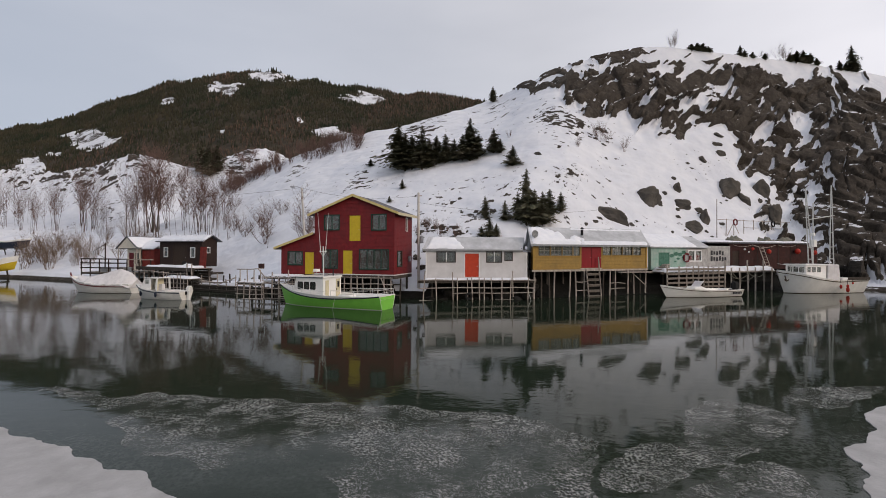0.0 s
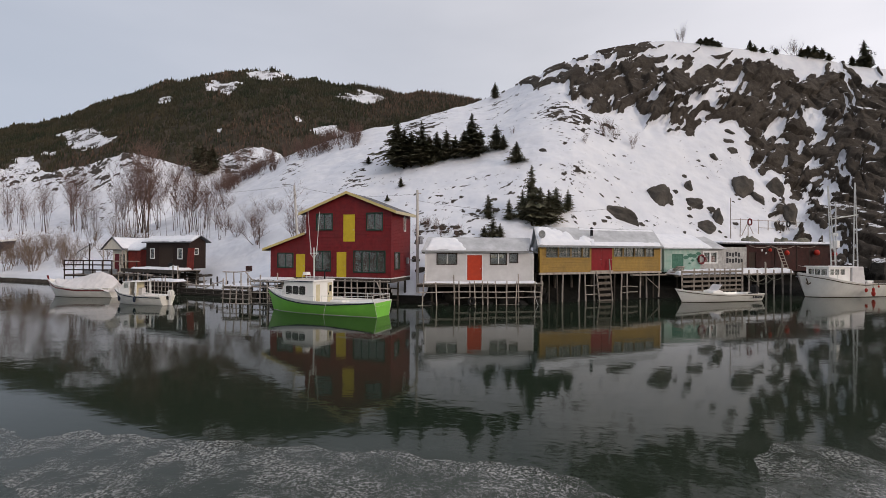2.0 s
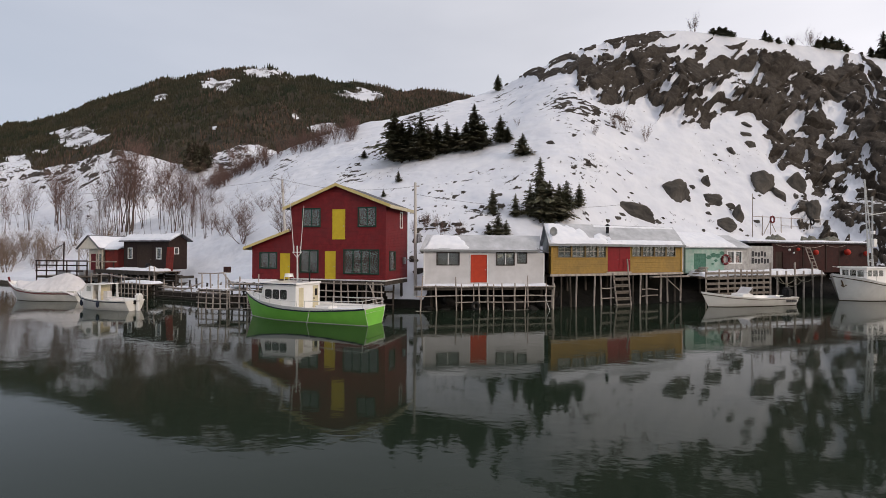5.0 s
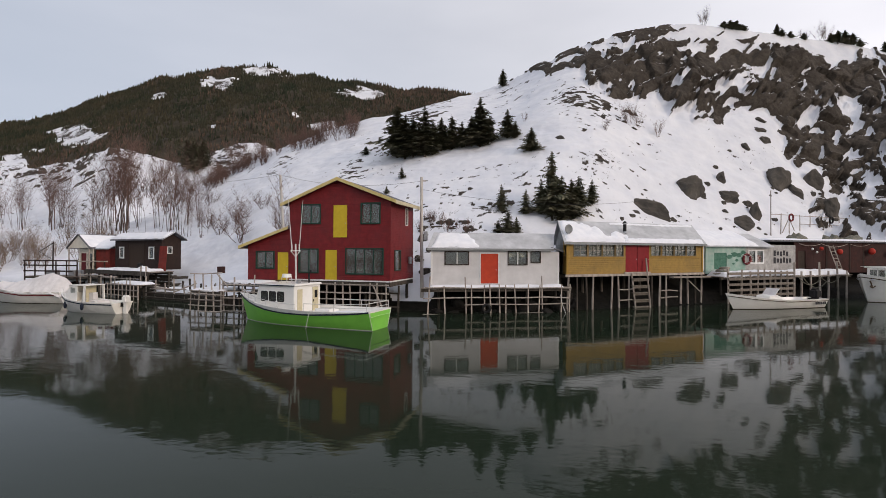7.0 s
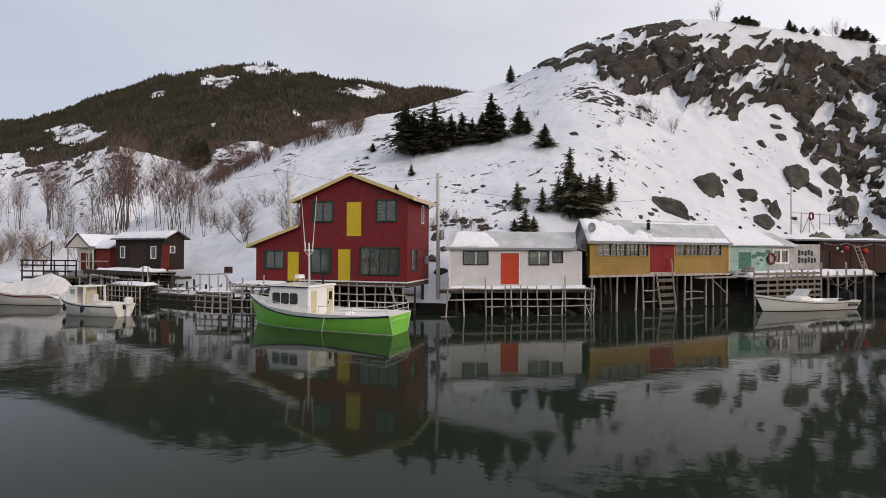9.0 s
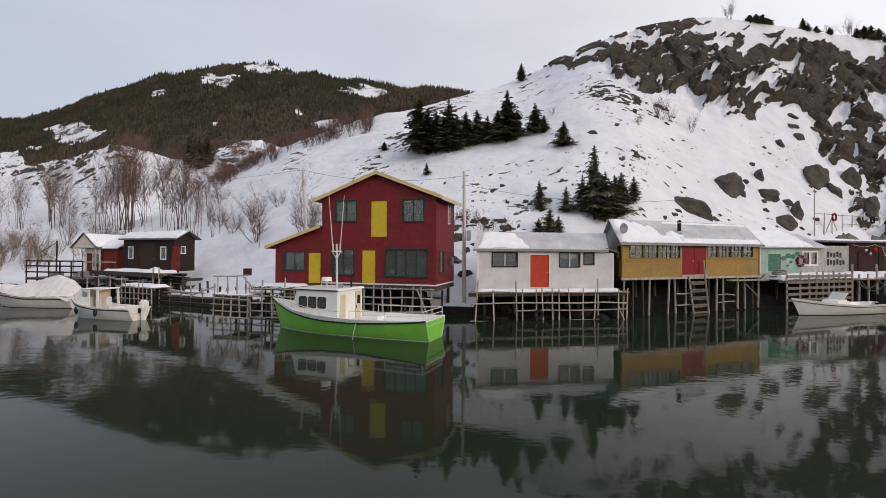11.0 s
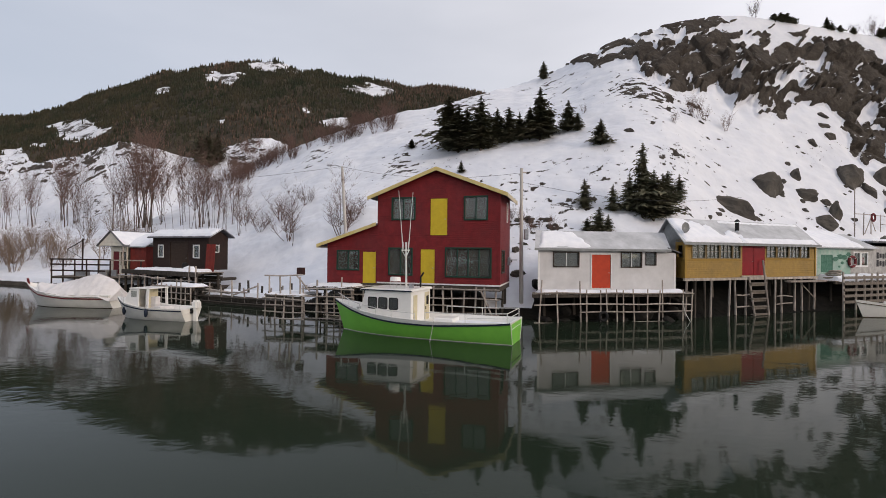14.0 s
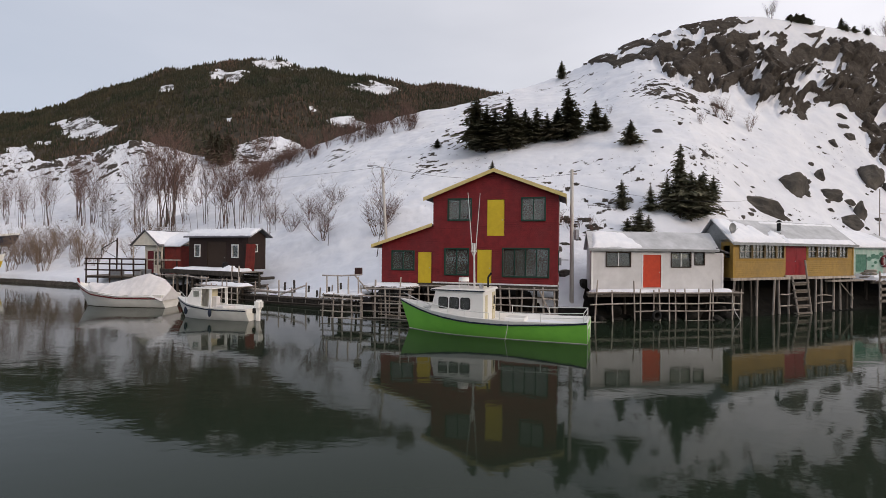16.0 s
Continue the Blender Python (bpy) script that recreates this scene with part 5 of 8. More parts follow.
def teal_shack():
    h = thing("teal_shack", TEAL, "small teal and white painted fishing shack under deep snow", "shed")
    bm = bmesh.new()
    wall_x(bm, 0.2, 5.0, -0.1, 2.32, 0, 0.1, [(1.2, 2.7, 0.3, 1.7)])
    wall_y(bm, 0.1, 4.0, -0.1, 2.32, 0.3, 0.1)
    prism(bm, [(0.2, 0, 2.32), (0.2, 4.0, 2.32), (0.2, 2.2, 3.4)], (0.1, 0, 0))
    part("teal_wall", bm, "teal", h)
    bm = bmesh.new()
    wall_x(bm, 5.0, 8.1, -0.1, 2.40, 0, 0.1, [(5.45, 6.2, 0.85, 1.85), (6.45, 7.2, 0.85, 1.85)])
    wall_y(bm, 0.1, 4.0, -0.1, 2.4, 8.1, 0.1)
    wall_x(bm, 0.3, 8.0, -0.1, 2.3, 3.9, 0.1)
    part("white_wall", bm, "sign", h, "weathered white wall")
    window(h, 5.45, 6.2, 0.85, 1.85, 0, "white_paint", 1, trim=0.13, label="white-framed window with red behind it")
    window(h, 6.45, 7.2, 0.85, 1.85, 0, "white_paint", 1, trim=0.13, label="white-framed window with red behind it")
    quick("red_blind", h, "crimson", (5.5, 6.1, 0.13, 0.15, 0.85, 1.35), (6.6, 7.15, 0.13, 0.15, 0.85, 1.5), label="red cloth behind the panes")
    quick("shutter", h, "mural", (1.2, 2.7, 0.02, 0.07, 0.3, 1.7), label="dark teal shutter")
    bm = bmesh.new()
    for cx, cz, r in ((3.0, 1.35, 0.34), (3.6, 1.55, 0.38), (4.2, 1.5, 0.36), (4.7, 1.75, 0.3), (3.9, 1.05, 0.22), (3.5, 0.75, 0.16), (4.6, 1.2, 0.2)):
        n = 12
        prism(bm, [(cx + r * (1 + 0.3 * math.sin(3 * k + cx * 7)) * math.cos(2 * math.pi * k / n), -0.012, cz + 0.55 * r * math.sin(2 * math.pi * k / n)) for k in range(n)], (0, 0.016, 0))
    part("painted_leaves", bm, "mural", h, "dark green painted pattern on the wall")
    bm = bmesh.new()
    gable_roof_x(bm, 0.1, 8.0, 0, 2.2, 2.36, 3.45, 0.08, 0.3, 4.0, 2.4)
    part("roof", bm, "roof", h)
    snow_sheet("roof_snow", TEAL, -0.2, 6.4, -0.3, 2.6, lambda x, y: 2.46 + min(y, 4.4 - y) * 0.5, 0.2, "thick snow on the shack roof", 31, 0.3, 60, 30)
    r = thing("life_ring", TEAL @ pose(5.05, -0.09, 1.15), "faded red life ring hung on the shack wall", "life ring", "life rings")
    bm = bmesh.new()
    ring(bm, (0, 0, 0), (0, 1, 0), 0.42, 0.10, 24, 8)
    part("ring", bm, "maroon", r, smooth=True)
    for a in (0.8, 2.4, 3.9, 5.5):
        bm = bmesh.new()
        ring(bm, (0.42 * math.cos(a), 0, 0.42 * math.sin(a)), (-math.sin(a), 0, math.cos(a)), 0.10, 0.022, 12, 5)
        part("band", bm, "white_paint", r)
    # board with lettering that is left as plain bars
    b = thing("name_board", TEAL @ pose(8.25, 0.1, 0), "weathered white board with faded dark hand lettering", "sign")
    quick("board", b, "sign", (0, 3.5, 0, 0.08, 0.1, 2.45))
    for z, x0, n, hh in ((1.42, 0.5, 5, 0.62), (0.74, 0.5, 6, 0.66)):
        quick("lettering", b, "ink", *[(x0 + 0.42 * k, x0 + 0.42 * k + 0.30, -0.012, -0.003, z + 0.07 * (k % 2), z + hh * (0.85 + 0.15 * (k % 3 == 0)) - 0.1) for k in range(n)], label="row of dark bars for lettering")
    # long dark store with a flat roof used as a deck
    STORE = TEAL @ pose(11.8, 0.25, 0, 0, 0, -3)
    s = thing("net_store", STORE, "long dark red net store with a flat snowy roof", "shed")
    bm = bmesh.new()
    wall_x(bm, 0, 14.0, -0.2, 2.75, 0, 0.12, [(0.5, 1.5, 0.0, 1.9)])
    wall_y(bm, 0.12, 4.5, -0.2, 2.75, 0.12, 0.12)
    wall_y(bm, 0.12, 4.5, -0.2, 2.75, 14.0, 0.12)
    wall_x(bm, 0.12, 13.9, -0.2, 2.75, 4.4, 0.1)
    part("wall", bm, "store", s)
    quick("doorway", s, "brown_door", (0.5, 1.5, 0.06, 0.1, 0, 1.9))
    quick("roof", s, "dark_roof", (-3.4, 14.2, -0.25, 4.6, 2.76, 2.92))
    for x in (4.2, 7.5, 9.5):
        quick("batten", s, "brown", (x, x + 0.15, -0.03, -0.003, 0, 2.7))
    snow_sheet("roof_snow", STORE, -3.4, 14.2, -0.25, 4.5, lambda x, y: 2.92, 0.16, "snow on the store roof", 33, 0.4, 100, 24)
    # pole railing on the bank behind the store, hung with life rings
    RAIL = pose(35.9, 64.2, 6.9, 0, 0, 29)
    f = thing("bank_railing", RAIL, "grey pole railing on the snowy bank behind the store", "railing")
    for x in (-3.5, -1.6, 0.0, 2.1, 4.2, 6.3, 8.4, 10.6, 13.0, 15.5):
        top = RAIL @ Vector((x, 0, 0))
        log_post(f, x, 0, ground_z(top.x, top.y) - 7.2, 1.95 if x != -3.5 else 4.4, 0.05, "log", 0.01)
    log_rail(f, -3.6, 15.6, -0.06, 1.8, 1.9, 0.04, sag=0.02)
    log_rail(f, 2.0, 15.6, -0.06, 0.9, 0.95, 0.035, sag=0.02)
    for x, s2 in ((0.0, 1), (0.0, -1), (8.4, 1), (8.4, -1)):
        bar("brace", f, "log", (x, 0.02, 1.5), (x + s2 * 1.3, 0.02, -0.2), 0.045)
    for x in (0.0, 8.4):
        lr = thing("life_ring", RAIL @ pose(x, -0.2, 1.55), "weathered life ring hung on the pole railing", "life ring", "life rings")
        bm = bmesh.new()
        ring(bm, (0, 0, 0), (0, 1, 0), 0.38, 0.09, 22, 8)
        part("ring", bm, "maroon" if x < 1 else "black", lr, smooth=True)
        for a in (0.8, 2.4, 3.9, 5.5):
            bm = bmesh.new()
            ring(bm, (0.38 * math.cos(a), 0, 0.38 * math.sin(a)), (-math.sin(a), 0, math.cos(a)), 0.09, 0.02, 12, 5)
            part("band", bm, "black", lr)
    ld = thing("ladder", STORE @ pose(4.1, -0.3, 0), "pale wooden ladder leaning on the store", "ladder")
    for dx in (-0.32, 0.32):
        bar("rail", ld, "log", (dx + 0.75, -0.6, -0.02), (dx + 0.25, -0.06, 2.45), 0.045)
    for k in range(7):
        t = (k + 0.7) / 7.4
        bar("rung", ld, "log", (0.75 - 0.5 * t - 0.32, -0.6 + 0.54 * t, 2.45 * t), (0.75 - 0.5 * t + 0.32, -0.6 + 0.54 * t, 2.45 * t), 0.03)
    for xa, xb, dip in ((0.2, 3.2, 0.22), (3.2, 6.8, 0.3), (7.2, 10.0, 0.2)):
        bm = bmesh.new()
        path_tube(bm, [(xa + (xb - xa) * k / 8, -0.3, 2.62 - dip * 4 * (k / 8) * (1 - k / 8)) for k in range(9)], 0.022, 5)
        part("slung_rope", bm, "log", s, "pale rope slung under the roof edge")
    for i, (x, z, r0, mat) in enumerate(((10.2, 1.9, 0.30, "float"), (5.6, 1.85, 0.25, "float"), (3.1, 2.15, 0.17, "float"), (1.9, 2.1, 0.11, "white_paint"), (2.5, 1.8, 0.10, "white_paint"), (13.1, 1.75, 0.25, "float"))):
        fl = thing("fishing_float", STORE @ pose(x, -0.36, z), "orange-red plastic float hung on the store wall" if mat == "float" else "small white float hung on the store wall", "float", "floats on the store")
        bm = bmesh.new()
        ball(bm, (0, 0, 0), r0, 1, 1, 1.12)
        part("float_body", bm, mat, fl, smooth=True)
        bar("rope", fl, "wire", (0, 0, r0), (0, 0.2, min(0.9, 2.7 - z)), 0.015)
    for x in (2.6, 7.6, 10.5):
        heap = thing("net_heap", STORE @ pose(x, 1.6, 2.9), "heap of grey-green fishing gear on the roof", "fishing net", "gear on the roof")
        bm = bmesh.new()
        bmesh.ops.create_icosphere(bm, subdivisions=3, radius=1.0)
        for v in bm.verts:
            k = noise.fractal(v.co * 2.2 + Vector((x, 0, 0)), 1.0, 2.0, 4)
            v.co = Vector((v.co.x * 1.1 * (1 + 0.35 * k), v.co.y * 0.7 * (1 + 0.3 * k), max(-0.02, v.co.z * 0.65 * (1 + 0.6 * k))))
        part("netting", bm, "net", heap)
    # quay in front
    q = thing("quay", TEAL, "log quay with a tall slatted crib face, snow on its deck", "wharf")
    deck(q, -0.3, 16.5, -1.9, -0.05, -0.25, width=0.3)
    for i, x in enumerate((0.0, 1.55, 2.6, 3.45, 4.25, 4.95, 5.6, 6.25, 7.1)):
        log_post(q, x + 0.25, -2.05, -2.9, 0.25 + rnd.uniform(-0.1, 0.25), 0.075, "log", 0.015)
    for z in (0.0, -0.45, -0.9, -1.35, -1.8):
        quick("slat", q, "plank", (0.15, 8.0, -2.19, -2.12, z - 0.1, z + 0.1))
    for x in (8.4, 9.3, 10.6, 11.8, 13.0, 14.3, 15.6):
        log_post(q, x, -1.95, -3.2, -0.2 + (1.1 if x in (8.4, 11.8, 14.3) else 0.3), 0.085, "log", 0.02, "support_post")
        log_post(q, x + 0.4, -0.9, -3.2, -0.3, 0.1, "wet_log", 0.02, "support_post")
    for x in (1.0, 3.0, 5.0, 7.0):
        log_post(q, x, -0.8, -3.2, -0.3, 0.1, "wet_log", 0.02, "support_post")
    log_rail(q, 8.2, 15.8, -2.05, -0.32, -0.3, 0.07)
    for xa, xb, dip in ((8.6, 11.9, 0.75), (11.6, 14.4, 0.6), (9.2, 13.0, 1.0)):
        bm = bmesh.new()
        path_tube(bm, [(xa + (xb - xa) * k / 10, -2.12, -0.35 - dip * 4 * (k / 10) * (1 - k / 10)) for k in range(11)], 0.035, 6)
        part("hanging_hose", bm, "net", q, "grey hose slung under the quay edge")
    nt = thing("net_heap", TEAL @ pose(0.9, -1.0, -0.2), "heap of grey fishing gear on the quay", "fishing net")
    for k in range(5):
        bm = bmesh.new()
        ring(bm, (0.12 * k - 0.2, 0.05 * (k % 2), 0.14 + 0.12 * k), (0.1 * (k % 3), 0.15, 1), 0.55 - 0.05 * k, 0.07, 18, 6)
        part("coil", bm, "net" if k % 2 else "log", nt, smooth=True)
    snow_sheet("deck_snow", TEAL, 0.0, 16.3, -1.9, -0.1, lambda x, y: -0.25, 0.42, "snow heaped on the quay", 35, 0.5, 110, 16)


teal_shack()

# ---------------------------------------------------------------- brown shed, cream-gabled shed and their stages
BROWN = pose(-36.2, 55.5, 2.55, 0, 0, -25)


def brown_shed():
    h = thing("brown_shed", BROWN, "dark brown board shed with two white-framed windows", "shed")
    holes = [(0.5, 1.15, 1.10, 2.10), (5.6, 6.3, 1.10, 2.10), (2.25, 4.7, 0.05, 2.45)]
    bm = bmesh.new()
    wall_x(bm, -0.4, 7.6, 0, 2.95, 0, 0.1, holes)
    wall_y(bm, 0.1, 1.9, 0, 2.95, 7.6, 0.1, [(0.6, 0.95, 1.6, 2.15)])
    wall_y(bm, 0.1, 1.9, 0, 2.95, -0.3, 0.1)
    wall_x(bm, -0.3, 7.5, 0, 2.95, 1.8, 0.1)
    for x in (-0.4, 7.5):
        prism(bm, [(x, 0, 2.95), (x, 1.9, 2.95), (x, 0.95, 3.5)], (0.1, 0, 0))
    part("wall", bm, "brown", h)
    bm = bmesh.new()
    gable_roof_x(bm, -0.6, 7.9, 0, 0.95, 2.98, 3.56, 0.1, 0.28)
    part("roof", bm, "dark_roof", h)
    for a in (0, 1):
        window(h, *holes[a], 0, "white_paint", 1, 1, trim=0.1, label="white-framed window")
    door(h, *holes[2], 0, "brown_door", "brown_door", label="wide brown plank door")
    w = new("window")
    w.parent = h
    quick("frame", w, "white_paint", (7.54, 7.64, 0.53, 0.6, 1.53, 2.22), (7.54, 7.64, 0.95, 1.02, 1.53, 2.22), (7.54, 7.64, 0.6, 0.95, 2.15, 2.22), (7.54, 7.64, 0.6, 0.95, 1.53, 1.6))
    quick("pane", w, "glass", (7.55, 7.56, 0.6, 0.95, 1.6, 2.15))
    snow_sheet("roof_snow", BROWN, -0.9, 8.2, -0.27, 0.98, lambda x, y: 3.085 + y * 0.61, 0.12, "even snow on the brown shed roof", 44, 0.15, 60, 18)
    p = thing("loose_door", BROWN @ pose(7.55, -0.3, -0.09, -4, 0, 4), "faded red plank door leaning by the shed corner", "door")
    for k in range(3):
        quick("plank", p, "barn", (0.34 * k, 0.34 * k + 0.33, 0, 0.05, 0.0, 2.35 - 0.03 * (k % 2)))
    quick("batten", p, "barn", (0.05, 0.97, -0.04, -0.003, 1.8, 1.92), (0.05, 0.97, -0.04, -0.003, 0.5, 0.62))

    k = thing("shed_foundation", BROWN, "dark timber cribbing under the brown shed", "foundation")
    for z in range(7):
        quick("crib_log", k, "wet_log", (-0.5, 8.9, 0.05, 0.3, -2.35 + 0.32 * z, -2.07 + 0.32 * z), bevel=0.06)
    for x in (-0.4, 2.0, 4.4, 6.8, 8.6):
        for z in range(3):
            quick("tie_log", k, "wet_log", (x, x + 0.26, 0.32, 1.9, -2.2 + 0.66 * z, -1.94 + 0.66 * z), bevel=0.06)
    q = thing("shed_stage", BROWN, "dark timber stage in front of the brown shed", "wharf")
    deck(q, -0.8, 9.6, -2.4, -0.02, -0.1, width=0.28)
    quick("edge_beam", q, "wet_log", (-0.8, 9.7, -2.55, -2.41, -0.42, -0.04))
    for x in (-0.6, 1.4, 3.4, 5.4, 7.4, 9.4):
        log_post(q, x, -2.3, -3.2, -0.2, 0.1, "wet_log", 0.02, "support_post")
        log_post(q, x, -0.4, -3.2, -0.2, 0.1, "wet_log", 0.02, "support_post")
    for x in (8.7, 9.5):
        log_post(q, x, -2.5, -2.5, 0.45, 0.07, "log", 0.02)
    snow_sheet("deck_snow", BROWN, 0.3, 8.4, -2.4, -0.1, lambda x, y: -0.1, 0.22, "snow lying on the shed stage", 46, 0.4, 60, 18)
    lo = thing("log_crib", BROWN @ pose(0, -3.2, -0.9), "open log crib below the shed stage", "wharf")
    deck(lo, 6.6, 11.6, -1.0, 0.7, -0.15, width=0.3)
    crib(lo, 6.8, 11.5, -1.05, -2.6, -0.1, 0.62, (0.35, -0.2, -0.65, -1.1, -1.5), 0.05, tall=(1, 2, 5, 6))
    log_rail(lo, 1.5, 8.0, -0.9, 0.5, 0.42, 0.05)
    for x in (1.6, 3.4, 5.2):
        log_post(lo, x, -0.8, -2.6, 0.6, 0.06)
    for x in (6.8, 9.0, 11.4):
        log_post(lo, x, 0.5, -2.6, -0.2, 0.1, "wet_log", name="support_post")
    snow_sheet("deck_snow", BROWN @ pose(0, -3.2, -0.9), 6.7, 11.5, -0.95, 0.65, lambda x, y: -0.15, 0.18, "snow on the log crib", 47, 0.3, 30, 14)
    for k, (x, r0) in enumerate(((6.2, 0.2), (6.9, 0.26))):
        bkt = thing("gas_bottle" if k == 0 else "tarp_bundle", BROWN @ pose(x, -1.2, -0.1), "dark round canister standing in the snow" if k == 0 else "snow-capped bundle under a pale sheet", "canister" if k == 0 else "bundle")
        bm = bmesh.new()
        if k == 0:
            tube(bm, (0, 0, 0), (0, 0, 0.62), 0.26, 0.24, 14)
            ball(bm, (0, 0, 0.62), 0.22, 1, 1, 0.7)
        else:
            bmesh.ops.create_icosphere(bm, subdivisions=3, radius=0.6)
            for v in bm.verts:
                n = noise.noise(v.co * 2.5)
                v.co = Vector((v.co.x * (1.3 + 0.3 * n), v.co.y * 0.8, max(0.0, v.co.z * (0.75 + 0.4 * n))))
        part("body", bm, "black" if k == 0 else "snow", bkt, smooth=True)
    # small cream-gabled shed beside it
    CREAM = pose(-43.5, 58.3, 1.85, 0, 0, -20)
    c = thing("cream_shed", CREAM, "small shed with a cream gable and a dark red door", "shed")
    bm = bmesh.new()
    wall_x(bm, 1.2, 3.6, 0, 2.7, 0, 0.1, [(1.55, 2.5, 0, 2.2), (2.75, 3.4, 0.9, 2.1)])
    wall_y(bm, 0.1, 6.0, 0, 2.7, 1.3, 0.1)
    wall_x(bm, 1.3, 3.6, 0, 2.7, 5.9, 0.1)
    part("cream_wall", bm, "pale_cream", c)
    quick("red_wall", c, "barn", (3.6, 5.8, 0.3, 0.4, 0, 2.7), (5.7, 5.8, 0.4, 6.0, 0, 2.7), label="faded red board wall")
    bm = bmesh.new()
    prism(bm, [(-0.2, -0.35, 2.75), (3.5, -0.35, 2.75), (1.65, -0.35, 4.1)], (0, 0.08, 0))
    part("gable", bm, "pale_cream", c, "cream painted gable boards")
    bm = bmesh.new()
    prism(bm, [(-0.45, -0.45, 2.68), (1.65, -0.45, 4.18), (1.65, -0.45, 4.28), (-0.45, -0.45, 2.78)], (0, 6.6, 0))
    prism(bm, [(1.65, -0.45, 4.18), (3.75, -0.45, 2.68), (3.75, -0.45, 2.78), (1.65, -0.45, 4.28)], (0, 6.6, 0))
    part("roof", bm, "dark_roof", c)
    bm = bmesh.new()
    gable_roof_x(bm, 2.8, 5.8, 0.3, 2.6, 2.72, 3.9, 0.1, 0.2)
    part("side_roof", bm, "roof", c)
    door(c, 1.55, 2.5, 0, 2.2, 0, "maroon", "pale_cream", label="dark red plank door")
    window(c, 2.75, 3.4, 0.9, 2.1, 0, "brown_door", 1, trim=0.05)
    for x in (-0.1, 3.45):
        log_post(c, x, -0.3, 0, 2.75, 0.07, "log", 0.0, "porch_post")
    snow_sheet("roof_snow", CREAM, 2.6, 6.0, 0.1, 2.6, lambda x, y: 2.85 + (y - 0.3) * 0.513, 0.14, "snow on the cream shed roof", 48, 0.2, 30, 18)
    snow_sheet("roof_snow", CREAM, 1.7, 3.7, -0.4, 6.0, lambda x, y: 4.28 - (x - 1.65) * 0.714, 0.12, "snow on the cream shed roof", 49, 0.2, 20, 30)
    # railed platform at the water's edge
    r = thing("railed_platform", pose(-47.6, 57.0, 1.7, 0, 0, -6), "dark timber platform with a railing", "wharf")
    deck(r, 0, 10.5, -0.2, 2.6, -0.1, width=0.35)
    for x in (0.0, 1.3, 2.6, 3.9, 5.2, 6.5, 8.2, 9.8):
        log_post(r, x, -0.1, -2.2, 1.62, 0.07, "brown", 0.0)
    for z in (1.55, 1.05, 0.45):
        quick("rail", r, "brown", (-0.1, 6.6 if z > 1 else 6.0, -0.2, -0.13, z - 0.07, z + 0.07))
    quick("rail", r, "log", (6.6, 10.2, -0.2, -0.13, 1.45, 1.57))
    bar("davit_post", r, "brown", (2.7, 0.6, -0.1), (2.75, 0.6, 3.6), 0.07)
    bar("davit_arm", r, "wire", (2.7, 0.6, 3.4), (1.2, 0.4, 2.5), 0.04)
    bar("davit_stay", r, "wire", (1.2, 0.4, 2.5), (2.75, 0.6, 1.6), 0.025)
    bar("davit_rope", r, "wire", (1.2, 0.4, 2.5), (1.2, 0.4, 1.5), 0.018)
    quick("winch", r, "metal", (2.2, 3.3, 0.3, 0.9, -0.1, 0.5), label="grey winch box")
    for x in (4.2, 5.3):
        quick("crate", thing("fish_crate", pose(-47.6, 57.0, 1.6, 0, 0, -6) @ pose(x, 1.0, 0), "grey plastic crate on the platform", "crate", "crates"), "metal", (0, 0.8, 0, 0.6, 0, 0.62), bevel=0.03)
    # old slipway timbers between the shed and the red house
    sl = thing("slipway", pose(-27.4, 47.6, 0, 0, 0, -22), "dark old slipway timbers dusted with snow", "slipway")
    quick("retaining_log", sl, "wet_log", (0, 9.0, 0.0, 0.3, -0.6, 0.5), (0.2, 8.8, 0.1, 0.4, 0.5, 0.85), bevel=0.05)
    quick("deck_log", sl, "wet_log", (-0.3, 9.2, 0.3, 3.0, -0.6, 0.9), bevel=0.05)
    for x in (0.4, 1.5, 2.8, 3.9, 5.2, 6.4, 7.5, 8.6):
        log_post(sl, x, 0.5 + rnd.uniform(0, 0.8), -0.6, 1.5 + rnd.uniform(-0.2, 0.7), 0.09, "wet_log", 0.05)
    for z in (0.1, 0.45, 0.8):
        log_rail(sl, -0.5, 9.2, -0.06, z, z + 0.05, 0.06, "wet_log")
    for x, z in ((0.9, 1.9), (2.2, 1.7), (3.3, 2.1), (4.6, 1.6), (5.8, 2.0), (7.0, 1.7), (8.1, 1.9)):
        log_post(sl, x, 0.15, -0.6, z, 0.06, "log", 0.05)
    log_rail(sl, 0.3, 4.9, 0.05, 1.15, 1.3, 0.05)
    bar("leaning_plank", sl, "log", (3.6, 0.0, 1.05), (5.4, 0.6, 1.75), 0.06)
    bar("gangplank", sl, "log", (-0.8, 0.6, 1.35), (3.0, 0.2, 1.15), 0.1)
    bar("shore_log", sl, "wet_log", (-0.6, 0.4, 1.5), (-2.2, -0.6, -0.4), 0.08)
    snow_sheet("deck_snow", pose(-27.4, 47.6, 0, 0, 0, -22), 0.0, 9.0, 0.4, 3.0, lambda x, y: 0.9, 0.3, "snow lying on the slipway", 52, 0.6, 50, 18)


brown_shed()

# ---------------------------------------------------------------- poles and wires


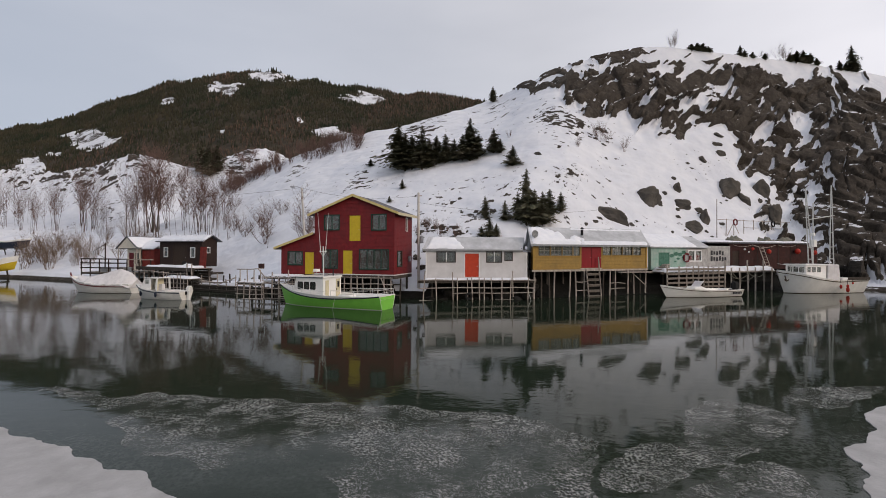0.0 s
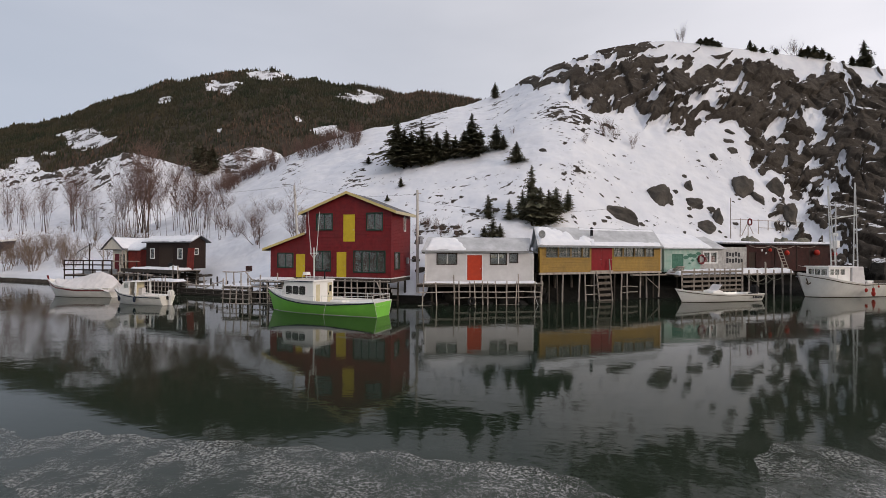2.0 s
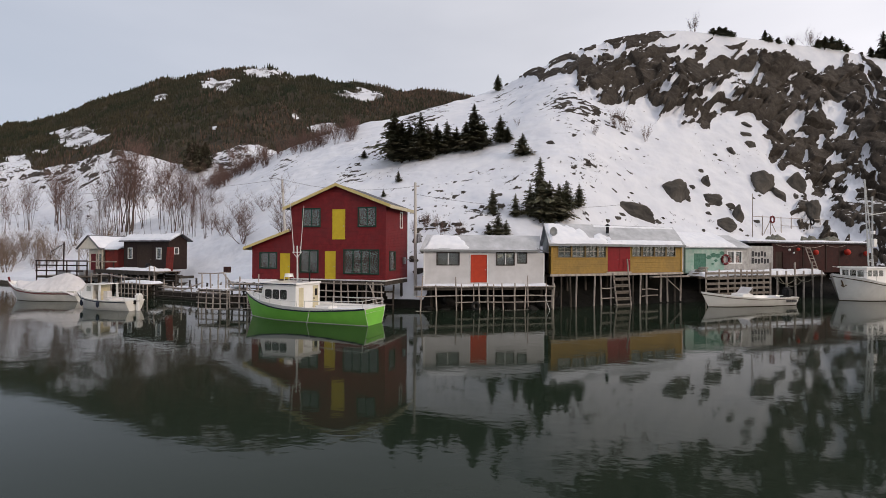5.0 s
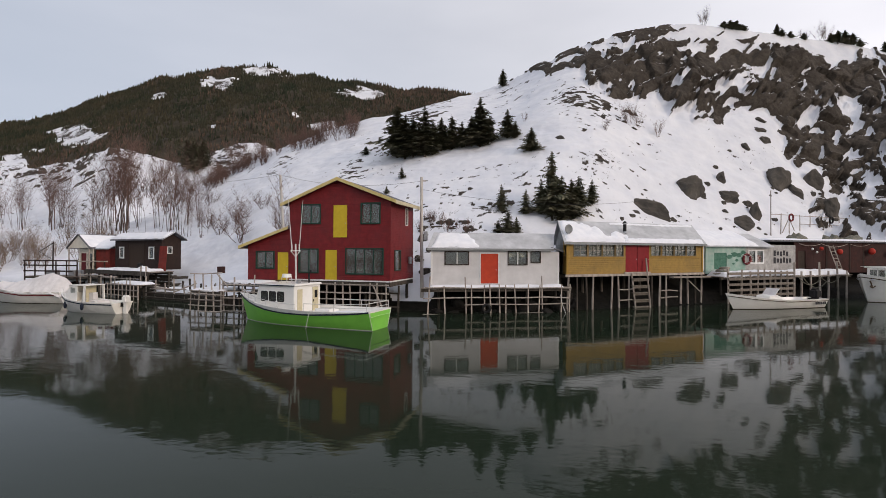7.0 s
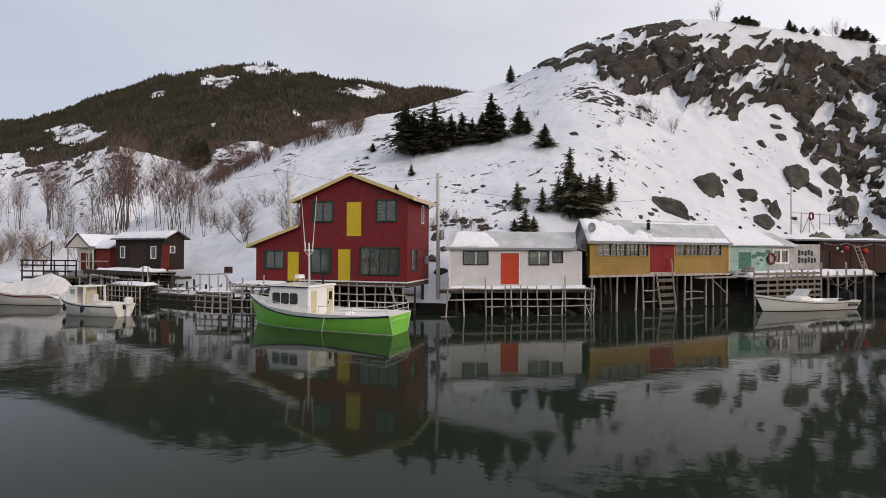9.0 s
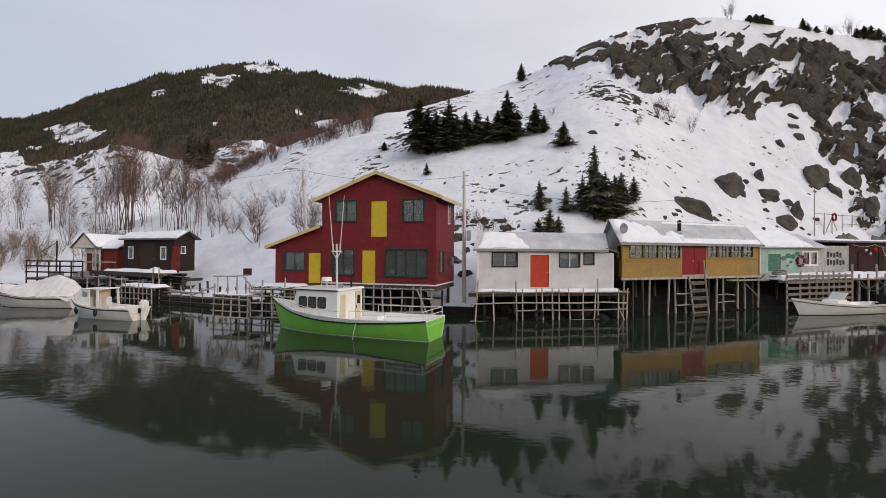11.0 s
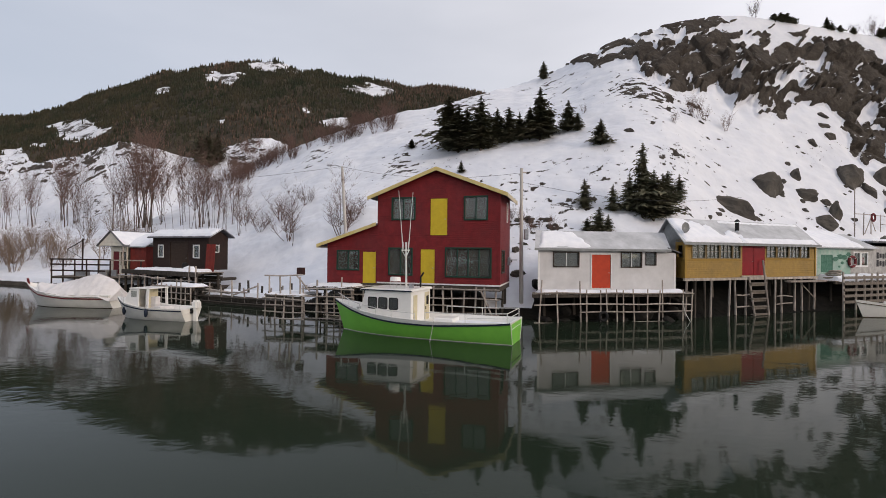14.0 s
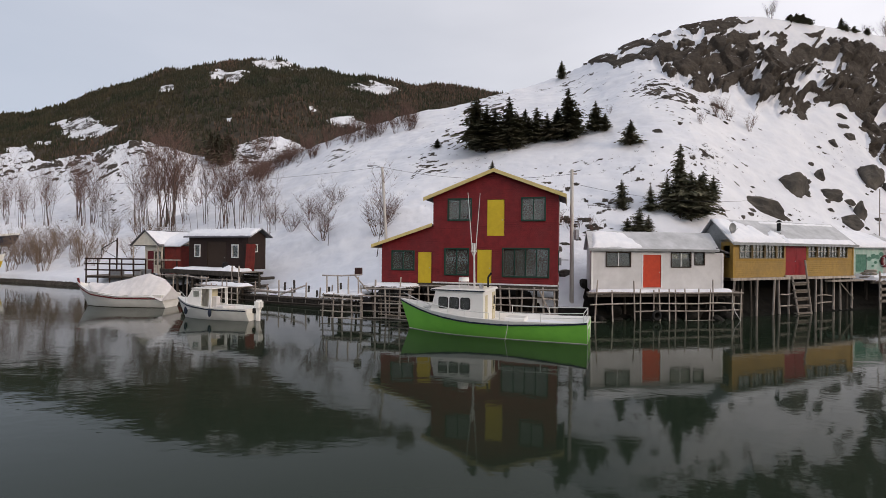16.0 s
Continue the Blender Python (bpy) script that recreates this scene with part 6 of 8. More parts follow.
def pole(at, top, label, lamp=False):
    g = ground_z(at[0], at[1]) - 0.3
    p = thing("utility_pole", pose(at[0], at[1], g), label, "utility pole", "utility poles")
    hh = top[2] - g
    lean = (top[0] - at[0], top[1] - at[1])
    bar("shaft", p, "pole", (0, 0, 0), (lean[0], lean[1], hh), 0.14, 0.10, 10)
    if lamp:
        bm = bmesh.new()
        path_tube(bm, [(lean[0], lean[1], hh - 0.1), (lean[0] - 0.5, lean[1], hh + 0.12), (lean[0] - 0.9, lean[1], hh + 0.1)], 0.035)
        part("arm", bm, "metal", p)
        quick("lamp_head", p, "metal", (lean[0] - 1.25, lean[0] - 0.8, lean[1] - 0.12, lean[1] + 0.12, hh + 0.02, hh + 0.16), bevel=0.03)
    else:
        quick("crossarm", p, "log", (lean[0] - 0.05, lean[0] + 0.32, lean[1] - 0.05, lean[1] + 0.05, hh - 0.32, hh - 0.24))
        quick("transformer", p, "metal", (0.12, 0.4, -0.2, 0.15, hh - 4.6, hh - 3.9), bevel=0.05)
    return Vector(top)


top_a = pole((-17.0, 51.4), (-17.5, 51.4, 11.4), "leaning grey wooden street-lamp pole", True)
pole((-3.55, 43.0), (-3.62, 43.0, 9.8), "grey wooden utility pole beside the red house")


def cable(a, b, sag, r=0.010):
    c = thing("overhead_cable", pose(*a), "thin black overhead cable", "cable", "cables")
    bm = bmesh.new()
    pts = []
    d = Vector(b) - Vector(a)
    for i in range(15):
        t = i / 14
        p = d * t
        p.z -= sag * 4 * t * (1 - t)
        pts.append(p)
    path_tube(bm, pts, r, 4)
    part("wire", bm, "wire", c)


cable(top_a, (-3.62, 43.0, 9.5), 0.6)
cable(top_a, (-70, 75, 14), 1.2)
cable((-3.6, 43.0, 8.9), (16, 53, 9.2), 0.7)
p3 = thing("flag_stick", pose(11.6, 50.2, ground_z(11.6, 50.2) - 0.2), "thin bare stick behind the ochre house", "stick")
bar("stick", p3, "log", (0, 0, 0), (0, 0, 2.9), 0.04)

# ---------------------------------------------------------------- boats


def skin(bm, lines, mirror=True):
    for s in ((1, -1) if mirror else (1,)):
        grid = [[bm.verts.new((x, s * y, z)) for x, y, z in line] for line in lines]
        for a, b in zip(grid, grid[1:]):
            for k in range(len(a) - 1):
                bm.faces.new((a[k], b[k], b[k + 1], a[k + 1]))


def stations(length, beam, stern, depth, paint, top, rake, n=15, full=0.55):
    """Hull rows from stern to bow. paint and top are tables of (share of length, height)."""
    rows = []
    for i in range(n):
        t = i / (n - 1)
        if t < full:
            hb = stern + (beam - stern) * math.sin(t / full * math.pi / 2)
        else:
            q = (t - full) / (1 - full)
            hb = beam * (1 - q ** 2.3) + 0.02
        zb = -depth * (1 - 0.15 * t) + depth * 0.9 * max(0, (t - 0.85) / 0.15) ** 2
        zp = float(np.interp(t, [p[0] for p in paint], [p[1] for p in paint]))
        zt = float(np.interp(t, [p[0] for p in top], [p[1] for p in top]))
        rows.append((t * length, hb / 2, zb, zp, zt, rake * t ** 3))
    return rows


def build_hull(boat, rows, low_mat, high_mat, strake_mat, label_low="", thick=0.07, strake=0.045, deck_drop=0.35, deck_mat="cabin"):
    bm = bmesh.new()
    lower, upper, edge, inner, deck_l = [], [], [], [], []
    for x, hb, zb, zp, zt, rake in rows:
        vp = (zp - zb) / (zt - zb)
        f = 0.42
        lower.append([(x + rake * vp * k / 7, max(0.004, hb * (vp * k / 7) ** f), zb + (zp - zb) * k / 7) for k in range(8)])
        upper.append([(x + rake * (vp + (1 - vp) * k / 2), max(0.004, hb * (vp + (1 - vp) * k / 2) ** f), zp + (zt - zp) * k / 2) for k in range(3)])
        w = max(0.004, hb * vp ** f)
        edge.append([(x + rake * vp, w + 0.004, zp - strake), (x + rake * vp, w + 0.035, zp - strake * 0.6), (x + rake * vp, w + 0.035, zp + strake * 0.6), (x + rake * vp, w + 0.004, zp + strake)])
        vd = max(0.05, (zt - deck_drop - zb) / (zt - zb))
        wi = max(0.002, hb - thick)
        wd = max(0.002, min(wi, hb * vd ** f - 0.05))
        inner.append([(x + rake, hb, zt), (x + rake, hb, zt + 0.02), (x + rake - 0.02, wi, zt + 0.02), (x + rake * vd - 0.05, wd, zt - deck_drop)])
        deck_l.append([(x + rake * vd - 0.05, wd, zt - deck_drop), (x + rake * vd - 0.05, 0.0, zt - deck_drop + 0.03)])
    skin(bm, lower)
    # transom
    a = [(x, y, z) for x, y, z in lower[0]]
    ring_ = [bm.verts.new((x, y, z)) for x, y, z in a] + [bm.verts.new((x, -y, z)) for x, y, z in reversed(a)]
    bm.faces.new(ring_)
    bmesh.ops.remove_doubles(bm, verts=list(bm.verts), dist=0.003)
    part("hull", bm, low_mat, boat, label_low, smooth=True)
    bm = bmesh.new()
    skin(bm, upper)
    a = upper[0]
    bm.faces.new([bm.verts.new((x, y, z)) for x, y, z in a] + [bm.verts.new((x, -y, z)) for x, y, z in reversed(a)])
    bmesh.ops.remove_doubles(bm, verts=list(bm.verts), dist=0.003)
    part("topside", bm, high_mat, boat, smooth=True)
    bm = bmesh.new()
    skin(bm, edge)
    part("rubbing_strake", bm, strake_mat, boat)
    bm = bmesh.new()
    skin(bm, inner)
    x, hb, zb, zp, zt, rake = rows[0]
    box(bm, -0.02, 0.07, -hb, hb, zt - 0.05, zt + 0.02)
    part("gunwale", bm, "cabin", boat)
    bm = bmesh.new()
    skin(bm, deck_l)
    part("deck", bm, deck_mat, boat)


def waterline_band(boat, rows, mat="boot", z=0.09):
    bm = bmesh.new()
    lines = []
    for x, hb, zb, zp, zt, rake in rows:
        line = []
        for k in range(3):
            zz = -0.12 + (z + 0.12) * k / 2
            v = max(0.0, (zz - zb) / (zt - zb))
            line.append((x + rake * v, max(0.004, hb * v ** 0.42) + 0.006, zz))
        lines.append(line)
    skin(bm, lines)
    part("waterline_stripe", bm, mat, boat)


def rail_run(boat, pts, r=0.018, posts=(), drop=0.4, mat="alu"):
    bm = bmesh.new()
    path_tube(bm, pts, r, 6)
    part("hand_rail", bm, mat, boat)
    for p in posts:
        bar("stanchion", boat, mat, (p[0], p[1], p[2] - drop), p, r * 0.9, n=6)


WATER_Z = 0.3


def round_rect(w, h, r):
    """Corner points of a rectangle with clipped, rounded corners."""
    return [(cx + r * math.cos(a), cz + r * math.sin(a)) for cx, cz, a0 in ((w - r, h - r, 0), (r, h - r, 1), (r, r, 2), (w - r, r, 3)) for a in (math.pi / 2 * (a0 + k / 4) for k in range(5))]


def green_boat():
    b = thing("fishing_boat", pose(-4.88, 34.1, WATER_Z, 0, 0, 161.0), "bright green and white fishing boat with a wheelhouse, moored", "boat")
    rows = stations(9.15, 3.0, 2.35, 0.6, [(0, 0.985), (0.08, 0.90), (0.2, 0.82), (0.4, 0.70), (0.6, 0.74), (0.75, 0.90), (0.87, 1.15), (1, 1.48)],
                    [(0, 1.0), (0.15, 0.93), (0.42, 0.90), (0.6, 0.98), (0.78, 1.14), (0.9, 1.34), (1, 1.56)], 0.55)
    build_hull(b, rows, "hull_green", "cabin", "navy", "bright green painted hull", deck_drop=0.28)
    waterline_band(b, rows, "hull_white", 0.035)
    # pale edge round the transom
    x, hb, zb, zp, zt, rake = rows[0]
    for s in (1, -1):
        vp = (zp - zb) / (zt - zb)
        bar("transom_edge", b, "cabin", (-0.015, s * hb * (0.5 ** 0.42) * 0.92, 0.04), (-0.015, s * hb * vp ** 0.42, zp), 0.011, n=6)
    # wheelhouse
    w = new("wheelhouse")
    w.parent = b
    zf, zr = 0.95, 2.18
    hw = 1.12
    bm = bmesh.new()
    holes = [(7.02 - 0.57 * k - 0.45, 7.02 - 0.57 * k, 1.32, 1.84) for k in range(3)]
    for s in (1, -1):
        wall_x(bm, 4.75, 5.95, zf - 0.35, zr - 0.02, s * hw - 0.03, 0.06, holes[2:])
        wall_x(bm, 5.95, 7.15, 0.93, zr - 0.02, s * hw - 0.03, 0.06, holes[:2])
    wall_y(bm, -hw + 0.03, hw - 0.03, zf - 0.35, zr - 0.02, 4.81, 0.06, [(-1.0, -0.46, zf - 0.3, 2.05)])
    for s0 in (-hw, hw - 0.06):
        prism(bm, [(7.15, s0, 0.98), (7.5, s0, 1.1), (7.46, s0, 1.25), (7.22, s0, zr - 0.02), (7.15, s0, zr - 0.02)], (0, 0.06, 0))
    prism(bm, [(7.5, -hw + 0.06, 1.08), (7.46, -hw + 0.06, 1.25), (7.40, -hw + 0.06, 1.25), (7.44, -hw + 0.06, 1.08)], (0, 2 * hw - 0.12, 0))
    part("cabin_wall", bm, "cabin", w)
    bm = bmesh.new()
    prism(bm, [(7.45, -hw + 0.06, 1.25), (7.42, -hw + 0.06, 1.25), (7.2, -hw + 0.06, zr - 0.02), (7.23, -hw + 0.06, zr - 0.02)], (0, 2 * hw - 0.12, 0))
    part("windscreen", bm, "glass", w)
    bm = bmesh.new()
    prism(bm, [(4.62, -1.22, zr), (7.5, -1.22, zr - 0.02), (7.4, -1.22, zr + 0.09), (4.67, -1.22, zr + 0.11)], (0, 2.44, 0))
    bmesh.ops.bevel(bm, geom=list(bm.edges), offset=0.03, segments=2, affect="EDGES")
    part("roof", bm, "cabin", w)
    quick("roof_edge", w, "navy", (4.67, 7.4, -1.238, -1.222, zr + 0.0, zr + 0.05), (4.67, 7.4, 1.222, 1.238, zr + 0.0, zr + 0.05), label="navy edge stripe")
    for s in (1, -1):
        for xa, xb, za, zb2 in holes:
            g = bmesh.new()
            prism(g, [(xa - 0.03 + dx, s * hw - 0.038, za - 0.03 + dz) for dx, dz in round_rect(xb - xa + 0.06, zb2 - za + 0.06, 0.1)], (0, 0.076, 0))
            part("window_gasket", g, "black", w)
            g = bmesh.new()
            prism(g, [(xa + 0.02 + dx, s * hw - 0.045, za + 0.02 + dz) for dx, dz in round_rect(xb - xa - 0.04, zb2 - za - 0.04, 0.08)], (0, 0.09, 0))
            part("pane", g, "glass", w)
    quick("door", w, "cream", (4.72, 4.79, -0.99, -0.47, zf - 0.3, 2.04), label="warm beige cabin door", bevel=0.01)
    quick("door_pane", w, "black", (4.70, 4.718, -0.86, -0.62, 1.42, 1.86), label="dark pane in the door")
    quick("door_handle", w, "black", (4.69, 4.718, -0.56, -0.50, 1.2, 1.34))
    quick("rear_panel", w, "cream", (4.73, 4.748, 0.44, 0.86, zf - 0.2, 1.98), label="tall beige panel")
    quick("engine_box", b, "cabin", (2.9, 3.9, -0.45, 0.45, 0.6, 0.95), bevel=0.04)
    # mast and gear on the roof
    m = new("mast")
    m.parent = b
    m.matrix_basis = pose(0.2, 0, 0)
    bar("pole", m, "alu", (5.35, 0, zr + 0.1), (5.4, 0, zr + 2.35), 0.055, 0.045, 9, "white mast")
    bar("spreader", m, "alu", (5.4, -0.42, zr + 1.95), (5.4, 0.42, zr + 1.95), 0.03)
    for y in (-0.4, 0.4):
        bar("stay", m, "alu", (5.4, y, zr + 1.95), (5.4, 0, zr + 1.6), 0.022)
        bar("bracket", m, "alu", (5.4, y * 0.8, zr + 1.95), (5.4, y * 0.8, zr + 2.35), 0.035)
    for y, dx in ((-0.33, -0.18), (0.33, 0.22)):
        bar("whip_antenna", m, "alu", (5.4, y, zr + 2.1), (5.4 + dx, y * 1.2, zr + 4.9), 0.028, 0.012, 6, "long white whip antenna")
    bm = bmesh.new()
    tube(bm, (5.85, 0.2, zr + 0.42), (5.85, 0.2, zr + 0.62), 0.27, 0.25, 16)
    part("radar_dome", bm, "cabin", m, "white radar dome")
    for dx, dy in ((-0.18, -0.1), (0.18, -0.1), (-0.18, 0.3), (0.18, 0.3)):
        bar("radar_leg", m, "alu", (5.85 + dx, 0.1 + dy, zr + 0.1), (5.85 + dx, 0.1 + dy, zr + 0.44), 0.018, n=5)
    bm = bmesh.new()
    path_tube(bm, [(4.95, -0.4, zr + 0.1), (4.95, -0.4, zr + 0.62), (4.78, -0.4, zr + 0.85)], 0.05, 8)
    part("exhaust_pipe", bm, "black", b, "black exhaust stack")
    quick("roof_box", b, "metal", (5.0, 5.15, 0.25, 0.5, zr + 0.11, zr + 0.32))
    # stern rail
    pts = [(3.9, 1.40, 1.30), (2.0, 1.33, 1.33), (0.15, 1.12, 1.42), (0.12, -1.12, 1.42), (2.0, -1.33, 1.33), (3.9, -1.40, 1.30)]
    rail_run(b, pts, 0.022, pts, 0.42)
    rail_run(b, [(1.9, 1.32, 1.14), (0.15, 1.11, 1.2), (0.12, -1.11, 1.2)], 0.016)
    pts = [(7.6, 1.02, 1.40), (8.4, 0.72, 1.56), (9.0, 0.40, 1.72), (9.5, 0.0, 1.8)]
    rail_run(b, [(p[0], p[1], p[2] + 0.06) for p in pts], 0.02, [(p[0], p[1], p[2] + 0.06) for p in pts[:3]], 0.35)
    pts = [(7.35, 1.18, 1.46), (6.5, 1.36, 1.36), (5.6, 1.46, 1.28), (4.4, 1.47, 1.24)]
    rail_run(b, pts, 0.018, pts[1:], 0.3)
    bm = bmesh.new()
    ring(bm, (8.1, 0.0, 1.17), (0.1, 0, 1), 0.2, 0.06)
    part("rope_coil", bm, "alu", b, "coil of pale rope on the foredeck", smooth=True)
    bm = bmesh.new()
    path_tube(bm, [(3.45, 1.47, 0.95), (3.5, 1.54, 0.5), (3.6, 1.6, -0.1)], 0.012, 5)
    part("hanging_line", bm, "alu", b, "pale rope over the side")
    # light cover of snow on the decks
    snow_sheet("deck_snow", b.matrix_basis, 0.2, 4.1, -0.95, 0.95, lambda x, y: 0.66, 0.10, "thin snow on the boat's aft deck", 61, 0.3, 30, 16)


green_boat()


def outboard(parent, x, mat, size=1.0, label="outboard motor", z=0.0):
    o = new("outboard_motor")
    o.parent = parent
    o.matrix_basis = pose(x, 0, z)
    tagged(o, label)
    bm = bmesh.new()
    box(bm, -0.62 * size, -0.12 * size, -0.24 * size, 0.24 * size, 0.75 * size, 1.35 * size)
    bmesh.ops.bevel(bm, geom=list(bm.edges), offset=0.11 * size, segments=3, affect="EDGES")
    part("cowling", bm, mat, o, smooth=True)
    quick("leg", o, mat, (-0.45 * size, -0.2 * size, -0.09 * size, 0.09 * size, -0.35, 0.8 * size), bevel=0.02)
    quick("bracket", o, "black", (-0.2 * size, 0.05, -0.14 * size, 0.14 * size, 0.5 * size, 0.8 * size))


def skiff():
    b = thing("skiff", pose(26.9, 47.3, WATER_Z, 0, 0, 197.0), "white open skiff with a small windscreen console, moored", "boat")
    rows = stations(8.0, 2.1, 1.6, 0.3, [(0, 0.55), (0.5, 0.55), (0.8, 0.75), (1, 1.0)], [(0, 0.68), (0.5, 0.68), (0.8, 0.90), (1, 1.18)], 0.7)
    build_hull(b, rows, "hull_white", "hull_white", "boot", deck_drop=0.3, strake=0.025)
    waterline_band(b, rows, "boot", 0.04)
    c = new("console")
    c.parent = b
    bm = bmesh.new()
    prism(bm, [(4.0, -0.55, 0.45), (5.4, -0.55, 0.55), (5.3, -0.55, 0.95), (4.6, -0.55, 1.05), (4.0, -0.55, 0.8)], (0, 1.1, 0))
    part("cuddy", bm, "cabin", c, bevel=0.03)
    bm = bmesh.new()
    prism(bm, [(4.75, -0.52, 0.98), (4.82, -0.52, 0.98), (4.35, -0.52, 1.5), (4.3, -0.52, 1.5)], (0, 1.04, 0))
    part("windscreen", bm, "tarp", c, "hazy plastic windscreen")
    outboard(b, 0.75, "black", 1.3, "black outboard motor tilted in over the stern", -0.35)
    quick("hull_marks", b, "ink", *[(0.35 + 0.19 * k, 0.35 + 0.19 * k + 0.12, 0.845 + 0.012 * k, 0.87 + 0.012 * k, 0.30, 0.50) for k in range(6)], label="row of dark bars for lettering")
    snow_sheet("deck_snow", b.matrix_basis, 0.4, 3.8, -0.75, 0.75, lambda x, y: 0.41, 0.10, "thin snow inside the skiff", 64, 0.25, 24, 12)


skiff()


def longliner():
    b = thing("fishing_boat", pose(42.5, 53.4, WATER_Z, 0, 0, 193.5) @ Matrix.Diagonal((0.74, 0.95, 1.05, 1)), "large white fishing boat with stabiliser masts, moored", "boat")
    rows = stations(12.0, 3.9, 3.3, 0.7, [(0, 1.25), (0.45, 1.15), (0.7, 1.4), (1, 2.05)], [(0, 1.42), (0.45, 1.32), (0.7, 1.6), (1, 2.3)], 1.1, full=0.7)
    build_hull(b, rows, "hull_white", "hull_white", "boot", deck_drop=0.5, strake=0.04)
    waterline_band(b, rows, "boot", 0.05)
    w = new("wheelhouse")
    w.parent = b
    bm = bmesh.new()
    w.matrix_basis = pose(-0.6, 0, 0)
    holes = [(8.15, 8.8, 2.1, 2.6), (9.0, 9.65, 2.1, 2.6), (9.85, 10.4, 2.1, 2.6)]
    for s in (1, -1):
        wall_x(bm, 7.3, 10.6, 0.95, 2.75, s * 1.2 - 0.03, 0.06, holes)
    wall_y(bm, -1.17, 1.17, 0.95, 2.75, 10.6, 0.06, [(-1.0, -0.4, 2.05, 2.6), (-0.3, 0.3, 2.05, 2.6), (0.4, 1.0, 2.05, 2.6)])
    wall_y(bm, -1.17, 1.17, 0.95, 2.75, 7.36, 0.06, [(-0.4, 0.4, 1.0, 2.6)])
    part("cabin_wall", bm, "cabin", w)
    quick("roof", w, "cabin", (7.1, 10.85, -1.35, 1.35, 2.75, 2.87), bevel=0.03)
    for s in (1, -1):
        for h in holes:
            quick("pane", w, "glass", (h[0], h[1], s * 1.2 - 0.01, s * 1.2 + 0.01, h[2], h[3]))
    for ya, yb in ((-1.0, -0.4), (-0.3, 0.3), (0.4, 1.0)):
        quick("pane", w, "glass", (10.56, 10.58, ya, yb, 2.05, 2.6))
    bm = bmesh.new()
    prism(bm, [(4.2, -1.3, 0.85), (6.5, -1.3, 0.85), (6.45, -1.3, 2.9), (4.6, -1.3, 2.85)], (0, 2.6, 0))
    part("shelter", bm, "tarp", b, "pale canvas shelter aft of the wheelhouse", bevel=0.06)
    bar("exhaust_stack", b, "metal", (3.6, 0.5, 0.9), (3.6, 0.5, 2.5), 0.1, n=10)
    quick("fish_box", b, "cabin", (2.0, 3.2, -0.8, 0.8, 0.8, 1.5), bevel=0.04)
    quick("guard_board", b, "wet_log", (0.3, 4.0, 1.86, 1.93, 1.36, 1.62))
    snow_sheet("deck_snow", b.matrix_basis, 10.7, 12.4, -0.8, 0.8, lambda x, y: 1.55 + (x - 10.7) * 0.22, 0.12, "snow on the foredeck", 66, 0.3, 24, 16)
    # two ladder-like masts with a crosspiece
    for near, far, top in ((9.0, 8.3, 10.4), (4.75, 5.45, 10.8)):
        m = new("ladder_mast")
        m.parent = b
        tip = near * 1.02 if near > 6 else near * 0.99
        bar("leg", m, "alu", (near, 0.8, 2.85), (tip, 0.5, top), 0.07, 0.05)
        bar("leg", m, "alu", (far, 0.8, 2.85), (tip + (far - near) * 0.12, 0.5, top), 0.07, 0.05)
        for t in (0.07, 0.22, 0.40, 0.62):
            xn = near + (tip - near) * t
            xf = far + (tip + (far - near) * 0.12 - far) * t
            bar("rung", m, "alu", (xn, 0.8 - 0.3 * t, 2.85 + (top - 2.85) * t), (xf, 0.8 - 0.3 * t, 2.85 + (top - 2.85) * t), 0.04, n=5)
    bar("boom", b, "alu", (8.7, 0.6, 7.3), (4.4, 0.6, 7.75), 0.05)
    bar("mast", b, "alu", (7.1, 0, 2.87), (7.1, 0, 9.0), 0.07)
    quick("lamp_box", b, "cabin", (6.85, 7.35, -0.3, 0.3, 4.6, 5.3), bevel=0.03)
    quick("mast_lamp", b, "cabin", (6.95, 7.25, -0.2, 0.2, 5.7, 6.0), bevel=0.03)
    rail_run(b, [(9.4, 1.7, 2.3), (10.8, 1.4, 2.5), (12.0, 0.8, 2.75), (13.0, 0, 2.9)], 0.022, [(9.4, 1.7, 2.3), (10.8, 1.4, 2.5), (12.0, 0.8, 2.75)], 0.6)
    for i, (x, z, r0) in enumerate(((5.6, 0.72, 0.15), (4.45, 0.75, 0.15), (4.45, 0.42, 0.2), (3.55, 1.05, 0.09))):
        f = thing("boat_fender", b.matrix_basis @ pose(x, 2.13 if i < 3 else 2.1, z), "orange-red fender hung over the boat's side", "fender", "fenders")
        bm = bmesh.new()
        ball(bm, (0, 0, 0), r0, 0.9, 0.9, 1.3)
        part("fender_body", bm, "float", f, smooth=True)
        bar("rope", f, "wire", (0, 0, r0), (0, -0.08, 1.5 - z), 0.015)
    bm = bmesh.new()
    path_tube(bm, [(12.5, 0.5, 1.75), (12.35, 0.62, 1.2), (12.1, 0.7, 1.35)], 0.06)
    path_tube(bm, [(12.35, 0.62, 1.2), (12.65, 0.6, 1.35)], 0.06)
    part("anchor", bm, "boot", b, "rusty anchor at the bow")


longliner()


